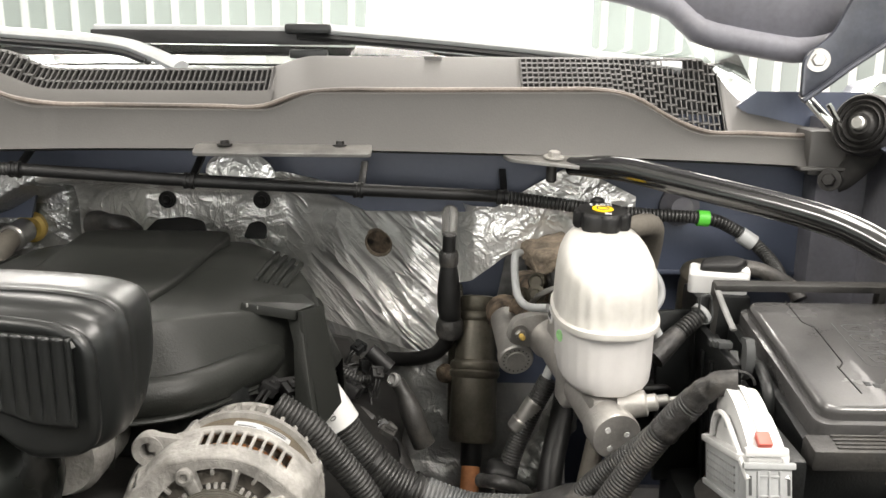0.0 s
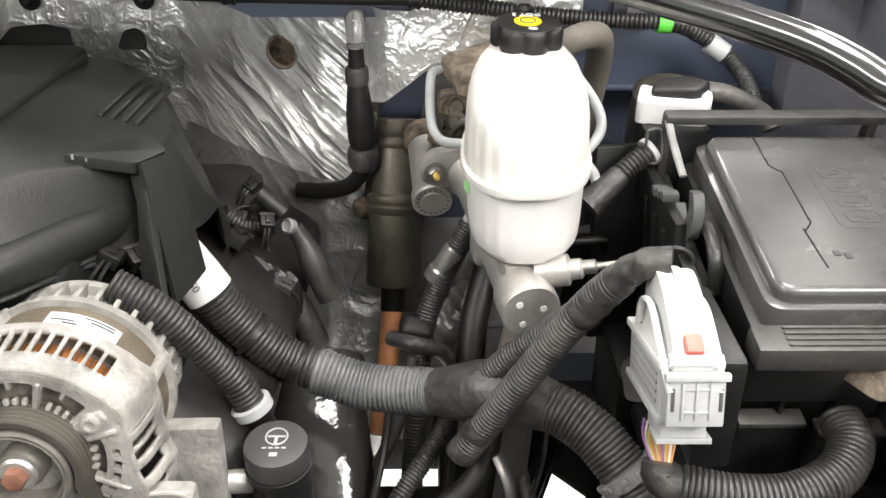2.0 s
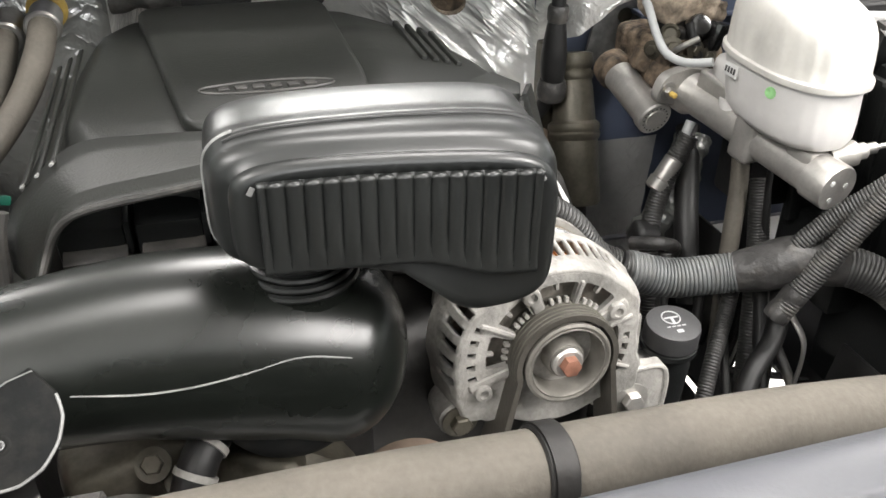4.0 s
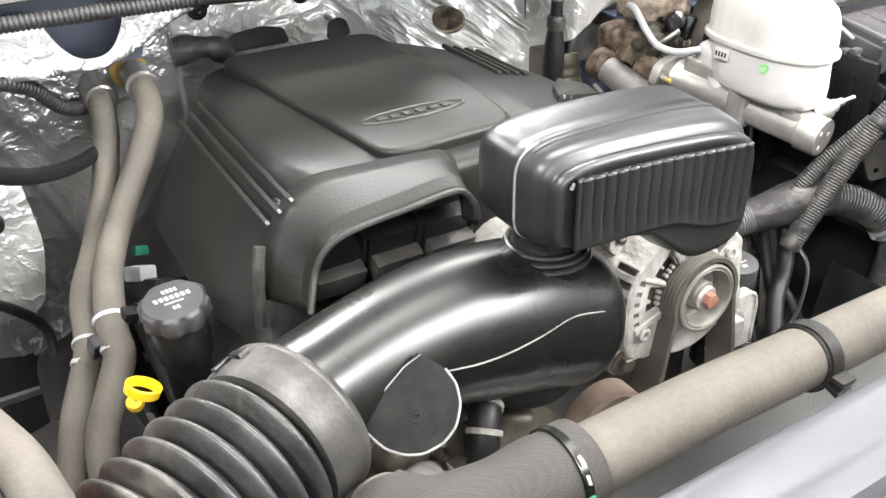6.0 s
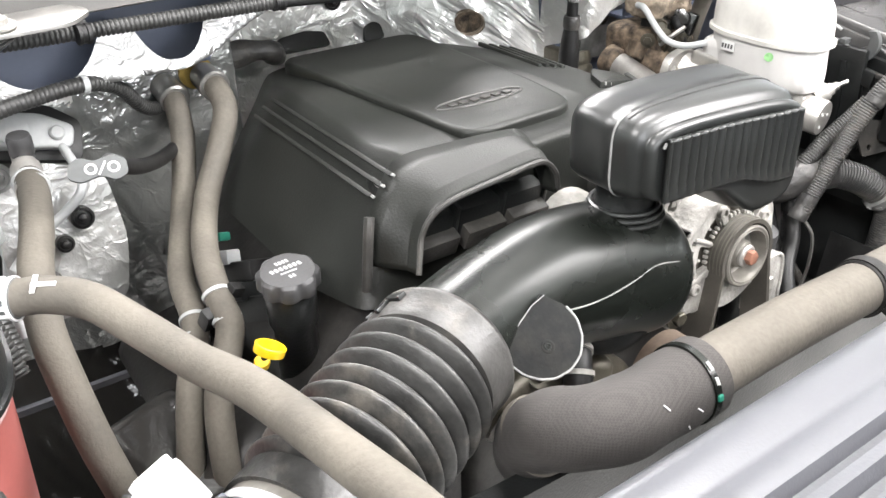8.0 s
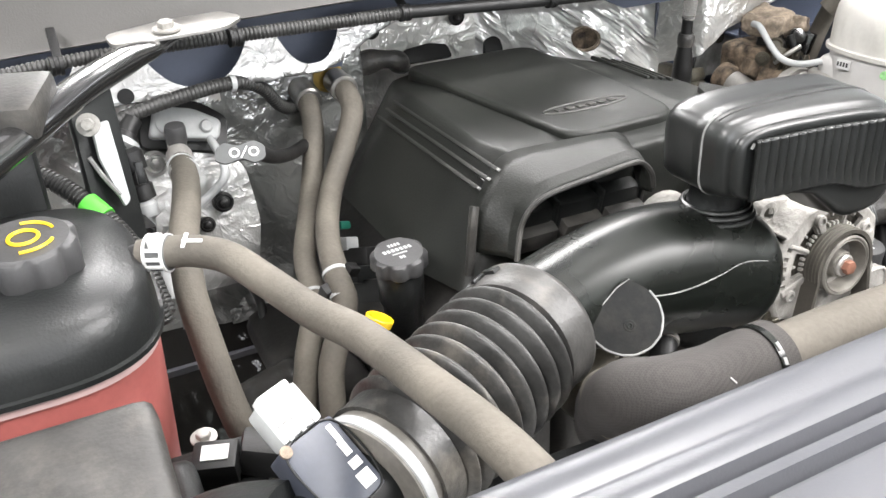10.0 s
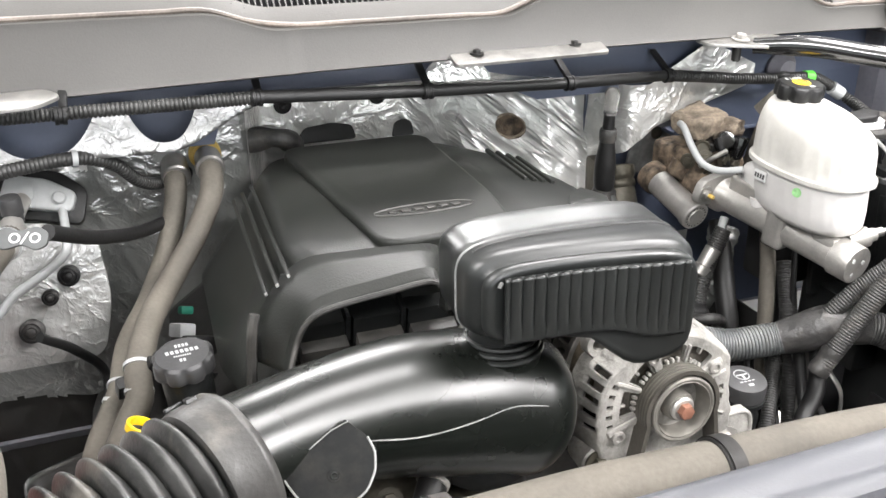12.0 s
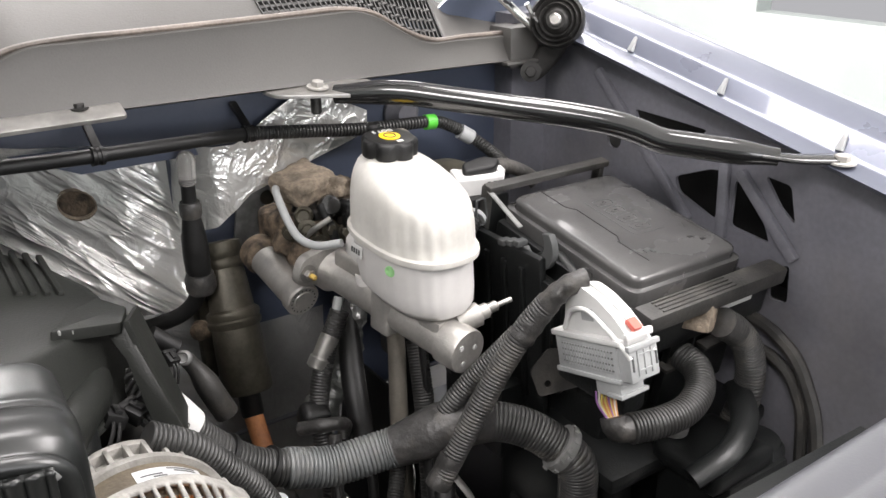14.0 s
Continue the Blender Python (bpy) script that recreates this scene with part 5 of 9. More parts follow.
# ---- alternator ----
alt = thing("alternator", (-0.172, 0.72, 1.08), "dusty cast aluminium alternator with a belt pulley", "alternator")
AM = axes((-0.173, 0.655, 1.162), (0.02, -1, 0.06), (1, 0, 0))
# radius of the cast front shell all round, in degrees from the side of the steering reservoir
ALT_R = [(0, 0.0771), (14, 0.0791), (27, 0.0831), (36, 0.0801), (50, 0.0781), (90, 0.0771), (112, 0.0786), (124, 0.0826), (134, 0.0826), (142, 0.0836), (152, 0.0886), (170, 0.0906), (190, 0.0926), (206, 0.0966), (216, 0.0996), (224, 0.0896), (236, 0.0776), (304, 0.0776), (316, 0.0896), (324, 0.0966), (336, 0.0896), (348, 0.0806), (360, 0.0771)]


def alt_ring(inset, h, n=360):
    out = []
    for k in range(n):
        a = 2 * math.pi * k / n
        r = table(ALT_R, 360 * k / n) - inset
        out.append(V(r * math.cos(a), r * math.sin(a), h))
    return out


def arc(r0, r1, a0, a1, n=7):
    """An arched opening between two radii."""
    out = [(r0 * math.cos(radians(a0 + (a1 - a0) * k / n)), r0 * math.sin(radians(a0 + (a1 - a0) * k / n))) for k in range(n + 1)]
    return out + [(r1 * math.cos(radians(a1 + (a0 - a1) * k / n)), r1 * math.sin(radians(a1 + (a0 - a1) * k / n))) for k in range(n + 1)]


def band_piece(r, h0, h1, a0, a1, thick, bm=None):
    """A curved strip on the drum, between two heights and two angles."""
    bm = bm or bmesh.new()
    steps = [radians(a0 + (a1 - a0) * k / 20) for k in range(21)]
    rows = [[AM @ V(q * math.cos(a), q * math.sin(a), h) for a in steps] for q, h in ((r, h0), (r + thick, h0), (r + thick, h1), (r, h1))]
    add_grid(bm, rows, close_v=True)
    return bm


part("rear_housing", lathe([(0.03, -0.152), (0.055, -0.150), (0.061, -0.144), (0.061, -0.112), (0.0745, -0.111), (0.0755, -0.108), (0.0755, -0.102), (0.070, -0.101)], AM, 60), ALU, alt)
part("rear_cap_ring", lathe([(0.060, -0.147), (0.0690, -0.146), (0.0700, -0.142), (0.0690, -0.138), (0.060, -0.137)], AM, 60), ALU, alt)
fin = mesh_from("rear_fin", rbox(0.011, 0.0042, 0.030, 0.0012, pose(0.0655, 0, -0.125)), ALU)
for k in range(30):
    piece("rear_fin", fin, AM @ pose(0, 0, 0, 0, 0, 12 * k), alt)
part("stator_band", lathe([(0.066, -0.103), (0.0706, -0.102), (0.0706, -0.066), (0.066, -0.065)], AM, 60), STATOR, alt, "brown laminated stator band")
lab = part("label", band_piece(0.0708, -0.092, -0.075, 48, 90, 0.0006), FOILTAG, alt, "silver printed maker's label")
for k, (a0, a1) in enumerate(((52, 70), (52, 66), (74, 87), (72, 80))):
    part("label_bar", band_piece(0.0715, -0.090 + 0.0035 * k, -0.0885 + 0.0035 * k, a0, a1, 0.0002), TAGGREY, lab)
for a in (20, 122, 250):
    part("through_bolt", rbox(0.009, 0.008, 0.044, 0.0025, AM @ pose(0, 0, 0, 0, 0, a) @ pose(0.0735, 0, -0.085)), ALU, alt)
part("winding", lathe([(0.052, -0.070), (0.0625, -0.068), (0.0635, -0.062), (0.0635, -0.040), (0.060, -0.034), (0.050, -0.033)], AM, 60), ENAMEL, alt, "grey enamelled winding ends")
strand = mesh_from("copper_strand", rbox(0.003, 0.0042, 0.011, 0.0012, pose(0.0642, 0, -0.0535, 0, 0, 0)), COPPER)
for k in range(26):
    piece("copper_strand", strand, AM @ pose(0, 0, 0, 0, 0, 20 + 4.4 * k), alt)
part("fan_disc", lathe([(0.02, -0.040), (0.060, -0.040), (0.060, -0.038), (0.02, -0.038)], AM, 40), DARK_STEEL, alt)
part("front_hub", lathe([(0.033, -0.040), (0.034, -0.026), (0.030, -0.020), (0.020, -0.018), (0.01, -0.018)], AM, 40), ALU, alt)
# front face: two arched windows over the pulley, ragged ones at the sides
WIN = ((41, 71), (77, 108), (123, 149), (158, 188), (-22, 15), (-52, -27))
gaps = [circle(0, 0, 0.030, 32)] + [rounded(arc(0.0365, 0.0585 if k < 4 else 0.0510, a, b), 0.003, 2) for k, (a, b) in enumerate(WIN)]
gaps += [rounded(arc(0.0550, 0.0605, a, a + 6.5), 0.0015, 2) for a in (-42, -32, -22, -12, -2)]
gaps += [rounded(arc(0.0665, 0.0735, a, a + 4.5), 0.0015, 2) for a in (154, 163, 172, 181, 190)]
part("front_face", plate([(p.x, p.y) for p in alt_ring(0.0118, 0, 120)], gaps, 0.005, AM @ pose(0, 0, -0.0265)), ALU, alt, "cast front face with arched openings")
finger = mesh_from("face_finger", rbox(0.010, 0.0034, 0.005, 0.0015, pose(0.0405, 0, -0.0235)), ALU)
hook = mesh_from("face_hook", rbox(0.0075, 0.0030, 0.005, 0.0013, pose(0.0560, 0, -0.0240)), ALU)
for a, b in WIN:
    for u in (0.22, 0.48, 0.74):
        piece("face_finger", finger, AM @ pose(0, 0, 0, 0, 0, a + (b - a) * u), alt)
    piece("face_hook", hook, AM @ pose(0, 0, 0, 0, 0, a + (b - a) * 0.55), alt)
for a, r0, r1, w in ((74, 0.034, 0.062, 0.0045), (31, 0.038, 0.066, 0.011), (115, 0.038, 0.066, 0.011), (153, 0.036, 0.074, 0.006), (198, 0.036, 0.078, 0.010), (-25, 0.036, 0.072, 0.004), (18, 0.040, 0.066, 0.005)):
    part("spoke", rbox(r1 - r0, w, 0.006, 0.0026, AM @ pose(0, 0, 0, 0, 0, a) @ pose((r0 + r1) / 2, 0, -0.0222), top=0.80), ALU, alt)
for a, r in ((31, 0.0535), (116, 0.0580), (203, 0.066)):
    part("screw_boss", lathe([(0.0072, -0.024), (0.0068, -0.0165), (0.0055, -0.0158), (0.0038, -0.0158), (0.0032, -0.0185), (0.001, -0.0185)], AM @ pose(0, 0, 0, 0, 0, a) @ pose(r, 0, 0), 18), ALU, alt)
# shell behind the face, with slots over the windings and at both cheeks
bm = bmesh.new()
levels = ((0.0122, -0.0215), (0.0085, -0.0240), (0.0060, -0.0300), (0.0042, -0.0370), (0.0030, -0.0450), (0.0020, -0.0530), (0.0012, -0.0570), (0.0, -0.0600), (0.0, -0.0670), (0.0060, -0.0675))
add_grid(bm, [[AM @ p for p in alt_ring(i_, h)] for i_, h in levels], close_u=True)
bm.faces.ensure_lookup_table()
cut = []
for i_ in range(len(levels) - 1):
    for k in range(360):
        coil = 44 <= k <= 105 and (k - 44) % 7 < 5 and 3 <= i_ <= 5
        cheek = 148 <= k <= 196 and (k - 148) % 10 < 5 and (1 <= i_ <= 3)
        other = (k >= 328 or k <= 12) and (k + 32) % 11 < 6 and 1 <= i_ <= 4
        under = 230 <= k <= 308 and k % 8 < 4 and 2 <= i_ <= 5
        if coil or cheek or other or under:
            cut.append(bm.faces[i_ * 360 + k])
bmesh.ops.delete(bm, geom=cut, context="FACES")
fs = part("front_shell", bm, ALU, alt, "cast front shell with slots over the windings", sharp=50)
sol = fs.modifiers.new("thick", "SOLIDIFY")
sol.thickness, sol.offset = 0.0045, -1
pul = part("pulley", lathe([(0.012, -0.024), (0.0305, -0.024), (0.0305, -0.0015), (0.0292, -0.0008), (0.0278, -0.004), (0.0262, -0.021), (0.016, -0.0225), (0.0150, -0.008), (0.0135, -0.006), (0.0095, -0.006)], AM, 44), PULLEY, alt, "worn steel belt pulley")
bm = bmesh.new()
add_grid(bm, [[AM @ V(r * math.cos(2 * math.pi * k / 44), r * math.sin(2 * math.pi * k / 44), h) for k in range(44)] for r, h in ((0.0300, -0.026), (0.0345, -0.026), (0.0325, -0.0240), (0.0325, -0.006), (0.0345, -0.004), (0.0345, -0.0015), (0.0325, -0.0004), (0.0306, -0.0010))], close_u=True, close_v=True)
part("pulley_rim", bm, PULLEY, pul)
hexm = AM @ Matrix.Translation((0, 0, -0.006))
part("pulley_collar", lathe([(0.0125, -0.001), (0.0125, 0.003), (0.0105, 0.005), (0.006, 0.005)], hexm, 28), MACHINED, alt, "bright washer under the nut")
part("pulley_nut", prism([(0.0080 * math.cos(math.pi * k / 3), 0.0080 * math.sin(math.pi * k / 3)) for k in range(6)], 0.012, hexm, 0.002), NUT, alt, "rusty orange pulley nut")
ear = (-0.2495, 0.690, 1.1045)
part("mount_ear", lathe([(0.010, -0.03), (0.017, -0.028), (0.018, 0.0), (0.0165, 0.004), (0.0165, 0.009), (0.0135, 0.012), (0.009, 0.012)], axes(ear, FRONT), 24), ALU, alt)
hex_bolt("mount_bolt", axes((ear[0], ear[1] - 0.011, ear[2]), FRONT), 0.0085, alt, OLIVE)
part("lug_ring", lathe([(0.0072, -0.008), (0.0135, -0.008), (0.0145, -0.006), (0.0145, 0.004), (0.0130, 0.006), (0.0072, 0.006), (0.0072, -0.008)], AM @ pose(-0.0650, 0.0595, -0.058), 28), ALU, alt)
part("lug_web", rbox(0.030, 0.016, 0.011, 0.003, AM @ pose(-0.050, 0.0640, -0.058, 0, 0, -8)), ALU, alt)
part("lug_web", rbox(0.014, 0.022, 0.011, 0.003, AM @ pose(-0.0640, 0.0420, -0.058, 0, 0, 8)), ALU, alt)
part("bracket_cheek", prism(rounded([(-0.300, 1.02), (-0.225, 1.02), (-0.222, 1.10), (-0.238, 1.14), (-0.262, 1.135), (-0.280, 1.07)], 0.006, 3), 0.008, axes((0, 0.725, 0), (0, -1, 0), (1, 0, 0)), 0.002), ALU, alt, "grey cast support cheek")
# square clamp block with its bolt, and the engine bracket behind it
tab = part("tab_plate", prism(rounded([(-0.022, -0.034), (0.030, -0.034), (0.031, 0.028), (-0.020, 0.030)], 0.004, 3), 0.014, AM @ pose(0.071, -0.067, -0.040), 0.0025), ALU, alt, "square cast clamp block")
part("tab_rim", sweep([AM @ V(x, y, -0.0258) for x, y in ((0.052, -0.040), (0.099, -0.041), (0.100, -0.096))], 0.0022, 8, 0.004), ALU, tab)
hex_bolt("mount_bolt", AM @ pose(0.071, -0.066, -0.027), 0.0090, alt, MACHINED)
part("side_bracket", rbox(0.042, 0.090, 0.016, 0.003, AM @ pose(0.088, -0.070, -0.090)), ALU, alt, "pale cast engine bracket")
part("bracket_rod", lathe([(0.010, 0), (0.010, 0.022), (0.0085, 0.024), (0.0085, 0.032)], axes(AM @ V(0.105, -0.088, -0.098), (1, 0.05, 0)), 20), MACHINED, alt, "round steel spacer")

belt = thing("drive_belt", (-0.173, 0.668, 1.0), "worn ribbed rubber drive belt round the pulley", "belt")
loop = []
for k in range(25):
    a = radians(195 - 210 * k / 24)
    loop.append((0.0368 * math.cos(a), 0.0368 * math.sin(a)))
loop = [(-0.075, -0.20), (-0.055, -0.11)] + loop + [(0.045, -0.09), (0.052, -0.20)]
bm = bmesh.new()
rows = []
for w in (-0.036, -0.002):
    for th in ((0.0, 0.0045) if w < -0.01 else (0.0045, 0.0)):
        rows.append([AM @ V(x * (1 + th / 0.037), y * (1 + th / 0.037) if y > -0.03 else y, w) for x, y in loop])
add_grid(bm, rows, close_v=True)
band = part("belt_loop", bm, BELT, belt)
for w in (-0.0320, -0.0275, -0.0230, -0.0185, -0.0140, -0.0095, -0.0055):
    line = [AM @ V(x * 1.125, y * 1.125 if y > -0.03 else y, w) for x, y in loop[2:-2]]
    part("belt_rib", sweep(line, 0.0007, 5, 0.006), BELT_RIB, band)

# ---- oil filler, dipstick, power steering reservoir ----
oil = thing("oil_filler_cap", (-0.622, 0.818, 1.15), "dark grey scalloped oil filler cap with white print", "oil cap")
om = axes((-0.618, 0.820, 1.2095), (-0.05, -0.12, 1))


def lobed_cap(m, r, hgt, lobes, depth, mat, parent, name="cap"):
    """A twist cap with scalloped sides."""
    bm = bmesh.new()
    rows = []
    for rr, z in ((0.96, 0), (1.0, 0.002), (1.0, hgt - 0.004), (0.96, hgt - 0.0016), (0.86, hgt - 0.0004), (0.84, hgt + 0.0004), (0.5, hgt + 0.0004), (0.02, hgt + 0.0004)):
        row = []
        for k in range(96):
            a = 2 * math.pi * k / 96
            d = depth * (0.5 + 0.5 * math.cos(lobes * a)) ** 2 if rr > 0.93 else 0
            row.append(m @ V((r * rr - d) * math.cos(a), (r * rr - d) * math.sin(a), z))
        rows.append(row)
    vs = add_grid(bm, rows, close_u=True)
    bm.faces.new(vs[0])
    bm.faces.new(vs[-1])
    return part(name, bm, mat, parent)


cap = lobed_cap(om, 0.0292, 0.0175, 8, 0.0034, CAPGREY, oil)
part("neck", lathe([(0.020, -0.12), (0.020, -0.045), (0.0232, -0.040), (0.0240, -0.004), (0.022, 0.0)], om, 32), BLACK, oil)
for row, (n, w, h, y) in enumerate(((4, 0.0030, 0.0045, 0.0125), (7, 0.0040, 0.0050, 0.0035), (8, 0.0018, 0.0020, -0.0035), (2, 0.0030, 0.0042, -0.0105))):
    for k in range(n):
        part("print_bar", rbox(w * 0.75, h, 0.0005, 0.0001, om @ pose((k - (n - 1) / 2) * w * 1.12, y, 0.0182, 0, 0, 12 if row == 1 else 8)), PALE, cap)

dip = thing("dipstick", (-0.665, 0.775, 1.15), "yellow plastic engine oil dipstick handle", "dipstick")
dm = axes((-0.6621, 0.772, 1.1853), (0.455, 0.03, 0.89))
bm = bmesh.new()
add_grid(bm, [[dm @ V(r * math.cos(2 * math.pi * k / 36), r * 0.92 * math.sin(2 * math.pi * k / 36), h) for k in range(36)] for r, h in ((0.0112, -0.0040), (0.0126, -0.0046), (0.0140, -0.0038), (0.0144, 0.0034), (0.0134, 0.0042), (0.0118, 0.0038))], close_u=True, close_v=True)
part("loop", bm, YELLOW, dip)
part("stopper", lathe([(0.0035, -0.006), (0.0068, -0.004), (0.0072, 0.0005), (0.0060, 0.003), (0.003, 0.0035)], axes((-0.6700, 0.774, 1.1735), (-0.1, -0.5, 0.85)), 24), YELLOW, dip)
part("stem", sweep([(-0.6655, 0.773, 1.1800), (-0.6690, 0.776, 1.1700), (-0.663, 0.790, 1.13)], 0.0030, 10), DARK_STEEL, dip)
part("guide_tube", sweep([(-0.661, 0.797, 1.136), (-0.655, 0.82, 1.08), (-0.64, 0.86, 0.98)], 0.005, 10), DARK_STEEL, dip)

ps = thing("steering_fluid_reservoir", (-0.026, 0.755, 0.95), "black power steering reservoir with a white wheel symbol", "reservoir")
pm = axes((-0.026, 0.750, 1.093), (0.0, -0.10, 1))
capp = part("cap", lathe([(0.023, -0.004), (0.0255, -0.003), (0.0255, 0.012), (0.0245, 0.0155), (0.022, 0.0165), (0.002, 0.0165)], pm, 40), CAPGREY, ps)
part("neck", lathe([(0.024, -0.13), (0.024, -0.03), (0.020, -0.02), (0.020, 0.0)], pm, 32), BLACK, ps)
part("collar", lathe([(0.022, -0.012), (0.0265, -0.011), (0.0265, -0.005), (0.022, -0.004)], pm, 32), BLACK, ps)
part("wheel_symbol", sweep([pm @ V(0.0085 * math.cos(a), 0.006 + 0.0085 * math.sin(a), 0.0168) for a in [2 * math.pi * k / 24 for k in range(25)]], 0.0007, 6, 0.003), PALE, capp, "white steering wheel symbol")
for w, d, x, y in ((0.014, 0.0016, 0, 0.006), (0.0025, 0.007, 0, 0.002), (0.0035, 0.0012, -0.008, -0.0058), (0.0035, 0.0012, -0.003, -0.0058), (0.0035, 0.0012, 0.002, -0.0058), (0.0035, 0.0012, 0.007, -0.0058), (0.006, 0.0036, 0, -0.0125)):
    part("symbol_bar", rbox(w, d, 0.0008, 0.0001, pm @ pose(x, y, 0.0168)), PALE, capp)

# ---- radiator hose and the grey shroud in front ----
rh = thing("radiator_hose", (-0.3, 0.49, 1.20), "large dusty grey-brown rubber radiator hose with clamps", "hose")
RH = [(-0.548, 0.560, 1.165), (-0.563, 0.540, 1.200), (-0.571, 0.514, 1.232), (-0.566, 0.488, 1.250), (-0.542, 0.477, 1.2535), (-0.488, 0.4775, 1.2545), (-0.37, 0.482, 1.2525), (-0.27, 0.487, 1.2445), (-0.10, 0.500, 1.226), (0.05, 0.505, 1.20), (0.16, 0.49, 1.165)]
part("tube", sweep(RH[5:], 0.0215, 28, 0.01), HOSE, rh)
part("sleeve", sweep(RH[:6] + [(-0.470, 0.4782, 1.2545)], lambda u: 0.0272 + 0.0006 * math.sin(31 * u), 32, 0.005), WEAVE, rh, "woven dark sleeve over the hose elbow")


def hose_clamp(at, d, r, parent, mat=DARK_STEEL):
    m = axes(at, d)
    c = part("clamp", lathe([(r, -0.006), (r + 0.0015, -0.006), (r + 0.0015, 0.006), (r, 0.006)], m, 36), mat, parent)
    for a in (60, 75):
        mk = m @ pose(0, 0, 0, 0, 0, a)
        part("clamp_ear", rbox(0.010, 0.005, 0.016, 0.0015, mk @ pose(r + 0.006, 0, 0)), mat, c)
    return c


hose_clamp((-0.266, 0.487, 1.2442), (1, 0.06, -0.09), 0.0232, rh, DARK_STEEL)
part("clamp_band", lathe([(0.0222, -0.008), (0.0234, -0.007), (0.0234, 0.007), (0.0222, 0.008)], axes((-0.266, 0.487, 1.2442), (1, 0.06, -0.09)), 32), DARK_STEEL, rh, "black clamp strap")
part("sleeve_end", lathe([(0.022, -0.008), (0.0282, -0.007), (0.0282, 0.006), (0.022, 0.007)], axes((-0.4775, 0.4780, 1.2545), (1, 0.03, -0.03)), 32), WEAVE, rh)
SLM = axes((-0.4860, 0.4776, 1.2545), (1, 0.03, -0.03), (0, -1, 0))
strap = part("sleeve_strap", lathe([(0.0270, -0.0026), (0.0288, -0.0026), (0.0288, 0.0026), (0.0270, 0.0026)], SLM, 40), GLOSS, rh, "glossy black strap round the sleeve")
for a0, a1 in ((-62, -50), (-40, -30)):
    part("strap_tab", sweep([SLM @ V(0.0291 * math.cos(radians(a)), 0.0291 * math.sin(radians(a)), 0) for a in (a0, (a0 + a1) / 2, a1)], 0.0022, 8, 0.003, flat=0.35, up=(1, 0, 0)), BRIGHT, strap, "bright metal tab")
part("sleeve_tag", rbox(0.003, 0.0045, 0.0045, 0.0008, SLM @ pose(0.0288 * math.cos(radians(-12)), 0.0288 * math.sin(radians(-12)), 0, 0, 0, -12)), TEAL, strap, "small teal clip")
for x, a, tw in ((-0.505, -14, 0.006), (-0.531, -40, 0.004), (-0.512, 8, 0.004)):
    q = [(x + tw * u, 0.4775 - 0.0279 * math.cos(radians(a + 12 * u)), 1.2545 - 0.0279 * math.sin(radians(a + 12 * u))) for u in (0, 0.4, 0.8)]
    part("loose_thread", sweep(q, 0.0006, 5, 0.002), BRIGHT, rh, "loose white thread")
part("sleeve_rim", lathe([(0.0255, -0.005), (0.0285, -0.0045), (0.0290, 0.0), (0.0285, 0.0045), (0.0255, 0.005)], axes((-0.5665, 0.5310, 1.2130), (-0.30, 0.58, -0.76)), 36), HOSE, rh, "pale rim at the sleeve's end")
part("elbow_clamp", lathe([(0.0262, -0.006), (0.0278, -0.006), (0.0278, 0.006), (0.0262, 0.006)], axes((-0.5590, 0.5460, 1.1900), (-0.30, 0.50, -0.80)), 36), DARK_STEEL, rh)

shroud = thing("radiator_shroud", (-0.3, 0.25, 1.0), "grey plastic radiator cover with moulded ridges along it", "radiator cover")
bm = bmesh.new()
rows = []
SH = [(0.0, -0.30), (0.0, -0.014), (-0.002, -0.006), (-0.006, -0.001), (-0.012, 0.001), (-0.026, 0.002), (-0.029, 0.0005), (-0.032, 0.0005), (-0.035, 0.002), (-0.044, 0.003), (-0.047, 0.002), (-0.050, -0.006), (-0.054, -0.006), (-0.058, 0.004), (-0.064, 0.005), (-0.067, -0.004), (-0.072, -0.004), (-0.076, 0.007), (-0.088, 0.009), (-0.110, 0.009), (-0.20, 0.006), (-0.30, -0.02), (-0.34, -0.12), (-0.35, -0.4)]
for k in range(81):
    x = -1.05 + 1.5 * k / 80
    ye = 0.392 + 0.032 * x + 0.012 * x * x
    ze = 1.347 - 0.017 * x - 0.014 * x * x
    rows.append([V(x, ye + a, ze + b) for a, b in SH])
add_grid(bm, rows)
top = part("top_cover", bm, SHROUD, shroud)
clip = part("push_clip", lathe([(0.0066, -0.001), (0.0066, 0.0010), (0.0058, 0.0016), (0.0050, 0.0006), (0.0044, 0.0004), (0.0030, 0.0014), (0.0004, 0.0017)], pose(-0.4832, 0.2856, 1.3609), 32), SHROUD, shroud, "round push clip")
part("clip_recess_rim", sweep([(-0.4832 + 0.0118 * math.cos(a), 0.2856 + 0.0118 * math.sin(a), 1.3606) for a in [radians(90 + 12 * k) for k in range(16)]], 0.0010, 8, 0.002), SHROUD, shroud)
sol = top.modifiers.new("thick", "SOLIDIFY")
sol.thickness = 0.003
bm = plate([(-1.0, 0.55), (0.42, 0.55), (0.42, 1.16), (-1.0, 1.20)], [circle(-0.35, 0.86, 0.20, 40)], 0.02, axes((0, 0.53, 0), (0, -1, 0), (1, 0, 0)))
part("fan_shroud", bm, BLACK, shroud, "black fan shroud behind the radiator")

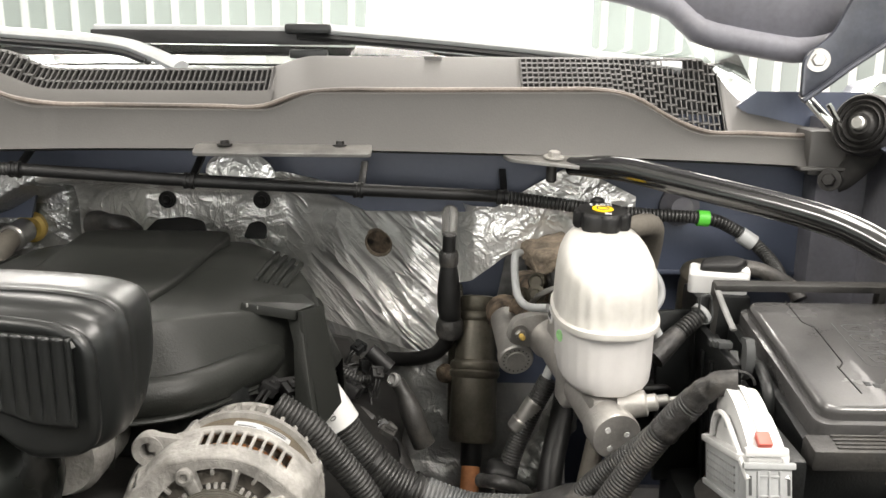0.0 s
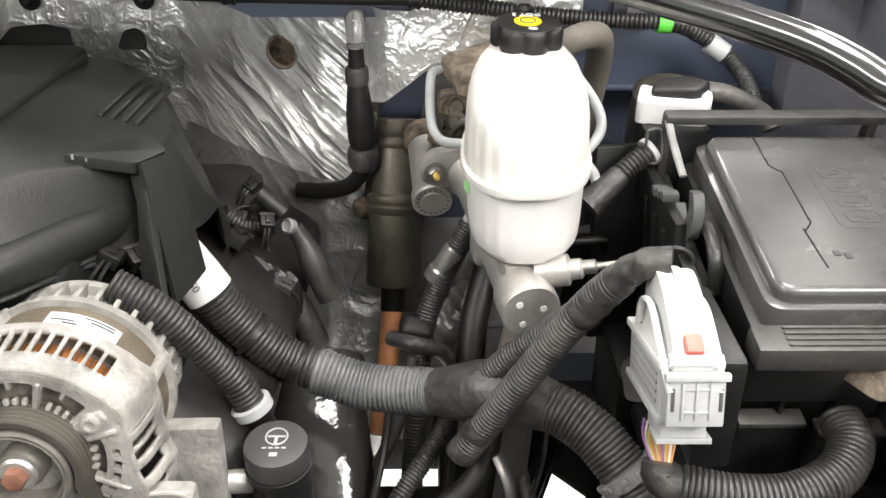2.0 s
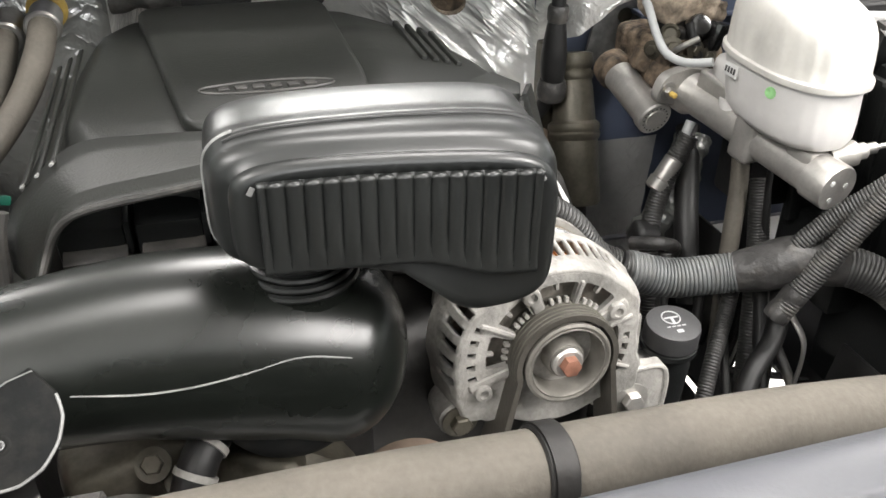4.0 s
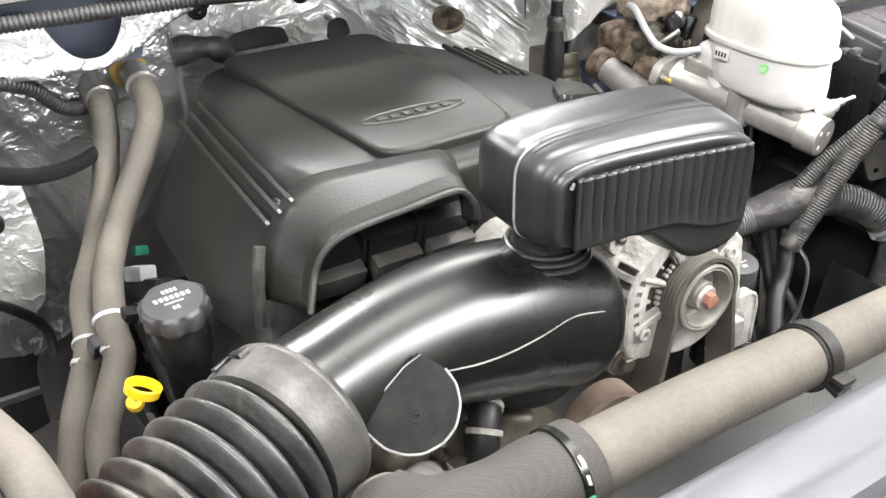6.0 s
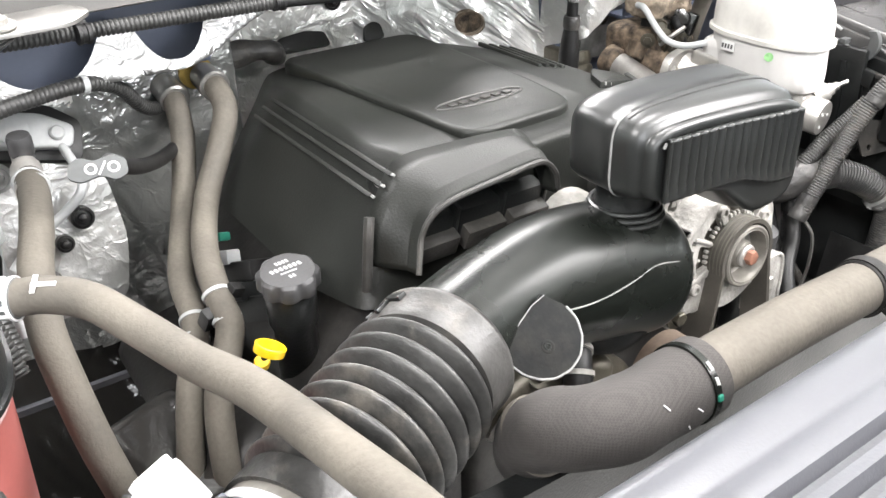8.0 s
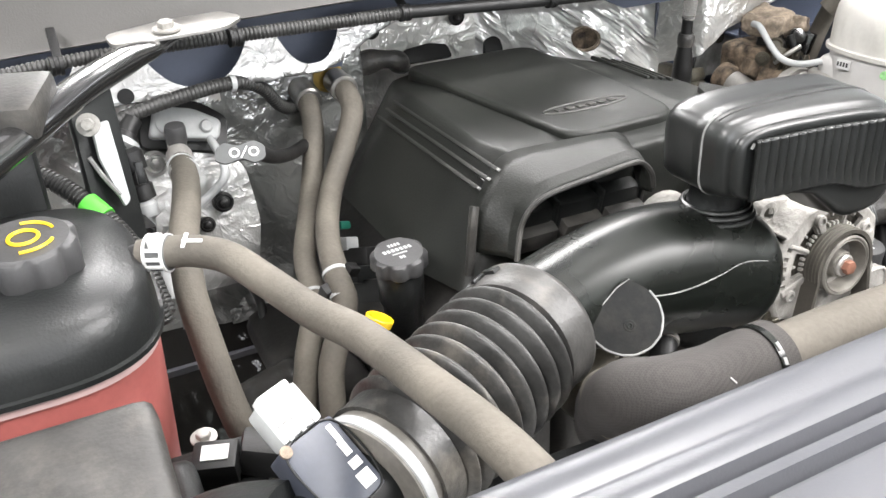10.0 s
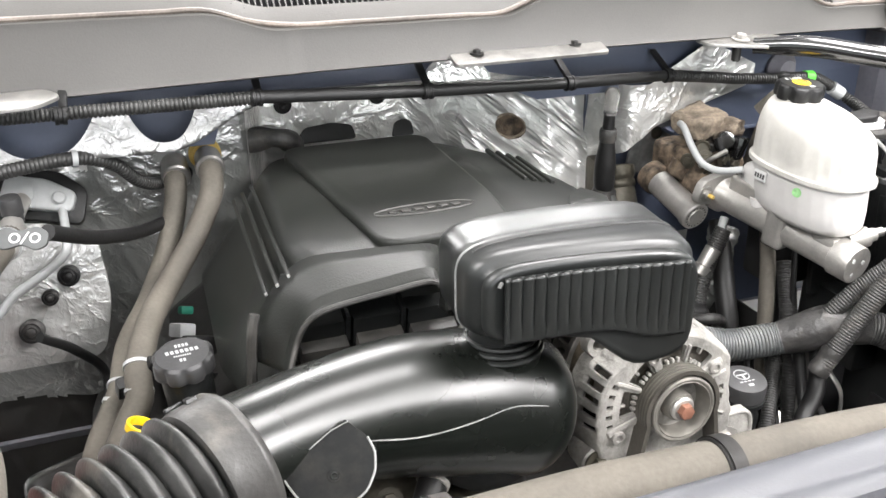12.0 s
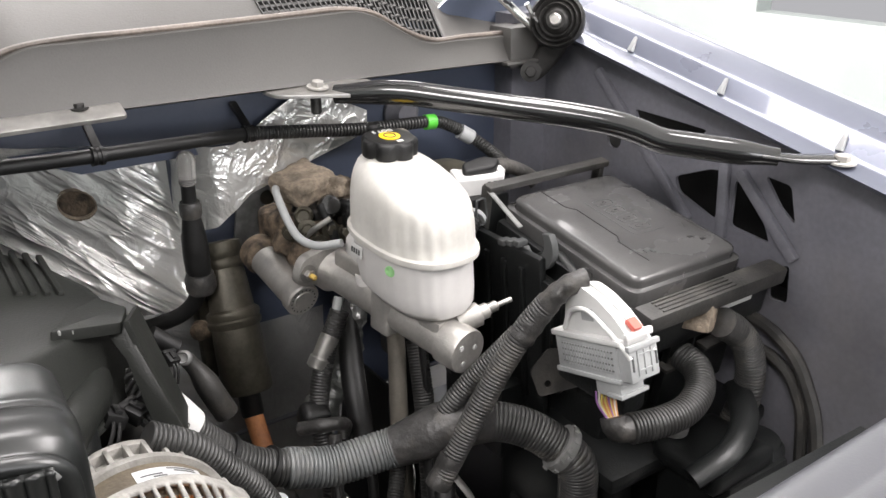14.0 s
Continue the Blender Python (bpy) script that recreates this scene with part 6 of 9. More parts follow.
# ---- brake master cylinder and fluid reservoir ----
MA, MB = V(0.130, 1.045, 1.214), V(0.174, 0.812, 1.188)
MD = (MB - MA).normalized()
mc = thing("brake_master_cylinder", tuple(MA.lerp(MB, 0.5)), "cast aluminium brake master cylinder with a white fluid tank", "master cylinder")
mm = axes(MA, MD, (0, 0, 1))
L = (MB - MA).length
part("bore", lathe([(0.020, 0), (0.026, 0.002), (0.026, 0.02), (0.0205, 0.03), (0.0205, 0.10), (0.0215, 0.11), (0.0215, L - 0.03), (0.0245, L - 0.028), (0.0245, L - 0.002), (0.0235, L), (0.002, L)], mm, 40), MACHINED, mc)
for x, y in ((0.008, 0.010), (-0.012, 0.006), (0.002, -0.010)):
    part("end_dimple", lathe([(0.003, L), (0.003, L + 0.0006), (0.001, L + 0.0006)], mm @ pose(x, y, 0), 12), BRIGHT, mc)
part("flange", prism(rounded([(-0.052, -0.016), (0.052, -0.016), (0.052, 0.016), (0.02, 0.03), (-0.02, 0.03), (-0.052, 0.016)], 0.012), 0.012, axes(MA + MD * 0.008, MD, (1, 0.2, -0.25)), 0.003), MACHINED, mc)
for s in (-1, 1):
    hex_bolt("flange_nut", axes(MA + MD * 0.020, MD, (1, 0.2, -0.25)) @ pose(0.040 * s, 0, 0), 0.0065, mc, STEEL)
    part("flange_stud", lathe([(0.0032, 0), (0.0032, 0.014), (0.002, 0.015)], axes(MA + MD * 0.020, MD, (1, 0.2, -0.25)) @ pose(0.040 * s, 0, 0), 12), AMBER if s < 0 else STEEL, mc)
part("mid_boss", rbox(0.056, 0.054, 0.032, 0.008, mm @ pose(0.002, -0.004, 0.125), seg=3), MACHINED, mc)
part("rear_web", rbox(0.050, 0.020, 0.090, 0.006, mm @ pose(0.012, 0.0, 0.075), seg=3), MACHINED, mc)
part("front_boss", rbox(0.040, 0.046, 0.036, 0.008, mm @ pose(0.006, -0.006, L - 0.045)), MACHINED, mc)
part("port", lathe([(0.013, 0), (0.013, 0.026), (0.0085, 0.028), (0.0085, 0.036), (0.006, 0.038)], axes(MB - MD * 0.030 + V(0.012, 0, 0.016), (0.95, -0.2, 0.22)), 24), MACHINED, mc)
part("port_bolt", lathe([(0.006, 0), (0.006, 0.012), (0.003, 0.014), (0.003, 0.03)], axes(MB - MD * 0.030 + V(0.046, -0.006, 0.024), (0.95, -0.2, 0.22)), 16), STEEL, mc)
for k in range(6):
    part("casting_mark", rbox(0.0025, 0.006, 0.0008, 0, mm @ pose(-0.002, -0.0248, L - 0.008 - 0.004 * k + 0.0, 90, 0, 0)), ALU, mc)
# tank: an upper and a lower shell, oval in plan, welded at a flange
TC = V(0.1735, 0.916, 0)


def tank_ring(s, z, n=2.5, dy=0.0, flute=0.0, rise=0.0):
    """One level of the tank: s scales the oval, rise lifts its rear end."""
    ring = []
    for k in range(120):
        a = 2 * math.pi * k / 120
        cx, cy = sq(a, n)
        f = s * (1 - flute * (0.5 + 0.5 * math.cos(a * 24)))
        y = cy * 0.094 * f + dy
        ring.append(V(TC.x + cx * 0.0545 * f + 0.04 * y, TC.y + y, z + rise * y))
    return ring


bm = bmesh.new()
vs = add_grid(bm, [tank_ring(0.955, 1.288), tank_ring(0.95, 1.291, flute=0.02), tank_ring(0.945, 1.305, flute=0.022, rise=0.02), tank_ring(0.93, 1.322, flute=0.018, rise=0.05), tank_ring(0.90, 1.334, flute=0.008, rise=0.08), tank_ring(0.86, 1.342, rise=0.10), tank_ring(0.79, 1.3495, 2.4, 0.003, rise=0.12), tank_ring(0.68, 1.3555, 2.3, 0.008, rise=0.13), tank_ring(0.54, 1.3595, 2.2, 0.017, rise=0.12), tank_ring(0.40, 1.3615, 2.1, 0.028, rise=0.06)], close_u=True)
bm.faces.new(vs[-1])
bm.faces.new(vs[0])
part("tank_upper", bm, WHITE, mc, "white translucent plastic upper tank", sharp=60)
bm = bmesh.new()
add_grid(bm, [tank_ring(0.94, 1.281), tank_ring(1.0, 1.281), tank_ring(1.005, 1.284), tank_ring(1.0, 1.287), tank_ring(0.94, 1.289)], close_u=True)
part("weld_flange", bm, WHITE, mc)
bm = bmesh.new()
vs = add_grid(bm, [tank_ring(0.93, 1.282), tank_ring(0.915, 1.270, flute=0.010), tank_ring(0.89, 1.243, 2.6, -0.004, flute=0.012), tank_ring(0.865, 1.228, 2.6, -0.006, flute=0.006), tank_ring(0.78, 1.220, 2.5, -0.01), tank_ring(0.5, 1.219, 2.2, -0.01)], close_u=True)
bm.faces.new(vs[-1])
bm.faces.new(vs[0])
part("tank_lower", bm, MILKY, mc, "milky translucent lower tank", sharp=60)
part("lower_step", rbox(0.05, 0.06, 0.05, 0.016, pose(0.160, 0.975, 1.245), seg=3), MILKY, mc)
for y, x in ((0.962, 0.147), (0.875, 0.166)):
    part("tank_foot", lathe([(0.014, 0), (0.014, 0.018), (0.017, 0.02), (0.017, 0.03)], axes((x, y, 1.198), UP), 24), MILKY, mc)
part("foot_clip", rbox(0.020, 0.012, 0.012, 0.002, pose(0.180, 0.852, 1.217)), BRIGHT, mc)
part("green_dot", lathe([(0.0065, 0), (0.006, 0.0012), (0.001, 0.0012)], axes((0.1245, 0.878, 1.267), (-0.9, -0.42, -0.1)), 11), DOT, mc, "faded green paint dot")
part("level_window", rbox(0.002, 0.022, 0.013, 0.0005, axes((0.1225, 0.945, 1.268), (0.1, 0, 1))), BRIGHT, mc, "white printed sticker")
for k in range(4):
    part("sticker_bar", rbox(0.0006, 0.003, 0.006, 0, axes((0.1213, 0.938 + 0.005 * k, 1.268), (0.1, 0, 1))), INK, mc)
cm = axes((0.1745, 0.958, 1.364), (0.02, -0.10, 1))
part("filler_neck", lathe([(0.027, -0.02), (0.027, 0.002)], cm, 32), WHITE, mc)
cap = lobed_cap(cm, 0.031, 0.019, 7, 0.004, RUBBER, mc, "filler_cap")
cap["label"] = "black filler cap with a yellow symbol"
part("tab", lathe([(0.008, 0), (0.008, 0.014), (0.005, 0.017)], axes(cm @ V(0.0, 0.032, 0.006), UP), 16), RUBBER, cap)
part("yellow_disc", lathe([(0.0115, 0.0193), (0.0115, 0.0202), (0.001, 0.0204)], cm, 28), YELLOW, cap, "yellow warning symbol")
part("disc_ring", sweep([cm @ V(0.0065 * math.cos(a), 0.0065 * math.sin(a), 0.0206) for a in [2 * math.pi * k / 16 for k in range(17)]], 0.0007, 5, 0.003), INK, cap)
lettering("DOT 3", 0.0085, cm @ pose(0, 0.0165, 0.0196, 0, 0, 180), BRIGHT, cap)
part("book_symbol", rbox(0.007, 0.005, 0.0005, 0.0001, cm @ pose(0.003, -0.0165, 0.0195)), BRIGHT, cap)

# ---- hydraulic booster behind it ----
boost = thing("brake_booster", (0.12, 1.13, 1.20), "rusty hydraulic brake booster with an aluminium accumulator", "brake booster")
part("mount_plate", plate(rounded([(0.075, 1.195), (0.20, 1.195), (0.20, 1.295), (0.092, 1.288)], 0.006), [circle(0.128, 1.256, 0.011, 16)], 0.005, axes((0, 1.203, 0), FRONT, (1, 0, 0))), MID_GREY, boost, "grey steel mounting plate")
part("plate_stud", lathe([(0.010, 0), (0.010, 0.003)], axes((0.128, 1.202, 1.256), FRONT), 16), OLIVE, boost)
part("body", rbox(0.085, 0.11, 0.075, 0.014, pose(0.145, 1.115, 1.225, 0, 0, 10), seg=3), RUST, boost)


def casting(name, size, bevel, m, mat, seed, amount=0.0016, label=""):
    """A block with rounded edges whose faces are rough with caked dirt."""
    tmp = bmesh.new()
    bmesh.ops.create_cube(tmp, size=1)
    for v in tmp.verts:
        v.co = V(v.co.x * size[0], v.co.y * size[1], v.co.z * size[2])
    bmesh.ops.bevel(tmp, geom=tmp.edges[:], offset=bevel, segments=3, affect="EDGES", profile=0.6)
    bmesh.ops.subdivide_edges(tmp, edges=[e for e in tmp.edges if e.calc_length() > 0.006], cuts=5, use_grid_fill=True)
    tmp.normal_update()
    for v in tmp.verts:
        v.co += v.normal * (amount * fbm(v.co.x * 140 + seed, v.co.y * 140, v.co.z * 140, 3) + amount * 1.4 * fbm(v.co.x * 45, v.co.y * 45 + seed, v.co.z * 45, 2))
    bmesh.ops.triangulate(tmp, faces=[f for f in tmp.faces if len(f.verts) > 4])
    return part(name, merge(None, tmp, m), mat, boost, label, sharp=60)


casting("valve_housing", (0.060, 0.060, 0.030), 0.008, pose(0.140, 1.110, 1.296, 8, -10, 14), DUSTRUST, 2.0, 0.0022, "valve housing caked with tan dust")
casting("housing_step", (0.034, 0.030, 0.024), 0.007, pose(0.176, 1.084, 1.292, 0, 12, 30), DUSTRUST, 5.0, 0.0020)
casting("valve_block", (0.046, 0.050, 0.040), 0.007, pose(0.150, 1.095, 1.258, 6, 0, 10), DARK_STEEL, 8.0)
casting("side_lug", (0.024, 0.030, 0.026), 0.006, pose(0.104, 1.098, 1.232, 0, 20, -15), RUST, 11.0)
casting("side_lug", (0.030, 0.024, 0.022), 0.006, pose(0.176, 1.072, 1.238, 0, -10, 25), RUST, 13.0)
part("black_valve", lathe([(0.012, 0), (0.014, 0.004), (0.014, 0.022), (0.011, 0.026), (0.006, 0.027)], axes((0.152, 1.075, 1.272), (-0.15, -0.85, 0.45)), 20), TUBE, boost, "glossy black valve cap")
part("black_valve", rbox(0.020, 0.018, 0.034, 0.004, pose(0.172, 1.058, 1.268, 12, 10, 25)), TUBE, boost, "glossy black valve cap")
part("valve_plug", lathe([(0.010, 0), (0.0115, 0.002), (0.0115, 0.012), (0.009, 0.015), (0.0065, 0.013), (0.002, 0.013)], axes((0.124, 1.078, 1.268), (-0.45, -0.85, 0.25)), 18), OLIVE, boost)
part("valve_plug", lathe([(0.007, 0), (0.0085, 0.002), (0.0085, 0.014), (0.005, 0.017)], axes((0.128, 1.068, 1.246), (-0.3, -0.95, 0.1)), 18), RUST, boost)
part("lever_rod", sweep([(0.112, 1.06, 1.246), (0.122, 1.045, 1.262), (0.140, 1.04, 1.272)], 0.0035, 8), STEEL, boost)
part("snout", lathe([(0.03, 0), (0.03, 0.03), (0.024, 0.045)], axes((0.128, 1.085, 1.215), MD), 30), RUST, boost)
for p, d, r in (((0.118, 1.058, 1.258), (-0.4, -0.9, 0.2), 0.007), ((0.142, 1.048, 1.256), (0.1, -1, 0.1), 0.0065), ((0.128, 1.052, 1.238), (-0.2, -1, 0), 0.0075), ((0.105, 1.078, 1.250), (-0.8, -0.6, 0), 0.0065), ((0.163, 1.052, 1.246), (0, -1, 0.2), 0.006)):
    hex_bolt("fitting", axes(p, d), r, boost, OLIVE)
part("hook_spring", sweep([(0.138, 1.06, 1.285), (0.145, 1.045, 1.25), (0.15, 1.05, 1.235)], 0.006, 10), RUBBER, boost)
sa, sb = V(0.083, 1.135, 1.213), V(0.0935, 1.030, 1.182)
sm = axes(sa, sb - sa)
sl = (sb - sa).length
part("accumulator_collar", lathe([(0.019, -0.006), (0.0225, -0.004), (0.0235, 0.004), (0.0225, 0.008), (0.0235, 0.011), (0.0235, 0.017), (0.020, 0.021)], sm, 36), RUST, boost, "rusty accumulator collar")
acc = part("accumulator", lathe([(0.019, 0.015), (0.0195, 0.02), (0.0195, sl - 0.016), (0.0215, sl - 0.013), (0.0215, sl - 0.002), (0.0195, sl), (0.012, sl - 0.001), (0.0115, sl + 0.0005), (0.001, sl + 0.0005)], sm, 40), MACHINED, boost, "brushed aluminium accumulator can")
for k in range(18):
    m = sm @ pose(0, 0, 0, 0, 0, 20 * k) @ pose(0.0155, 0, sl + 0.0002)
    part("stamped_mark", rbox(0.0018, 0.0014, 0.0005, 0, m), TAGGREY, acc)
part("pipe", sweep([(0.100, 1.10, 1.300), (0.092, 1.078, 1.300), (0.091, 1.052, 1.278), (0.094, 1.030, 1.262), (0.104, 1.005, 1.258), (0.124, 0.982, 1.264)], 0.0048, 12, 0.004), PALE, boost, "pale coated brake pipe")
part("pipe", sweep([(0.214, 1.02, 1.335), (0.228, 0.995, 1.322), (0.243, 0.975, 1.302), (0.246, 0.965, 1.285), (0.236, 0.955, 1.272), (0.222, 0.945, 1.266)], 0.0048, 12, 0.004), PALE, boost, "pale coated brake pipe")
part("pipe", sweep([(0.222, 0.95, 1.262), (0.236, 0.945, 1.255), (0.242, 0.94, 1.24), (0.238, 0.935, 1.222)], 0.0048, 12, 0.004), PALE, boost)
part("feed_hose", sweep([(0.205, 1.06, 1.315), (0.225, 1.045, 1.343), (0.252, 1.06, 1.345), (0.262, 1.09, 1.32), (0.262, 1.115, 1.27), (0.25, 1.13, 1.18)], 0.0135, 16), HOSE, boost, "thick dusty brown hose")
part("return_hose", sweep([(0.205, 0.93, 1.19), (0.225, 0.925, 1.192), (0.250, 0.93, 1.19), (0.256, 0.95, 1.17)], 0.004, 10), RUBBER, boost)

# ---- steering shaft with rubber boot, drain tube ----
steer = thing("steering_shaft", (0.045, 1.13, 1.0), "olive greasy steering joint with a rust-orange shaft", "steering shaft")
va, vb = V(0.051, 1.182, 1.214), V(0.044, 1.114, 1.034)
vm = axes(va, vb - va)
vl = (vb - va).length
part("coupling", lathe([(0.020, -0.004), (0.026, -0.002), (0.027, 0.012), (0.0235, 0.018), (0.0262, 0.022), (0.0262, 0.028), (0.0240, 0.031), (0.0255, 0.040), (0.0285, vl * 0.43), (0.0335, vl * 0.45), (0.0345, vl * 0.475), (0.0325, vl * 0.50), (0.0345, vl * 0.515), (0.0335, vl * 0.545), (0.0308, vl * 0.56), (0.0325, vl * 0.98), (0.030, vl), (0.006, vl)], vm, 40), OLIVE, steer)
part("black_neck", lathe([(0.0145, vl - 0.002), (0.0145, vl + 0.030), (0.012, vl + 0.034)], vm, 24), RUBBER, steer)
so = vb + (vb - va).normalized() * 0.030
part("shaft", sweep([tuple(so), tuple(so + V(-0.004, -0.045, -0.040)), tuple(so + V(-0.012, -0.11, -0.10))], 0.0125, 16, 0.01), ORANGE, steer, "rust-orange steel shaft")
part("pinch_bolt", lathe([(0.012, 0), (0.014, 0.006), (0.011, 0.014), (0.004, 0.016)], axes((0.012, 1.165, 1.112), (-0.75, -0.65, 0.1)), 20), RUST, steer)
part("support_leg", rbox(0.02, 0.04, 0.20, 0.006, pose(0.02, 1.19, 1.13)), OLIVE, steer)

vent = thing("breather_tube", (0.01, 1.15, 1.18), "taped black breather tube with a clear tip", "breather tube")
part("tube", sweep([(0.0105, 1.145, 1.316), (0.010, 1.146, 1.28), (0.011, 1.15, 1.22), (0.012, 1.155, 1.175), (-0.005, 1.17, 1.14), (-0.04, 1.19, 1.122), (-0.075, 1.205, 1.117)], lambda u: 0.0085 + 0.0075 * smooth(0.05, 0.35, u) - 0.006 * smooth(0.4, 0.55, u), 16), RUBBER, vent)
part("tip", lathe([(0.010, 0), (0.0105, 0.02), (0.0115, 0.03), (0.009, 0.036), (0.006, 0.039), (0.002, 0.040)], axes((0.0105, 1.145, 1.312), (0.02, -0.1, 1)), 20), CLEAR, vent, "clear plastic bulb tip")
part("tape_wrap", lathe([(0.0115, 0), (0.013, 0.004), (0.013, 0.016), (0.0115, 0.02)], axes((0.010, 1.146, 1.27), (0, -0.04, 1)), 18), TAPE, vent)
part("tape_wrap", lathe([(0.0165, 0), (0.019, 0.006), (0.019, 0.018), (0.016, 0.026)], axes((0.0125, 1.153, 1.17), (0, -0.1, 1)), 18), TAPE, vent)

# ---- wiring looms ----
main = thing("main_wiring_loom", (0.05, 0.85, 1.06), "thick corrugated wiring loom, grey and black, taped at the fork", "wiring loom")
part("upper_conduit", sweep([(-0.155, 0.925, 1.225), (-0.140, 0.895, 1.212), (-0.115, 0.879, 1.190), (-0.084, 0.877, 1.143), (-0.045, 0.871, 1.106), (-0.008, 0.866, 1.090)], 0.0185, 20, pitch=0.0050, ridge=0.0018), CONDUIT, main, "black corrugated conduit")
part("grey_conduit", sweep([(-0.012, 0.8665, 1.091), (0.035, 0.858, 1.079), (0.085, 0.845, 1.084), (0.105, 0.835, 1.090)], 0.0205, 22, pitch=0.0046, ridge=0.0016), CONDUIT_GREY, main, "faded grey corrugated conduit")
part("taped_fork", sweep([(0.100, 0.838, 1.088), (0.122, 0.825, 1.098), (0.142, 0.812, 1.110), (0.165, 0.803, 1.112), (0.192, 0.795, 1.107)], lambda u: 0.0215 + 0.005 * math.sin(math.pi * u), 22, 0.005), TAPE, main, "cloth tape over the fork")
part("right_conduit", sweep([(0.185, 0.797, 1.109), (0.205, 0.785, 1.106), (0.228, 0.768, 1.096), (0.250, 0.746, 1.077)], 0.0205, 22, pitch=0.0042, ridge=0.0013), CONDUIT_DUSTY, main)
part("right_collar", lathe([(0.022, 0), (0.026, 0.001), (0.026, 0.012), (0.022, 0.013)], axes((0.246, 0.750, 1.081), (0.62, -0.5, -0.6)), 32), MID_GREY, main, "pale plastic collar")
part("right_tail", sweep([(0.250, 0.746, 1.077), (0.262, 0.735, 1.055), (0.264, 0.735, 1.00), (0.26, 0.74, 0.92)], 0.0215, 20, pitch=0.0040, ridge=0.0009), CONDUIT_DUSTY, main)
cm = axes((0.246, 0.750, 1.081), (0.62, -0.5, -0.6))
for k in range(14):
    a = 2 * math.pi * k / 14 + 0.12 * math.sin(5 * k)
    part("collar_tooth", rbox(0.004 + 0.001 * (k % 3), 0.006, 0.005, 0.001, cm @ pose(0.0255 * math.cos(a), 0.0255 * math.sin(a), 0.006 + 0.003 * math.sin(3 * k), 0, 0, math.degrees(a))), MID_GREY, main)
part("branch", sweep([(0.122, 0.787, 1.068), (0.137, 0.785, 1.093), (0.160, 0.780, 1.135), (0.187, 0.774, 1.183), (0.210, 0.764, 1.225), (0.228, 0.752, 1.254)], 0.0122, 20, pitch=0.0036, ridge=0.0012), CONDUIT_DUSTY, main)
part("branch_tape", sweep([(0.205, 0.766, 1.215), (0.224, 0.754, 1.248), (0.232, 0.745, 1.264), (0.245, 0.737, 1.276), (0.256, 0.733, 1.278)], lambda u: 0.0134 - 0.0035 * u + 0.0006 * math.sin(40 * u), 16, 0.004), TAPE, main)
part("branch_foot", sweep([(0.118, 0.788, 1.061), (0.126, 0.787, 1.076), (0.136, 0.786, 1.092)], lambda u: 0.0128 + 0.0008 * math.sin(9 * u), 18, 0.004), TAPE, main)
part("second_branch", sweep([(0.135, 0.812, 1.118), (0.150, 0.806, 1.140), (0.170, 0.798, 1.165), (0.190, 0.786, 1.190), (0.208, 0.773, 1.216)], 0.0105, 18, pitch=0.0036, ridge=0.0012), CONDUIT_DUSTY, main)
bm = sweep([(-0.127, 0.8815, 1.206), (-0.113, 0.879, 1.187), (-0.100, 0.8775, 1.166)], 0.0218, 22, 0.005)
tag = part("paper_tag", bm, BRIGHT, main, "white paper tag wrapped round the loom")
tm = axes((-0.1125, 0.859, 1.1915), (0.1, -0.78, 0.62), (0.5, 0.0, -0.8))
lettering("M-0050", 0.0095, tm, INK, tag)
for k in range(2):
    part("cable_tie", lathe([(0.0205, -0.002), (0.0225, -0.002), (0.0225, 0.002), (0.0205, 0.002)], axes(((-0.068, 0.874, 1.125), (-0.03, 0.869, 1.098))[k], (0.75, -0.08, -0.65)), 24), RUBBER, main)

hose1 = thing("alternator_cable_conduit", (-0.08, 0.80, 1.1), "black corrugated conduit running to the steering reservoir", "conduit")
part("conduit", sweep([(-0.150, 0.80, 1.222), (-0.117, 0.798, 1.199), (-0.090, 0.798, 1.165), (-0.067, 0.798, 1.133), (-0.054, 0.797, 1.104)], 0.0130, 18, pitch=0.0042, ridge=0.0014), CONDUIT, hose1)
part("collar", lathe([(0.0155, 0), (0.0175, 0.001), (0.0175, 0.009), (0.0155, 0.010)], axes((-0.056, 0.797, 1.110), (0.35, -0.05, -0.9)), 24), PALE, hose1, "pale plastic collar")
part("tail", sweep([(-0.054, 0.797, 1.104), (-0.048, 0.80, 1.07), (-0.05, 0.82, 0.98)], 0.0135, 16), RUBBER, hose1)

part("white_plug", rbox(0.010, 0.010, 0.024, 0.002, axes((-0.1045, 0.834, 1.1160), (0.6, 0, -0.75))), PALE, hose1, "small white plug")
part("lime_end", rbox(0.009, 0.009, 0.009, 0.002, axes((-0.0935, 0.833, 1.1040), (0.6, 0, -0.75))), LIMEYELLOW, hose1, "yellow-green plug end")
part("ribbed_plug", sweep([(-0.090, 0.830, 1.062), (-0.082, 0.827, 1.072), (-0.072, 0.825, 1.083)], 0.0062, 12, pitch=0.005, ridge=0.002), TAGGREY, hose1, "grey ribbed plug")

inj = thing("coil_pack_wiring", (-0.085, 0.93, 1.12), "cluster of black ignition coils, plugs and small connectors", "ignition coils")


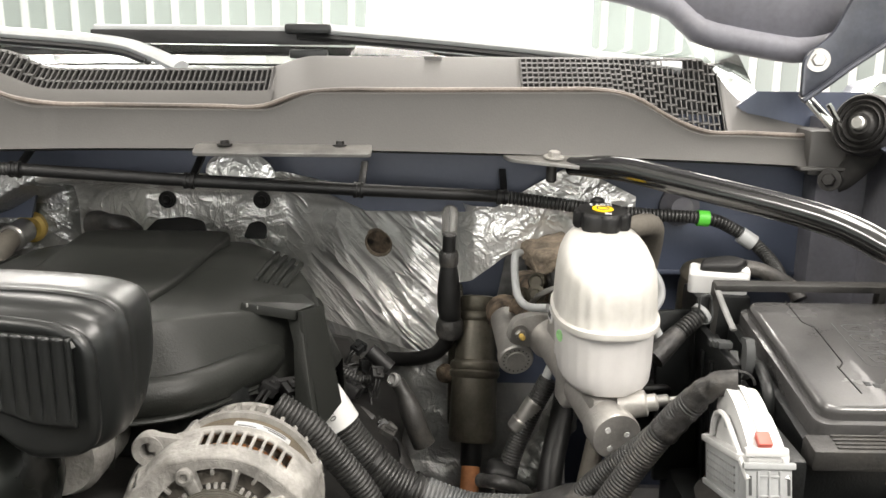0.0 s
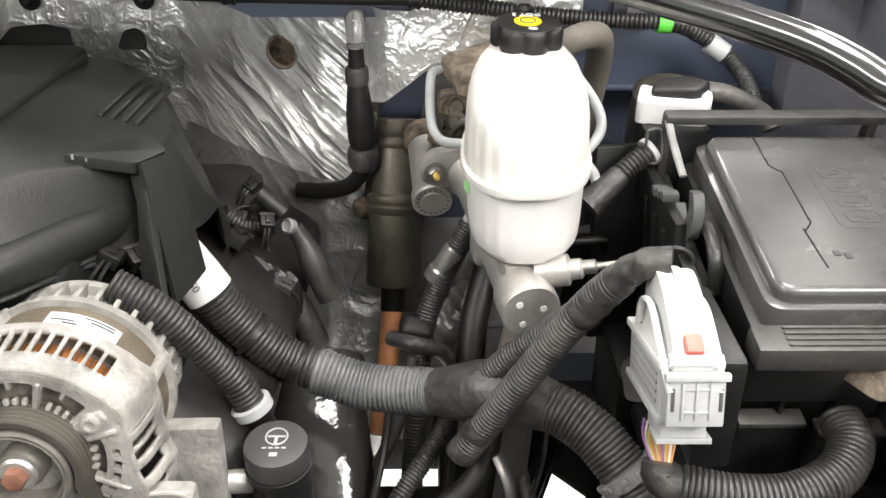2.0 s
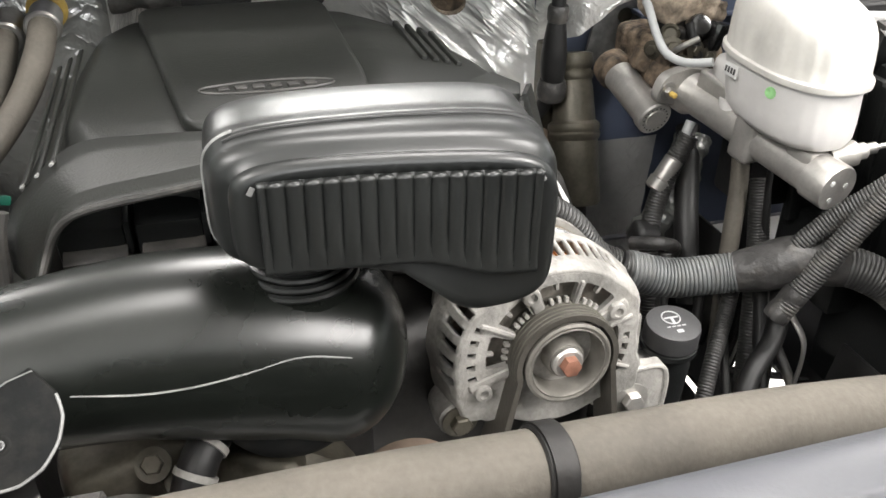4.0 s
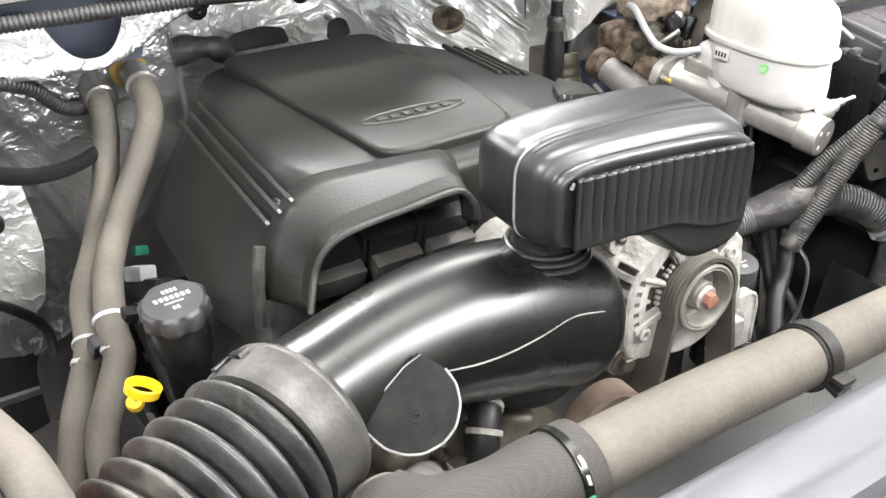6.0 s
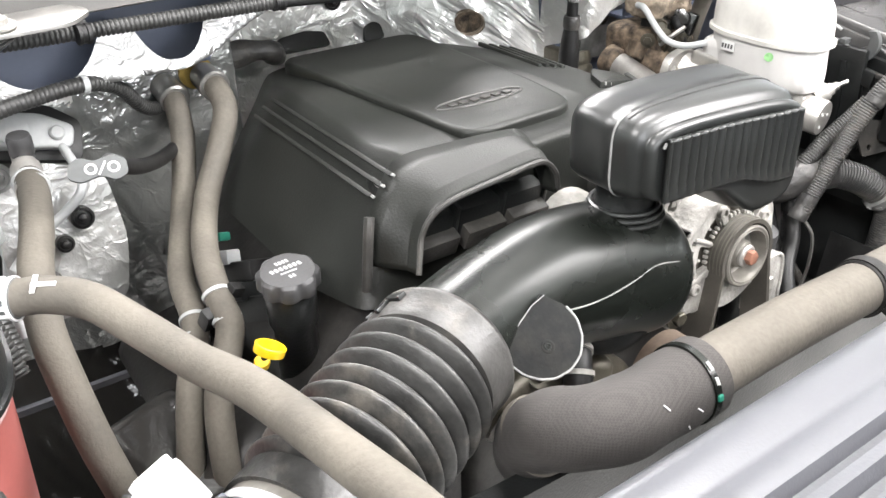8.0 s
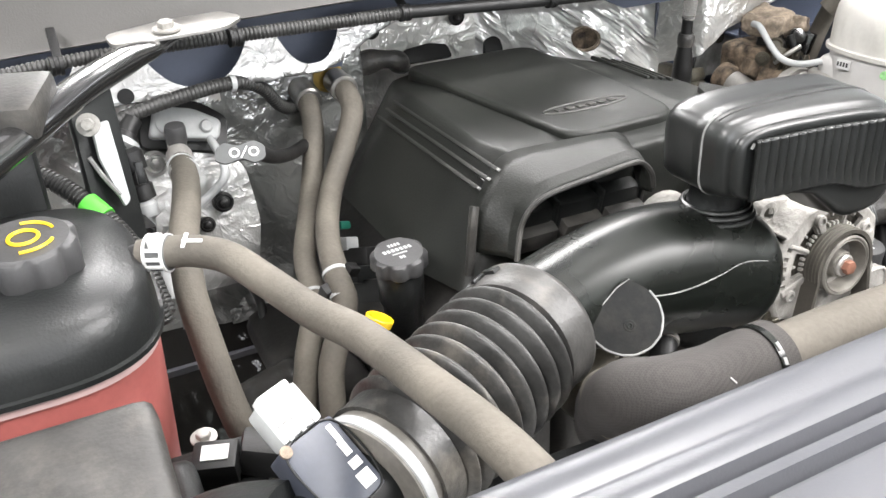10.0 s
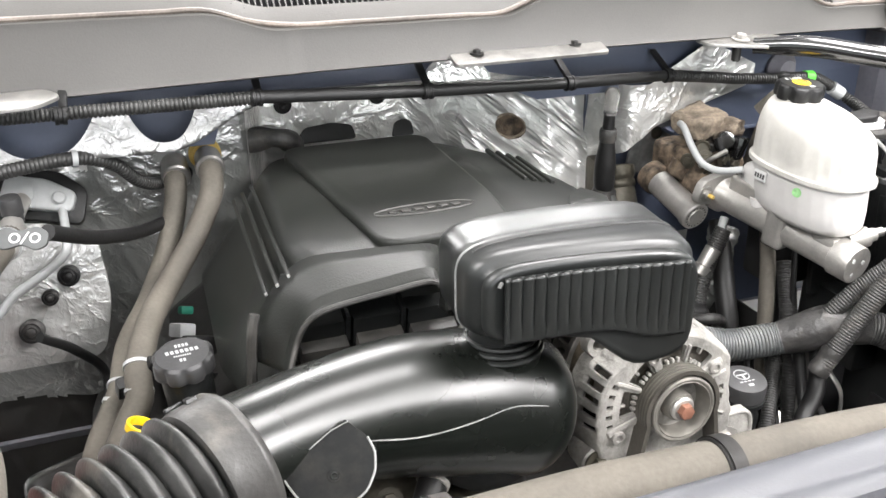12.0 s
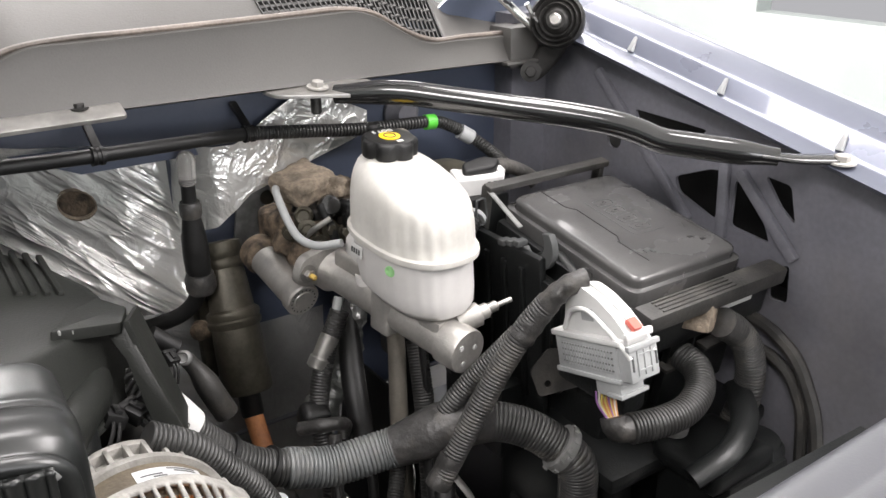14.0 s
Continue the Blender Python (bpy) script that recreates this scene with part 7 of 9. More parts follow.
def small_plug(at, turn, s, mat, wires=2):
    """A wiring plug: stepped body, latch and a short tail of wires."""
    m = pose(*at, *turn)
    pl = part("plug", rbox(s, s * 1.3, s * 0.7, s * 0.12, m), mat, inj)
    part("collar", rbox(s * 1.15, s * 0.35, s * 0.85, s * 0.1, m @ pose(0, s * 0.4, 0)), mat, pl)
    part("latch", rbox(s * 0.35, s * 0.7, s * 0.18, s * 0.06, m @ pose(0, -s * 0.1, s * 0.42)), mat, pl)
    for k in range(wires):
        part("wire", sweep([m @ V(s * (0.3 * k - 0.15), -s * 0.6, 0), m @ V(s * (0.3 * k - 0.2), -s * 1.1, -s * 0.2), m @ V(s * (0.4 * k - 0.3), -s * 1.7, -s * 1.2)], s * 0.10, 6, 0.004), RUBBER, pl)
    return pl


part("boot", sweep([(-0.081, 1.030, 1.100), (-0.064, 1.026, 1.077), (-0.047, 1.020, 1.045), (-0.037, 1.018, 1.015)], lambda u: 0.011 + 0.005 * smooth(0.1, 0.5, u), 14), DUSTY, inj, "dusty grey spark plug boot")
part("boot", sweep([(-0.051, 1.030, 1.153), (-0.040, 1.026, 1.134), (-0.029, 1.020, 1.106), (-0.017, 1.018, 1.076)], lambda u: 0.009 + 0.005 * smooth(0.1, 0.5, u), 14), DUSTY, inj, "dusty grey spark plug boot")
for at, dr in (((-0.083, 1.024, 1.104), (-0.6, -0.6, 0.5)), ((-0.053, 1.024, 1.157), (-0.5, -0.7, 0.5)), ((-0.086, 1.024, 1.052), (0.2, -0.7, 0.6))):
    part("screw_cap", lathe([(0.0085, 0), (0.0085, 0.006), (0.006, 0.008), (0.005, 0.006), (0.002, 0.006)], axes(at, dr), 16), MID_GREY, inj)
part("coil_barrel", sweep([(-0.119, 1.030, 1.126), (-0.091, 1.030, 1.100)], 0.0125, 16), RUBBER, inj)
part("coil_barrel", sweep([(-0.084, 1.030, 1.193), (-0.060, 1.026, 1.171)], 0.010, 16), RUBBER, inj)
part("small_conduit", sweep([(-0.119, 1.030, 1.167), (-0.100, 1.025, 1.157), (-0.081, 1.030, 1.155)], 0.0065, 12, pitch=0.004, ridge=0.0014), CONDUIT, inj)
part("white_connector", rbox(0.012, 0.010, 0.040, 0.002, axes((-0.124, 1.025, 1.102), (0.024, 0, -0.042), (0, 1, 0))), PALE, inj, "white flat connector")
part("blue_end", rbox(0.010, 0.009, 0.008, 0.002, pose(-0.112, 1.023, 1.081, 0, 40, 0)), BLUE, inj, "blue connector end")
for k in range(4):
    part("wire", sweep([(-0.114 + 0.002 * k, 1.022, 1.087), (-0.100, 1.018 + 0.002 * k, 1.087), (-0.087, 1.025, 1.086 - 0.002 * k)], 0.0013, 6, 0.004), (MAGENTA, MAGENTA, WIRE_C[3], WIRE_C[2])[k], inj)
random.seed(11)
for k in range(16):
    at = (random.uniform(-0.125, -0.05), random.uniform(1.0, 1.09), random.uniform(1.08, 1.175))
    small_plug(at, (random.uniform(-50, 30), random.uniform(-40, 40), random.uniform(-80, 80)), random.uniform(0.012, 0.022), (RUBBER, BLACK, RUBBER, DUSTY)[k % 4], k % 3)
for k in range(3):
    small_plug((-0.165 + 0.018 * k, 0.845 + 0.008 * k, 1.222 - 0.006 * k), (20 * k, 30 - 25 * k, 40 * k), 0.018, RUBBER, 2)

# hoses and cables that drop down beside the engine
lines = thing("steering_hose_bundle", (0.07, 0.95, 0.95), "bundle of dark hoses and conduits dropping beside the engine", "hoses")
part("conduit", sweep([(0.132, 1.015, 1.165), (0.108, 1.010, 1.115), (0.085, 0.99, 1.06), (0.075, 0.95, 0.98), (0.07, 0.92, 0.90)], 0.0115, 16, pitch=0.0036, ridge=0.0010), CONDUIT, lines)
part("fitting", lathe([(0.008, 0), (0.012, 0.004), (0.012, 0.03), (0.014, 0.032), (0.014, 0.044), (0.011, 0.046)], axes((0.118, 1.012, 1.14), (-0.5, -0.05, -0.86)), 20), STEEL, lines, "pale metal hose fitting")
part("pipe", sweep([(0.135, 1.02, 1.18), (0.120, 1.012, 1.145)], 0.006, 12), PALE, lines)
part("hose", sweep([(0.165, 1.07, 1.15), (0.150, 1.03, 1.10), (0.135, 0.99, 1.05), (0.13, 0.95, 0.97)], 0.015, 16), RUBBER, lines)
part("wrapped_hose", sweep([(0.172, 1.065, 1.140), (0.153, 1.045, 1.104), (0.134, 1.035, 1.066), (0.112, 1.03, 1.040), (0.095, 1.03, 1.015)], lambda u: 0.0215 + 0.0022 * math.sin(23 * u) + 0.0012 * math.sin(61 * u), 20, 0.003, flat=0.8), FILM, lines, "hose in crinkled grey foil wrap")
part("hose", sweep([(0.195, 1.0, 1.16), (0.185, 0.975, 1.11), (0.165, 0.94, 1.03), (0.16, 0.92, 0.92)], 0.011, 14), HOSE, lines)
part("conduit", sweep([(0.21, 0.97, 1.12), (0.195, 0.93, 1.05), (0.17, 0.88, 0.98), (0.15, 0.84, 0.90)], 0.0125, 16, pitch=0.0036, ridge=0.0010), CONDUIT, lines)
part("conduit", sweep([(0.125, 0.87, 1.085), (0.10, 0.84, 1.035), (0.065, 0.80, 1.0), (0.035, 0.76, 0.95), (0.02, 0.72, 0.88)], 0.0085, 16, pitch=0.0034, ridge=0.0010), CONDUIT, lines)
part("conduit", sweep([(0.15, 0.83, 1.09), (0.135, 0.80, 1.03), (0.09, 0.77, 0.995), (0.05, 0.72, 0.93), (0.03, 0.68, 0.86)], 0.0110, 18), RUBBER, lines, "smooth black hose")
part("pipe", sweep([(0.24, 0.97, 1.17), (0.215, 0.955, 1.168), (0.20, 0.945, 1.15), (0.20, 0.93, 1.06)], 0.004, 10), RUBBER, lines)
for k, (x0, y0, x1, y1, r) in enumerate(((0.10, 0.90, 0.06, 0.84, 0.006), (0.115, 0.88, 0.10, 0.80, 0.005), (0.075, 0.93, 0.02, 0.86, 0.007), (0.15, 0.86, 0.13, 0.78, 0.008), (0.055, 0.90, 0.03, 0.80, 0.004), (0.17, 0.90, 0.19, 0.80, 0.006))):
    part("cable", sweep([(x0, y0, 1.06), (x0 * 0.7 + x1 * 0.3, y0 - 0.03, 1.0), (x1, y1, 0.92), (x1 + 0.01, y1 - 0.02, 0.82)], r, 10, 0.01), (RUBBER, CONDUIT, TAPE)[k % 3], lines)
for k, (dx, r) in enumerate(((0.0, 0.009), (0.018, 0.007), (-0.016, 0.006))):
    part("wrapped_wire", sweep([(0.200 + dx, 0.955, 1.00), (0.212 + dx, 0.952, 0.95), (0.206 + dx * 0.8, 0.952, 0.90), (0.198 + dx * 0.5, 0.952, 0.84)], r, 10, 0.006), TUBE, lines, "shiny wrapped wire")
part("strap_edge", sweep([(0.214, 0.943, 0.955), (0.212, 0.942, 0.91), (0.203, 0.942, 0.86)], 0.0022, 8, 0.006), STEEL, lines)
part("foil_loop", sweep([(0.150, 0.80, 1.05), (0.162, 0.785, 1.02), (0.158, 0.78, 0.97), (0.145, 0.78, 0.93)], 0.006, 8, flat=0.4), STEEL, lines, "shiny wrapped strap")
part("bundle_tape", rbox(0.035, 0.03, 0.03, 0.010, pose(0.075, 0.985, 1.055, 20, 10, 0), seg=3), RUBBER, lines)
part("bundle_loop", sweep([(0.05, 0.97, 1.055), (0.075, 0.945, 1.065), (0.10, 0.955, 1.05), (0.11, 0.98, 1.02)], 0.008, 12), TAPE, lines)
part("guard_plate", rbox(0.035, 0.004, 0.16, 0.002, pose(0.165, 0.845, 0.98, -12, 8, 10)), STEEL, lines, "bright narrow steel plate")
part("steering_gear", rbox(0.13, 0.16, 0.13, 0.03, pose(0.13, 0.80, 0.82), seg=3), DARK_STEEL, lines)
part("steering_gear_cap", lathe([(0.045, 0), (0.045, 0.02), (0.02, 0.03)], axes((0.12, 0.80, 0.885), UP), 24), DARK_STEEL, lines)

# ---- control module with its white connector ----
pcm = thing("engine_control_module", (0.27, 0.73, 1.15), "pale grey engine computer connector with a red lock tab", "control module")
PX = 0.2575
CB = axes((PX, 0.706, 1.214), (0, 0.28, 1), (1, 0, 0))
prof = [(0.746, 1.222), (0.747, 1.252), (0.740, 1.270), (0.728, 1.275), (0.706, 1.271), (0.684, 1.262), (0.668, 1.252), (0.662, 1.246), (0.662, 1.238), (0.70, 1.232)]
hood_ = part("connector_hood", prism(rounded(prof, 0.006, 3), 0.026, axes((PX - 0.013, 0, 0), (1, 0, 0), (0, 1, 0)), 0.004), BRIGHT, pcm, "white connector hood")
part("hood_ridge", prism(rounded([(y * 0.97 + 0.021, z + 0.0025) for y, z in prof], 0.006, 3), 0.006, axes((PX - 0.003, 0, 0), (1, 0, 0), (0, 1, 0)), 0.002), BRIGHT, hood_)
part("hood_window", rbox(0.001, 0.016, 0.012, 0.0004, axes((PX - 0.0132, 0.716, 1.250), (0, 0.28, 1), (1, 0, 0))), PALE, hood_)
base = part("connector_base", rbox(0.036, 0.086, 0.036, 0.003, CB @ pose(0, 0.004, -0.004)), PALE, pcm, "grey connector base")
part("base_flange", rbox(0.042, 0.094, 0.006, 0.002, CB @ pose(0, 0.002, 0.016)), BRIGHT, base)
part("base_foot", rbox(0.040, 0.090, 0.005, 0.0015, CB @ pose(0, 0.004, -0.022)), PALE, base)
for k in range(17):
    part("base_rib", rbox(0.0012, 0.0022, 0.022, 0.0005, CB @ pose(-0.0184, -0.030 + 0.0040 * k, -0.004)), PALE, base)
# grooves drawn as darker bars, their shade in the colour
for k in range(4):
    part("groove_shade", rbox(0.0010, 0.070, 0.0016, 0, CB @ pose(-0.0184, 0.002, -0.012 + 0.006 * k)), MID_GREY, base)
fb_ = part("front_block", rbox(0.036, 0.016, 0.034, 0.002, CB @ pose(0.001, -0.046, -0.004)), PALE, pcm)
# dark bars paint the shade of two narrow slots
for x in (-0.0145, 0.0150):
    part("slot_shade", rbox(0.0022, 0.001, 0.015, 0.0003, CB @ pose(0.001 + x, -0.0541, -0.003)), TAGGREY, fb_)
for x in (-0.0085, 0.0, 0.0085):
    part("grid_bar", rbox(0.0016, 0.0022, 0.024, 0.0005, CB @ pose(0.001 + x, -0.0545, -0.004)), PALE, fb_)
for z in (-0.011, 0.004):
    part("grid_bar", rbox(0.019, 0.0018, 0.0016, 0.0005, CB @ pose(0.001, -0.0543, z)), PALE, fb_)
part("block_bar", rbox(0.040, 0.005, 0.005, 0.001, CB @ pose(0.001, -0.054, 0.012)), PALE, fb_)
part("lower_lip", rbox(0.030, 0.034, 0.018, 0.002, CB @ pose(0, -0.018, -0.032)), PALE, pcm)
part("lip_flange", rbox(0.036, 0.020, 0.004, 0.001, CB @ pose(0, -0.028, -0.038)), PALE, pcm)
for s in (-1, 1):
    part("lever", sweep([(PX + 0.0165 * s, 0.742, 1.226), (PX + 0.0175 * s, 0.734, 1.248), (PX + 0.0175 * s, 0.712, 1.257), (PX + 0.0175 * s, 0.684, 1.248), (PX + 0.0170 * s, 0.664, 1.238), (PX + 0.0150 * s, 0.655, 1.230)], 0.0024, 8, 0.003), BRIGHT, pcm)
part("lever_bar", rbox(0.034, 0.006, 0.007, 0.002, CB @ pose(0, -0.051, 0.022)), BRIGHT, pcm)
part("lock_tab", rbox(0.011, 0.013, 0.006, 0.0015, axes((PX - 0.001, 0.668, 1.2565), (0, -0.45, 0.9), (1, 0, 0))), REDTAB, pcm, "red lock tab")
part("strap_ring", sweep([(PX + 0.016 * math.cos(a), 0.742, 1.272 + 0.012 * math.sin(a)) for a in [math.pi * k / 10 for k in range(11)]], 0.0014, 6, 0.003), RUBBER, pcm)
for k in range(14):
    part("wire", sweep([(PX - 0.017 + 0.0020 * k, 0.694 - 0.0025 * (k % 3), 1.178), (PX - 0.017 + 0.0017 * k, 0.690 - 0.001 * (k % 4), 1.165), (0.248 + 0.0008 * k, 0.680, 1.148)], 0.0011, 6, 0.004), WIRE_C[(3, 2, 1, 0, 2, 1, 0)[k % 7]], pcm)
part("module_case", rbox(0.03, 0.10, 0.09, 0.006, pose(0.287, 0.735, 1.185)), BLACK, pcm)
part("bracket", plate(rounded([(0.0, 0.0), (0.05, 0.0), (0.055, 0.04), (0.02, 0.05), (-0.005, 0.03)], 0.006), [circle(0.012, 0.012, 0.004, 12)], 0.003, axes((0.252, 0.79, 1.118), (-0.3, -0.9, 0.3), (1, 0, 0))), DUSTY, pcm, "dark bracket with a hole")
part("drop_bracket", rbox(0.02, 0.006, 0.10, 0.003, pose(0.285, 0.80, 1.17)), BLACK, pcm)

eloom = thing("module_wiring_loom", (0.33, 0.68, 1.12), "glossy black corrugated loom curving below the module", "wiring loom")
part("taped_start", sweep([(0.252, 0.680, 1.152), (0.252, 0.674, 1.142), (0.268, 0.668, 1.140)], 0.013, 16, 0.004), TAPE, eloom)
part("conduit", sweep([(0.264, 0.669, 1.140), (0.296, 0.661, 1.139), (0.335, 0.660, 1.140), (0.368, 0.672, 1.146), (0.385, 0.692, 1.155), (0.385, 0.715, 1.162)], 0.0150, 20, pitch=0.0040, ridge=0.0015), CONDUIT, eloom)
eloom2 = thing("battery_cable_conduit", (0.44, 0.69, 1.12), "black corrugated conduit with a dusty square elbow", "wiring loom")
EL = [(0.418, 0.692, 1.200), (0.440, 0.690, 1.184), (0.462, 0.689, 1.160), (0.474, 0.688, 1.128), (0.474, 0.688, 1.098), (0.466, 0.690, 1.072), (0.455, 0.695, 1.040), (0.445, 0.71, 0.99)]
part("conduit", sweep(EL, 0.0160, 20, pitch=0.0046, ridge=0.0016), CONDUIT_DUSTY, eloom2)
part("tape_wrap", sweep(EL[:2], 0.0168, 20, 0.004), TAPE, eloom2)
part("tape_wrap", sweep([(0.4735, 0.688, 1.092), (0.466, 0.690, 1.072)], 0.0172, 20, 0.004), TAPE, eloom2)
part("elbow", rbox(0.034, 0.036, 0.034, 0.006, pose(0.402, 0.712, 1.206, 0, 20, 25)), DUSTRUST, eloom2, "dusty tan elbow")
part("elbow_tab", rbox(0.010, 0.012, 0.008, 0.002, pose(0.413, 0.712, 1.226, 0, 20, 25)), ORANGE, eloom2)

# ---- fuse box ----
fuse = thing("fuse_box", (0.415, 0.84, 1.05), "black under-hood fuse box with a hinged lid", "fuse box")
tl = math.atan2(1.288 - 1.254, 0.210)
FM = axes((0.4135, 0.8405, 1.270), (0, -math.sin(tl), math.cos(tl)), (1, 0, 0))
part("base", rbox(0.19, 0.225, 0.19, 0.008, FM @ pose(0, 0, -0.125)), BLACK, fuse)
bm = prism(rounded([(-0.087, -0.111), (0.087, -0.111), (0.087, 0.113), (-0.087, 0.113)], 0.016), 0.030, FM @ pose(0, 0, -0.042), 0.004)
lid = part("lid", bm, LID, fuse, "dark grey lid with moulded lines")
bm = prism(rounded([(-0.081, -0.105), (0.081, -0.105), (0.081, 0.105), (-0.081, 0.105)], 0.016), 0.013, FM @ pose(0, 0, -0.0128), 0.006, seg=3)
part("lid_top", bm, LID, lid)
LG = [(-0.039, 0.104), (-0.039, 0.055), (-0.031, 0.043), (-0.032, -0.0256), (-0.040, -0.037), (-0.038, -0.085)]
# black line on the lid paints the shade of its moulded crease
part("crease_shade", sweep([FM @ V(x, y, 0.0002) for a, b in zip(LG, LG[1:]) for x, y in (a, (a[0] * 0.1 + b[0] * 0.9, a[1] * 0.1 + b[1] * 0.9))], 0.0008, 6, 0.002), RUBBER, lid)
part("symbol_frame", sweep([FM @ V(x, y, 0.0002) for x, y in ((-0.010, 0.054), (-0.0105, 0.020), (-0.011, -0.020), (-0.009, -0.031), (0.002, -0.033), (0.034, -0.033))], 0.0005, 6, 0.003), TAGGREY, lid)
for k in range(4):
    cx_, cy_ = 0.010, 0.043 - 0.0205 * k
    part("lid_symbol", sweep([FM @ V(cx_ + x, cy_ + y, 0.0003) for x, y in ((-0.011, -0.0065), (0.011, -0.0065), (0.011, 0.0065), (-0.011, 0.0065), (-0.011, -0.0065))], 0.0006, 6, 0.003), TAGGREY, lid)
    part("symbol_bar", rbox(0.010, 0.004, 0.0012, 0.0004, FM @ pose(cx_, cy_, 0.0002, 0, 0, 25 - 16 * k)), LID, lid)
for k in range(2):
    part("lid_mark", rbox(0.005, 0.006, 0.001, 0.0003, FM @ pose(-0.026 + 0.007 * k, -0.064 - 0.003 * k, 0.0003)), TAGGREY, lid)
    part("lid_mark", rbox(0.006, 0.004, 0.001, 0.0003, FM @ pose(0.045 + 0.010 * k, -0.063 - 0.010 * k, 0.0004)), RUBBER, lid)
rail = part("rear_rail", rbox(0.190, 0.015, 0.008, 0.002, FM @ pose(-0.021, 0.110, 0.015)), DUSTY, fuse, "grey rail along the lid")
for x in (-0.112, 0.066):
    part("rail_post", rbox(0.008, 0.014, 0.06, 0.002, FM @ pose(x, 0.113, -0.014)), DUSTY, rail)
part("rail_leg", sweep([FM @ V(-0.113, 0.108, 0.013), FM @ V(-0.1135, 0.088, 0.008), FM @ V(-0.112, 0.066, 0.0), FM @ V(-0.1105, 0.048, -0.006)], 0.0035, 8, flat=0.5), MID_GREY, fuse, "pale grey rail leg")
bar = part("front_bar", rbox(0.215, 0.026, 0.020, 0.004, FM @ pose(0.002, -0.140, -0.020)), DUSTY, fuse, "ridged grey front bar")
for k in range(4):
    part("bar_ridge", rbox(0.11, 0.0022, 0.002, 0.0006, FM @ pose(-0.03, -0.148 + 0.0055 * k, -0.0095)), DUSTY, bar)
part("bar_skirt", rbox(0.21, 0.006, 0.05, 0.002, FM @ pose(0.002, -0.135, -0.05)), BLACK, fuse)
part("latch_arm", sweep([FM @ V(-0.101, 0.02, -0.03), FM @ V(-0.104, -0.01, -0.012), FM @ V(-0.103, -0.04, -0.022), FM @ V(-0.102, -0.05, -0.05)], 0.006, 10, flat=0.5), BLACK, fuse)
cres = [(0.028 * math.cos(radians(a)), 0.028 * math.sin(radians(a))) for a in range(-75, 126, 10)] + [(0.018 * math.cos(radians(a)) - 0.006, 0.020 * math.sin(radians(a))) for a in range(120, -76, -15)]
part("latch_wheel", prism(cres, 0.009, axes((0.2955, 0.853, 1.262), (1, 0, 0), (0, -0.85, -0.5)), 0.002), TAGGREY, fuse, "worn grey crescent latch")
part("side_bracket", rbox(0.012, 0.17, 0.13, 0.004, FM @ pose(-0.108, 0.03, -0.11)), BLACK, fuse)
for k in range(5):
    part("side_rib", rbox(0.006, 0.005, 0.10, 0.0015, FM @ pose(-0.116, -0.04 + 0.035 * k, -0.11)), BLACK, fuse)
for k in range(4):
    part("front_rib", rbox(0.004, 0.008, 0.06, 0.0015, FM @ pose(-0.06 + 0.04 * k, -0.118, -0.10)), BLACK, fuse)
for k in range(3):
    part("front_pocket", rbox(0.044, 0.012, 0.052, 0.003, FM @ pose(-0.068 + 0.062 * k, -0.122, -0.135 - 0.01 * (k % 2))), BLACK, fuse)
    part("pocket_lip", rbox(0.050, 0.016, 0.005, 0.0015, FM @ pose(-0.068 + 0.062 * k, -0.124, -0.108 - 0.01 * (k % 2))), DUSTY, fuse)
for k in range(3):
    part("side_clip", rbox(0.010, 0.018, 0.024, 0.002, FM @ pose(-0.118, -0.02 + 0.05 * k, -0.052 - 0.012 * k)), BLACK, fuse)
part("side_rail", rbox(0.008, 0.20, 0.007, 0.002, FM @ pose(-0.116, 0.02, -0.044)), DUSTY, fuse)
part("clip_white", rbox(0.05, 0.003, 0.006, 0.001, FM @ pose(0.05, -0.139, -0.045)), BRIGHT, fuse, "thin white sticker")
part("tray", rbox(0.26, 0.24, 0.02, 0.006, pose(0.41, 0.82, 1.04)), BLACK, fuse)
for x in (0.32, 0.50):
    part("tray_leg", rbox(0.03, 0.20, 0.36, 0.006, pose(x, 0.82, 0.86)), BLACK, fuse)

plug = thing("bulkhead_connector", (0.335, 1.0, 1.27), "white bulkhead connector with a black lever", "connector")
pm_ = pose(0.315, 0.990, 1.301, 10, 0, -10)
part("shell", prism(rounded([(-0.034, -0.016), (0.030, -0.018), (0.034, 0.010), (0.010, 0.018), (-0.012, 0.010), (-0.030, 0.018)], 0.007), 0.024, pm_ @ pose(0, 0, -0.014), 0.004, seg=3), BRIGHT, plug)
part("lever", prism(rounded([(-0.024, -0.012), (0.018, -0.014), (0.030, 0.0), (0.012, 0.012), (-0.018, 0.008)], 0.007), 0.012, pm_ @ pose(0.002, 0.004, 0.008, 6, -6, 0), 0.004, seg=3), RUBBER, plug, "black lever")
part("lever_end", rbox(0.010, 0.022, 0.018, 0.003, pm_ @ pose(0.028, 0.0, 0.004)), BRIGHT, plug)
# slots in the shell are dark bars that stand for their shade
for k in range(3):
    part("shell_slot_shade", rbox(0.004, 0.002, 0.010, 0.0006, pm_ @ pose(0.008 + 0.008 * k, -0.0178, -0.002)), INK, plug)
part("dome", lathe([(0.036, -0.26), (0.038, -0.01), (0.036, 0.0), (0.038, 0.003), (0.036, 0.008), (0.028, 0.013), (0.015, 0.016), (0.002, 0.017)], axes((0.334, 1.075, 1.278), (0, -0.2, 1)), 24), OLIVE, plug)
part("base", rbox(0.062, 0.06, 0.16, 0.006, pose(0.316, 0.995, 1.205)), BLACK, plug)
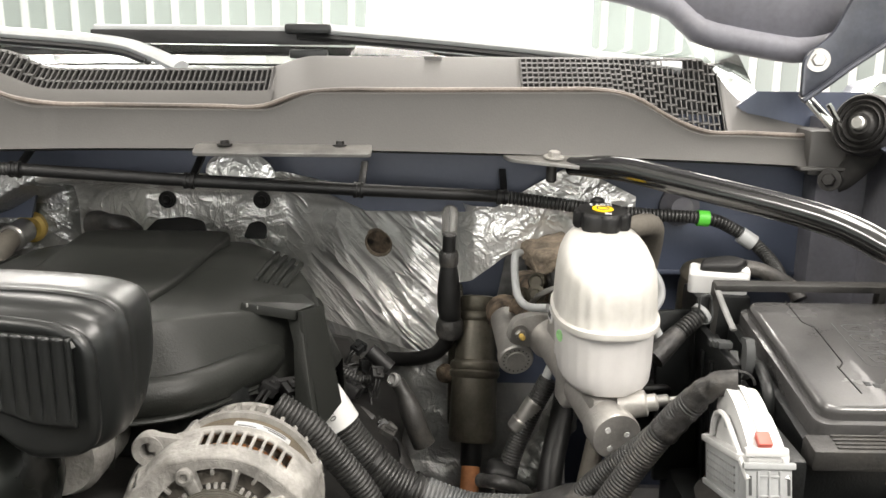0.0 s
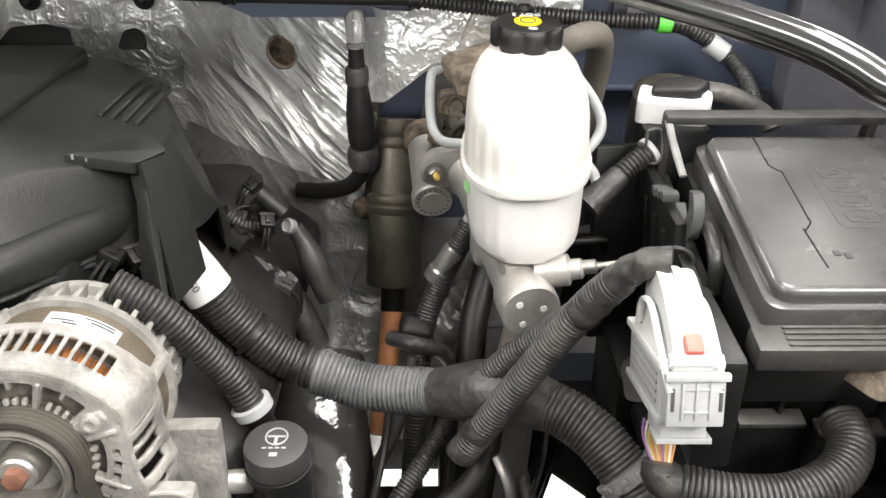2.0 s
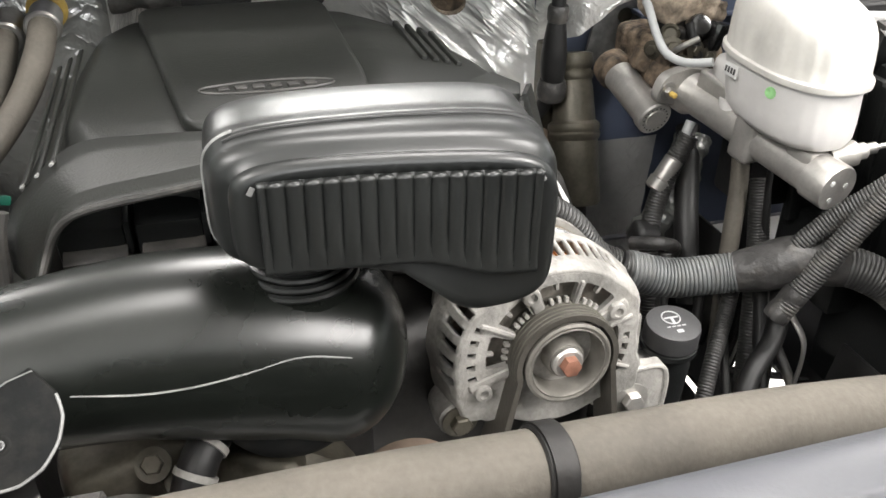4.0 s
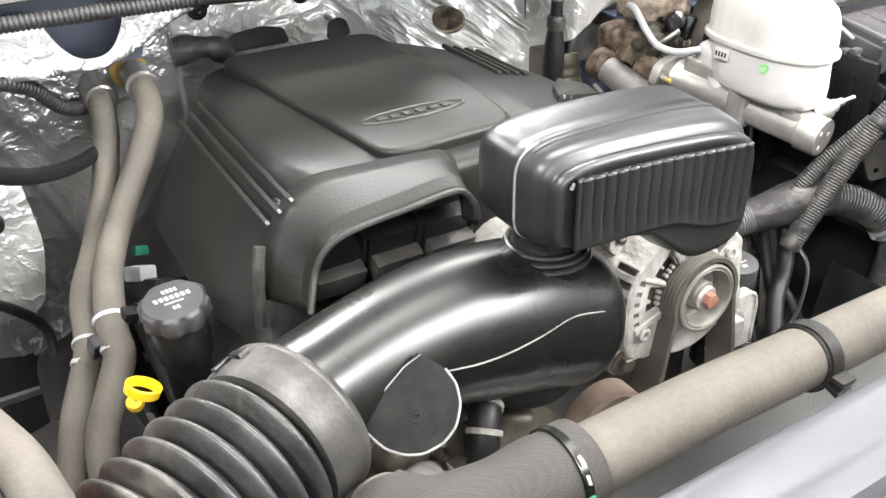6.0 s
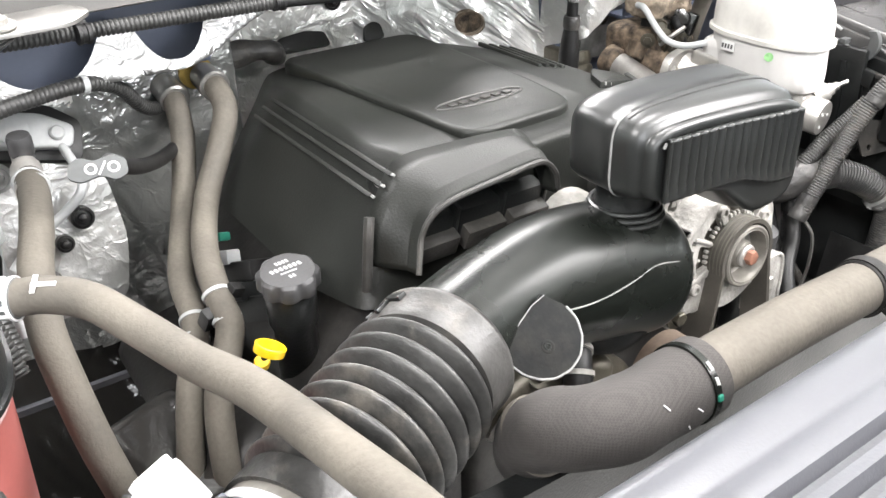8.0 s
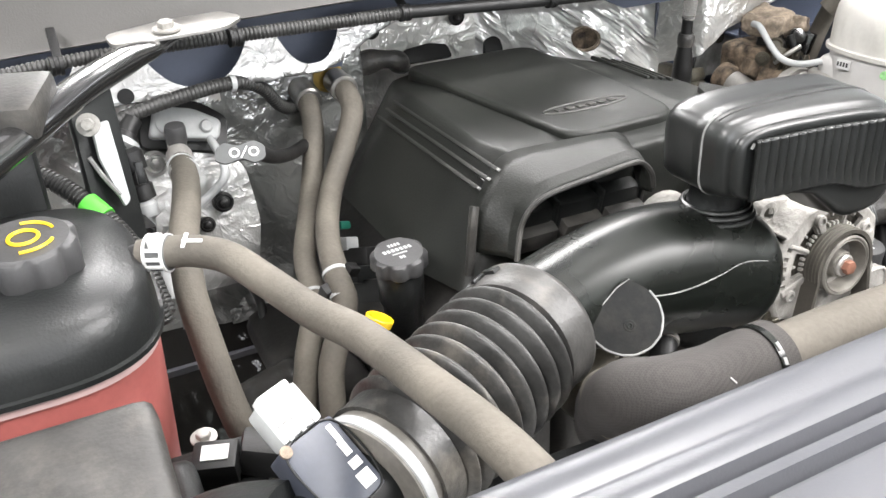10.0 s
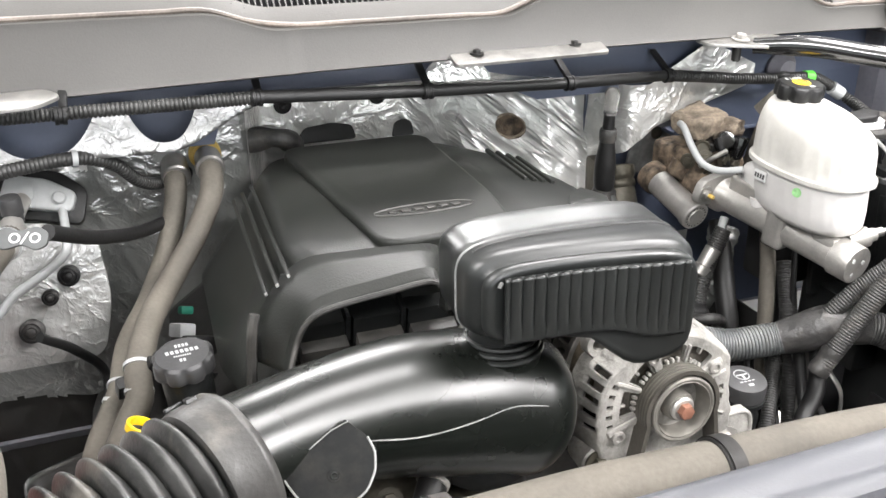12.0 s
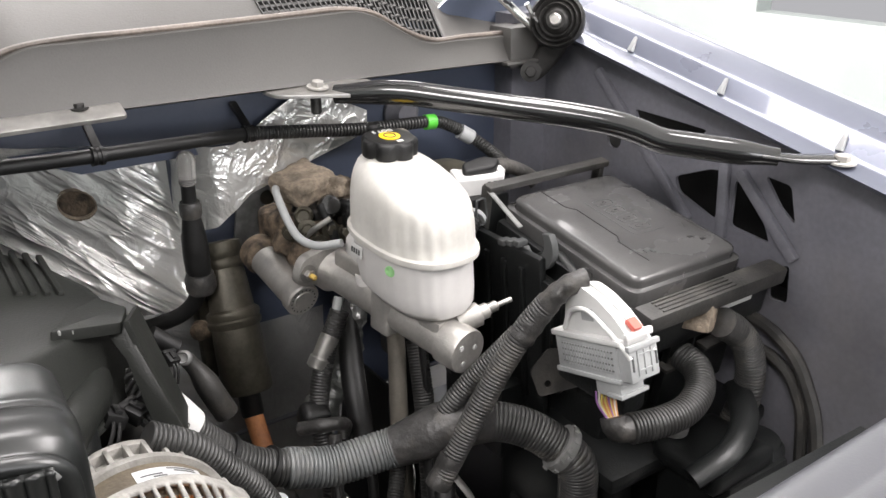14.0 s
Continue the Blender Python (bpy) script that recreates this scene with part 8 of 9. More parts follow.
part("taped_loom", sweep([(0.343, 0.992, 1.312), (0.368, 0.995, 1.306), (0.402, 0.998, 1.288), (0.41, 0.99, 1.275)], 0.009, 14), TAPE, plug)
part("side_stub", sweep([(0.258, 0.941, 1.246), (0.272, 0.948, 1.256), (0.287, 0.955, 1.2655)], 0.0095, 14, pitch=0.0042, ridge=0.0014), CONDUIT, plug)
part("stub_ring", lathe([(0.009, -0.002), (0.0125, -0.002), (0.0125, 0.003), (0.009, 0.003)], axes((0.289, 0.956, 1.267), (0.8, 0.4, 0.5)), 20), PALE, plug, "white ring on the stub")
part("stub_tape", sweep([(0.232, 0.926, 1.226), (0.246, 0.934, 1.237), (0.262, 0.943, 1.249)], lambda u: 0.0135 - 0.003 * u, 14), TAPE, plug)

bk = thing("relay_bracket", (0.272, 0.93, 1.10), "black ribbed plastic bracket beside the fuse box", "bracket")
part("plate", rbox(0.060, 0.010, 0.20, 0.004, pose(0.276, 0.972, 1.165, -6, 0, 8)), BLACK, bk)
part("side_wall", rbox(0.010, 0.13, 0.21, 0.004, pose(0.298, 0.90, 1.150, 0, -4, 0)), BLACK, bk)
for k in range(3):
    part("rib", rbox(0.005, 0.008, 0.17, 0.0015, pose(0.2915, 0.865 + 0.032 * k, 1.150, 0, -4, 0)), BLACK, bk)
    part("clip", rbox(0.014, 0.010, 0.007, 0.0015, pose(0.289, 0.872 + 0.014 * k, 1.262 - 0.004 * k)), TAGGREY, bk)
part("clip_frame", sweep([(0.284, 0.948, 1.290), (0.296, 0.948, 1.290), (0.298, 0.948, 1.262), (0.285, 0.948, 1.262), (0.284, 0.948, 1.290)], 0.0014, 6, 0.004), TAGGREY, bk)
part("lower_box", rbox(0.10, 0.07, 0.10, 0.008, pose(0.255, 1.02, 1.12)), RUBBER, bk)
part("hose", sweep([(0.235, 1.05, 1.27), (0.245, 1.03, 1.22), (0.240, 1.01, 1.16), (0.215, 0.99, 1.08), (0.20, 0.97, 0.98)], 0.013, 14), RUBBER, bk)
part("foot", rbox(0.05, 0.12, 0.10, 0.006, pose(0.290, 0.93, 1.03)), BLACK, bk)

# ---- cable along the cowl ----
trunk = thing("cowl_cable", (-0.25, 1.05, 1.37), "black corrugated cable clipped below the cowl edge", "cable")
CAB = [(-0.98, 1.03, 1.402), (-0.86, 1.035, 1.410), (-0.70, 1.038, 1.410), (-0.60, 1.042, 1.408), (-0.50, 1.048, 1.406), (-0.40, 1.050, 1.400), (-0.297, 1.052, 1.394), (-0.20, 1.058, 1.389), (-0.099, 1.067, 1.383), (0.0, 1.088, 1.376), (0.075, 1.106, 1.370), (0.15, 1.112, 1.360), (0.20, 1.115, 1.353), (0.26, 1.118, 1.347), (0.335, 1.118, 1.343), (0.37, 1.120, 1.330), (0.398, 1.115, 1.312), (0.41, 1.08, 1.295), (0.408, 1.04, 1.283)]
part("smooth_run", sweep(CAB[4:11], 0.0075, 14), RUBBER, trunk)
part("ribbed_run", sweep(CAB[:5], lambda u: 0.0060 + 0.0013 * u, 14, pitch=0.0046, ridge=0.0014), CONDUIT, trunk)
part("ribbed_run", sweep(CAB[10:], 0.0075, 14, pitch=0.0048, ridge=0.0018), CONDUIT, trunk)
part("green_tape", sweep([(0.324, 1.118, 1.3435), (0.338, 1.118, 1.3425)], 0.0102, 16, 0.004), LIME, trunk, "lime green tape band")
part("white_tape", sweep([(0.380, 1.1185, 1.323), (0.397, 1.115, 1.312)], 0.0105, 16, 0.004), PALE, trunk, "pale plastic tape")
for x, y, z in ((-0.703, 1.030, 1.410), (-0.50, 1.046, 1.406), (-0.297, 1.050, 1.394), (-0.099, 1.065, 1.383), (0.075, 1.104, 1.370), (-0.88, 1.03, 1.408)):
    c = part("clip", lathe([(0.0095, -0.007), (0.0115, -0.007), (0.0115, -0.003), (0.0105, -0.002), (0.0105, 0.002), (0.0115, 0.003), (0.0115, 0.007), (0.0095, 0.007)], axes((x, y, z), (1, 0.1, -0.05)) @ Matrix.Scale(0.85, 4), 20), RUBBER, trunk)
    part("clip_stem", rbox(0.009, 0.055, 0.006, 0.002, axes((x + 0.003, y + 0.026, z + 0.014), (0, -0.45, 0.9))), RUBBER, c)

# ---- cross braces ----
br = thing("cowl_brace", (0.3, 0.85, 1.37), "glossy black tubular brace from cowl to fender", "brace", "cowl braces")
part("tube", sweep([(0.148, 1.024, 1.420), (0.196, 0.976, 1.424), (0.239, 0.931, 1.419), (0.281, 0.888, 1.413), (0.323, 0.846, 1.407), (0.356, 0.812, 1.400), (0.376, 0.792, 1.392), (0.393, 0.775, 1.383), (0.416, 0.752, 1.379), (0.444, 0.722, 1.375), (0.474, 0.692, 1.371)], lambda u: 0.0135 - 0.003 * smooth(0.12, 0, u) - 0.004 * smooth(0.9, 1, u), 20, 0.006), TUBE, br)
part("tube_end", sweep([(0.462, 0.704, 1.373), (0.487, 0.678, 1.370), (0.513, 0.652, 1.371)], lambda u: 0.012 + 0.002 * u, 12, 0.006, flat=0.35), TUBE, br)
part("foot_plate", prism(rounded([(-0.05, -0.012), (0.04, -0.028), (0.075, -0.012), (0.07, 0.02), (0.0, 0.03), (-0.06, 0.012)], 0.01), 0.004, pose(0.128, 1.030, 1.424, 8, 2, -5), 0.001), STEEL, br, "grey steel foot plate")
hex_bolt("bolt", pose(0.129, 1.028, 1.429, 8, 2, 0), 0.007, br, ALU)
part("stud", lathe([(0.006, 0), (0.006, 0.02), (0.004, 0.022)], axes((0.127, 1.03, 1.422), (0, 0, -1)), 12), DARK_STEEL, br)
bl = thing("cowl_brace", (-0.85, 0.85, 1.39), "glossy black brace on the coolant tank side", "brace", "cowl braces")
part("tube", sweep([(-0.768, 1.010, 1.423), (-0.79, 0.985, 1.421), (-0.82, 0.955, 1.421), (-0.87, 0.885, 1.418), (-0.93, 0.80, 1.405), (-1.0, 0.72, 1.390), (-1.08, 0.66, 1.380), (-1.14, 0.63, 1.377)], lambda u: 0.0135 - 0.008 * smooth(0.16, 0.0, u), 20, 0.008), TUBE, bl)
part("foot_plate", prism(rounded([(-0.06, -0.012), (0.05, -0.02), (0.075, 0.0), (0.06, 0.025), (0.0, 0.03), (-0.06, 0.02)], 0.01), 0.004, pose(-0.77, 1.0, 1.430, 8, -2, 5), 0.001), STEEL, bl, "grey steel foot plate")
hex_bolt("bolt", pose(-0.774, 0.998, 1.435, 8, -2, 0), 0.008, bl, ALU)

# ---- heater hoses ----
hh = thing("heater_hoses", (-0.65, 1.0, 1.05), "pair of dusty tan rubber heater hoses", "hoses")
HA = [(-0.596, 1.190, 1.297), (-0.598, 1.155, 1.292), (-0.604, 1.120, 1.262), (-0.622, 1.085, 1.218), (-0.648, 1.035, 1.182), (-0.675, 0.97, 1.163), (-0.6865, 0.905, 1.1445), (-0.715, 0.86, 1.105), (-0.735, 0.83, 1.04), (-0.74, 0.82, 0.95)]
HB = [(-0.556, 1.165, 1.305), (-0.556, 1.130, 1.306), (-0.560, 1.090, 1.287), (-0.582, 1.070, 1.248), (-0.615, 1.035, 1.212), (-0.648, 0.96, 1.194), (-0.6641, 0.885, 1.1765), (-0.6657, 0.862, 1.1602), (-0.6811, 0.842, 1.139), (-0.699, 0.828, 1.105), (-0.708, 0.81, 1.04), (-0.71, 0.80, 0.95)]
part("hose", sweep(HA, 0.0135, 20), HOSE, hh)
part("hose", sweep(HB, 0.0138, 20), HOSE, hh)
for p, d in (((-0.597, 1.165, 1.293), (0, -0.95, -0.2)), ((-0.556, 1.140, 1.306), (0, -1, -0.1))):
    part("ferrule", lathe([(0.0135, -0.022), (0.0165, -0.02), (0.0165, 0.004), (0.018, 0.006), (0.018, 0.016), (0.016, 0.018)], axes(p, d), 24), STEEL, hh, "pale metal ferrule")
part("yellow_collar", lathe([(0.014, -0.02), (0.020, -0.018), (0.0205, 0.0), (0.018, 0.008), (0.0205, 0.010), (0.0205, 0.024), (0.016, 0.028)], axes((-0.558, 1.205, 1.308), (0.02, -1, -0.05)), 28), AMBER, hh, "yellow quick-connect collar")
for p, d in (((-0.6640, 0.892, 1.1797), (-0.05, -0.88, -0.46)), ((-0.6653, 0.868, 1.1645), (-0.10, -0.80, -0.59)), ((-0.6850, 0.913, 1.1475), (-0.2, -0.9, -0.37)), ((-0.6915, 0.896, 1.1375), (-0.45, -0.70, -0.55))):
    part("white_ring", lathe([(0.0135, -0.002), (0.0146, -0.002), (0.0146, 0.002), (0.0135, 0.002)], axes(p, d), 24), PALE, hh)
part("spacer_clip", rbox(0.013, 0.014, 0.024, 0.003, pose(-0.6805, 0.878, 1.1660, 30, 0, 15)), RUBBER, hh)
part("small_clip", rbox(0.015, 0.012, 0.012, 0.002, pose(-0.6480, 0.885, 1.1830, 20, 25, 20)), RUBBER, hh)

cool = thing("coolant_hose", (-0.78, 0.66, 1.28), "dusty tan coolant hose with a white-marked clamp", "hose")
CO = [(-0.858, 0.752, 1.318), (-0.838, 0.742, 1.320), (-0.820, 0.732, 1.321), (-0.798, 0.712, 1.318), (-0.778, 0.682, 1.306), (-0.758, 0.635, 1.298), (-0.742, 0.580, 1.304), (-0.730, 0.50, 1.312), (-0.721, 0.425, 1.318), (-0.715, 0.36, 1.312), (-0.712, 0.32, 1.29)]
part("hose", sweep(CO, 0.0128, 20), HOSE, cool)
part("clamp", lathe([(0.0130, -0.009), (0.0142, -0.008), (0.0142, 0.008), (0.0130, 0.009)], axes((-0.844, 0.746, 1.3195), (0.8, -0.5, 0.03)), 28), TAGGREY, cool, "spring clamp with white paint marks")
for s in (-0.007, 0.007):
    part("clamp_wire", lathe([(0.0140, -0.0012), (0.0152, -0.0012), (0.0152, 0.0012), (0.0140, 0.0012)], axes((-0.844 + 0.85 * s, 0.746 - 0.53 * s, 1.3195), (0.8, -0.5, 0.03)), 28), BRIGHT, cool)
for k in range(3):
    part("clamp_wire", rbox(0.0016, 0.003, 0.014, 0.0004, axes((-0.844, 0.746, 1.3195), (0.8, -0.5, 0.03)) @ pose(0, 0, 0, 0, 0, 150 + 28 * k) @ pose(0.0148, 0, 0)), BRIGHT, cool)
part("clamp_ear", rbox(0.008, 0.014, 0.008, 0.002, pose(-0.846, 0.740, 1.333, 0, 0, -35)), BRIGHT, cool)
part("paint_mark", rbox(0.016, 0.003, 0.001, 0, pose(-0.821, 0.7255, 1.3328, 25, 0, -30)), BRIGHT, cool)
part("paint_mark", rbox(0.003, 0.014, 0.001, 0, pose(-0.826, 0.7285, 1.3332, 25, 0, -30)), BRIGHT, cool)
part("nipple", sweep([(-0.856, 0.751, 1.318), (-0.875, 0.757, 1.312), (-0.905, 0.757, 1.305)], 0.011, 14), RUBBER, cool)

# ---- air conditioning lines ----
ac = thing("air_conditioning_line", (-0.79, 0.95, 1.15), "dusty tan air conditioning hose with aluminium fittings", "hose")
AC = [(-0.779, 1.052, 1.277), (-0.786, 0.985, 1.282), (-0.798, 0.92, 1.280), (-0.812, 0.868, 1.268), (-0.820, 0.825, 1.240), (-0.818, 0.795, 1.20), (-0.812, 0.775, 1.150), (-0.80, 0.76, 1.08), (-0.79, 0.76, 0.98)]
part("hose", sweep(AC, 0.0142, 20), HOSE, ac)
part("ferrule", sweep([(-0.772, 1.150, 1.288), (-0.775, 1.100, 1.290), (-0.777, 1.078, 1.286), (-0.780, 1.045, 1.276), (-0.784, 1.005, 1.279)], lambda u: 0.0105 + 0.0045 * smooth(0.5, 0.6, u), 18, 0.004), MACHINED, ac, "pale aluminium ferrule")
for k in range(2):
    part("crimp_ring", lathe([(0.0150, -0.0025), (0.0165, -0.002), (0.0165, 0.002), (0.0150, 0.0025)], axes((-0.781, 1.040 - 0.016 * k, 1.2765), (-0.08, -1, -0.1)), 20), PALE, ac)
part("port_cap", lathe([(0.0105, -0.012), (0.0105, -0.002), (0.012, 0.0), (0.012, 0.016), (0.0105, 0.020), (0.004, 0.021)], axes((-0.776, 1.078, 1.294), (0.0, -0.15, 1)), 20), CAPGREY, ac)
fb = axes((-0.757, 1.150, 1.288), (0.05, -0.88, 0.48), (1, 0, -0.22))
part("flange_block", prism(rounded([(-0.042, -0.018), (0.040, -0.020), (0.044, 0.004), (0.010, 0.018), (-0.034, 0.020)], 0.008), 0.016, fb, 0.004, seg=3), PALE, ac, "pale aluminium flange block")
part("block_boss", lathe([(0.016, 0), (0.016, 0.019), (0.012, 0.021)], fb @ pose(-0.018, 0.0, 0), 20), PALE, ac)
part("block_boss", lathe([(0.008, 0), (0.008, 0.019), (0.006, 0.021)], fb @ pose(0.025, -0.004, 0), 16), PALE, ac)
part("flange_gasket", prism(rounded([(-0.05, -0.028), (0.052, -0.032), (0.055, 0.012), (0.02, 0.032), (-0.05, 0.030)], 0.01), 0.014, fb @ pose(0, 0, -0.016), 0.003), RUBBER, ac)
part("thin_line", sweep([(-0.733, 1.145, 1.278), (-0.729, 1.105, 1.264), (-0.728, 1.082, 1.250), (-0.732, 1.078, 1.238), (-0.745, 1.077, 1.226), (-0.768, 1.076, 1.211), (-0.792, 1.075, 1.197), (-0.815, 1.07, 1.175)], 0.0050, 12), PALE, ac, "thin pale aluminium line")
tg = axes((-0.741, 0.893, 1.332), (-0.12, -0.72, 0.68), (1, 0.0, -0.24))
tag = part("service_tag", prism(rounded([(-0.026, -0.006), (-0.016, -0.011), (0.0, -0.006), (0.012, -0.012), (0.022, -0.007), (0.022, 0.006), (0.012, 0.012), (-0.004, 0.007), (-0.016, 0.012), (-0.024, 0.006)], 0.004), 0.003, tg, 0.0008), TAGGREY, ac, "grey plastic tag with white ring symbols")
for x in (-0.007, 0.011):
    part("tag_ring", sweep([tg @ V(x + 0.0042 * math.cos(a), 0.0042 * math.sin(a), 0.0032) for a in [2 * math.pi * k / 14 for k in range(15)]], 0.0010, 6, 0.002), BRIGHT, tag)
part("tag_slash", rbox(0.0014, 0.013, 0.0008, 0.0002, tg @ pose(0.002, 0, 0.0033, 0, 0, -28)), BRIGHT, tag)
hb = thing("round_mount", (-0.802, 1.095, 1.27), "foil-faced plate on the firewall with round dark washer bolts", "bolt")
for x, z, r, mat in ((-0.802, 1.262, 0.015, FELT), (-0.735, 1.203, 0.0125, RUBBER), (-0.759, 1.181, 0.0095, DARK_STEEL), (-0.785, 1.145, 0.014, DARK_STEEL)):
    part("washer", lathe([(r, -0.006), (r, 0.003), (r * 0.75, 0.005), (r * 0.68, 0.002), (r * 0.42, 0.003), (r * 0.36, 0.007), (r * 0.1, 0.008)], axes((x, 1.098 + 0.26 * (z - 1.222), z), (0, -0.96, 0.25)), 28), mat, hb)
part("bracket_plate", prism(rounded([(-0.075, -0.13), (0.080, -0.13), (0.098, -0.06), (0.092, 0.02), (0.035, 0.042), (-0.05, 0.045), (-0.075, 0.02)], 0.02), 0.006, axes((-0.79, 1.115, 1.222), (0, -0.96, 0.25), (1, 0, 0)), 0.002), FELT, hb, "silver foil-faced plate behind the line")

dark = thing("heater_control_cable", (-0.66, 1.15, 1.25), "black cable tied along the foil wall", "cable")
part("cable", sweep([(-0.86, 1.06, 1.325), (-0.82, 1.07, 1.335), (-0.76, 1.075, 1.345), (-0.70, 1.085, 1.347), (-0.665, 1.105, 1.330), (-0.640, 1.13, 1.298), (-0.615, 1.16, 1.282), (-0.58, 1.19, 1.283)], 0.0078, 14, pitch=0.0046, ridge=0.0008), CONDUIT, dark)
part("tie", lathe([(0.0085, -0.003), (0.0098, -0.003), (0.0098, 0.003), (0.0085, 0.003)], axes((-0.703, 1.085, 1.347), (0.95, 0.2, -0.1)), 18), PALE, dark, "pale cable tie")
part("cable", sweep([(-0.725, 0.93, 1.322), (-0.69, 1.00, 1.283), (-0.65, 1.07, 1.255), (-0.61, 1.12, 1.247)], 0.008, 12), RUBBER, dark)
part("lower_wire", sweep([(-0.77, 1.03, 1.16), (-0.74, 1.06, 1.12), (-0.715, 1.08, 1.07), (-0.72, 1.04, 1.02)], 0.006, 10), RUBBER, dark)
part("rear_duct", sweep([(-0.57, 1.22, 1.24), (-0.536, 1.223, 1.285), (-0.490, 1.225, 1.305), (-0.455, 1.21, 1.308), (-0.43, 1.23, 1.29)], lambda u: 0.019 + 0.002 * math.sin(23 * u) - 0.006 * u, 16, 0.005), TAPE, dark, "dark taped bundle behind the cover")

# connectors between the heater hoses and the cover
wc = thing("injector_connectors", (-0.605, 1.0, 1.12), "small white, green and black engine connectors", "connectors")
for p, s, m_ in (((-0.617, 1.000, 1.155), (0.020, 0.030, 0.016), PALE), ((-0.610, 1.020, 1.170), (0.016, 0.012, 0.010), TEAL), ((-0.600, 0.975, 1.145), (0.035, 0.04, 0.022), RUBBER), ((-0.618, 0.955, 1.135), (0.03, 0.03, 0.02), BLACK), ((-0.600, 0.93, 1.12), (0.04, 0.05, 0.03), RUBBER)):
    part("connector", rbox(*s, 0.003, pose(*p, -20, 20, 20)), m_, wc)

part("exhaust_cover", rbox(0.10, 0.30, 0.10, 0.03, pose(-0.68, 0.95, 1.01, 0, -20, 0), seg=3), DARK_STEEL, wc)
part("shield", rbox(0.09, 0.14, 0.05, 0.02, pose(-0.74, 0.86, 1.03, 20, -10, 10), seg=3), DARK_MAT, wc, "dark heat shield")

# ---- coolant tank and battery box ----
tank = thing("coolant_tank", (-0.94, 0.768, 1.05), "red coolant tank with a black domed lid and cap", "coolant tank")


def oval_ring(cx, cy, sx, sy, z, n=3.5):
    return [V(cx + sq(2 * math.pi * k / 64, n)[0] * sx, cy + sq(2 * math.pi * k / 64, n)[1] * sy, z) for k in range(64)]


TX, TY = -0.957, 0.764


def tank_shell(name, levels, mat, label=""):
    bm = bmesh.new()
    vs = add_grid(bm, [oval_ring(TX, TY, 0.103 * s, 0.117 * s, z, 3.0) for s, z in levels], close_u=True)
    bm.faces.new(vs[0])
    bm.faces.new(vs[-1])
    return part(name, bm, mat, tank, label)


tank_shell("red_body", [(0.82, 1.06), (0.88, 1.08), (0.95, 1.22), (0.975, 1.276)], PINK, "translucent red plastic body")
tank_shell("rim", [(0.97, 1.272), (1.0, 1.274), (1.0, 1.280), (0.97, 1.282)], PINK_RIM)
tank_shell("lid", [(0.99, 1.278), (1.01, 1.281), (1.0, 1.300), (0.965, 1.316), (0.88, 1.327), (0.6, 1.334), (0.2, 1.336)], BLACK, "black domed lid")
tank_shell("lid_lip", [(1.0, 1.281), (1.035, 1.282), (1.035, 1.286), (1.0, 1.287)], BLACK)
km = axes((-0.932, 0.735, 1.325), (0, -0.1, 1))
kc = lobed_cap(km, 0.036, 0.036, 8, 0.004, CAPGREY, tank, "filler_cap")
part("cap_symbol", sweep([km @ V(0.010 * math.cos(a), 0.010 * math.sin(a), 0.0372) for a in [2 * math.pi * k / 16 for k in range(17)]], 0.0014, 6, 0.003), YELLOW, kc, "yellow warning symbol")
for a0 in (20, 140, 260):
    part("cap_arc", sweep([km @ V(0.021 * math.cos(radians(a0 + 8 * k)), 0.021 * math.sin(radians(a0 + 8 * k)), 0.0372) for k in range(10)], 0.0012, 6, 0.003), YELLOW, kc)
part("stand", rbox(0.16, 0.16, 0.40, 0.01, pose(-0.94, 0.768, 0.87)), BLACK, tank)

abox = thing("air_filter_box", (-0.95, 0.50, 1.10), "black plastic air filter box with ribs", "air filter box")
am = axes((-0.962, 0.545, 1.238), (0.0, -0.25, 1))
part("lid", rbox(0.17, 0.16, 0.06, 0.014, am, seg=3), DUSTY, abox)
for k in range(8):
    part("lid_rib", rbox(0.006, 0.05, 0.008, 0.002, am @ pose(0.07 - 0.018 * k, -0.045, 0.031)), DUSTY, abox)
part("sticker", rbox(0.05, 0.05, 0.001, 0, am @ pose(-0.05, 0.03, 0.0308)), BRIGHT, abox, "white printed sticker")
part("base", rbox(0.19, 0.20, 0.26, 0.014, pose(-0.955, 0.54, 1.08), seg=3), BLACK, abox)
part("outlet", sweep([(-0.90, 0.52, 1.20), (-0.86, 0.515, 1.215), tuple(M0 + AX * 0.09)], 0.046, 28), BLACK, abox)

sens = thing("pressure_sensor", (-0.845, 0.645, 1.17), "small black sensor with a white label and a bolt", "sensor")
part("body", rbox(0.034, 0.028, 0.024, 0.004, pose(-0.845, 0.640, 1.190, 10, 0, -20)), RUBBER, sens)
part("label", rbox(0.020, 0.014, 0.001, 0, pose(-0.845, 0.638, 1.2025, 10, 0, -20)), BRIGHT, sens)
hex_bolt("bolt", pose(-0.848, 0.668, 1.195, 5, 0, 0), 0.006, sens)
part("plug", rbox(0.04, 0.03, 0.026, 0.005, pose(-0.808, 0.640, 1.185, 0, 15, -20)), RUBBER, sens)
part("bracket", rbox(0.07, 0.06, 0.20, 0.006, pose(-0.845, 0.655, 1.075)), BLACK, sens)

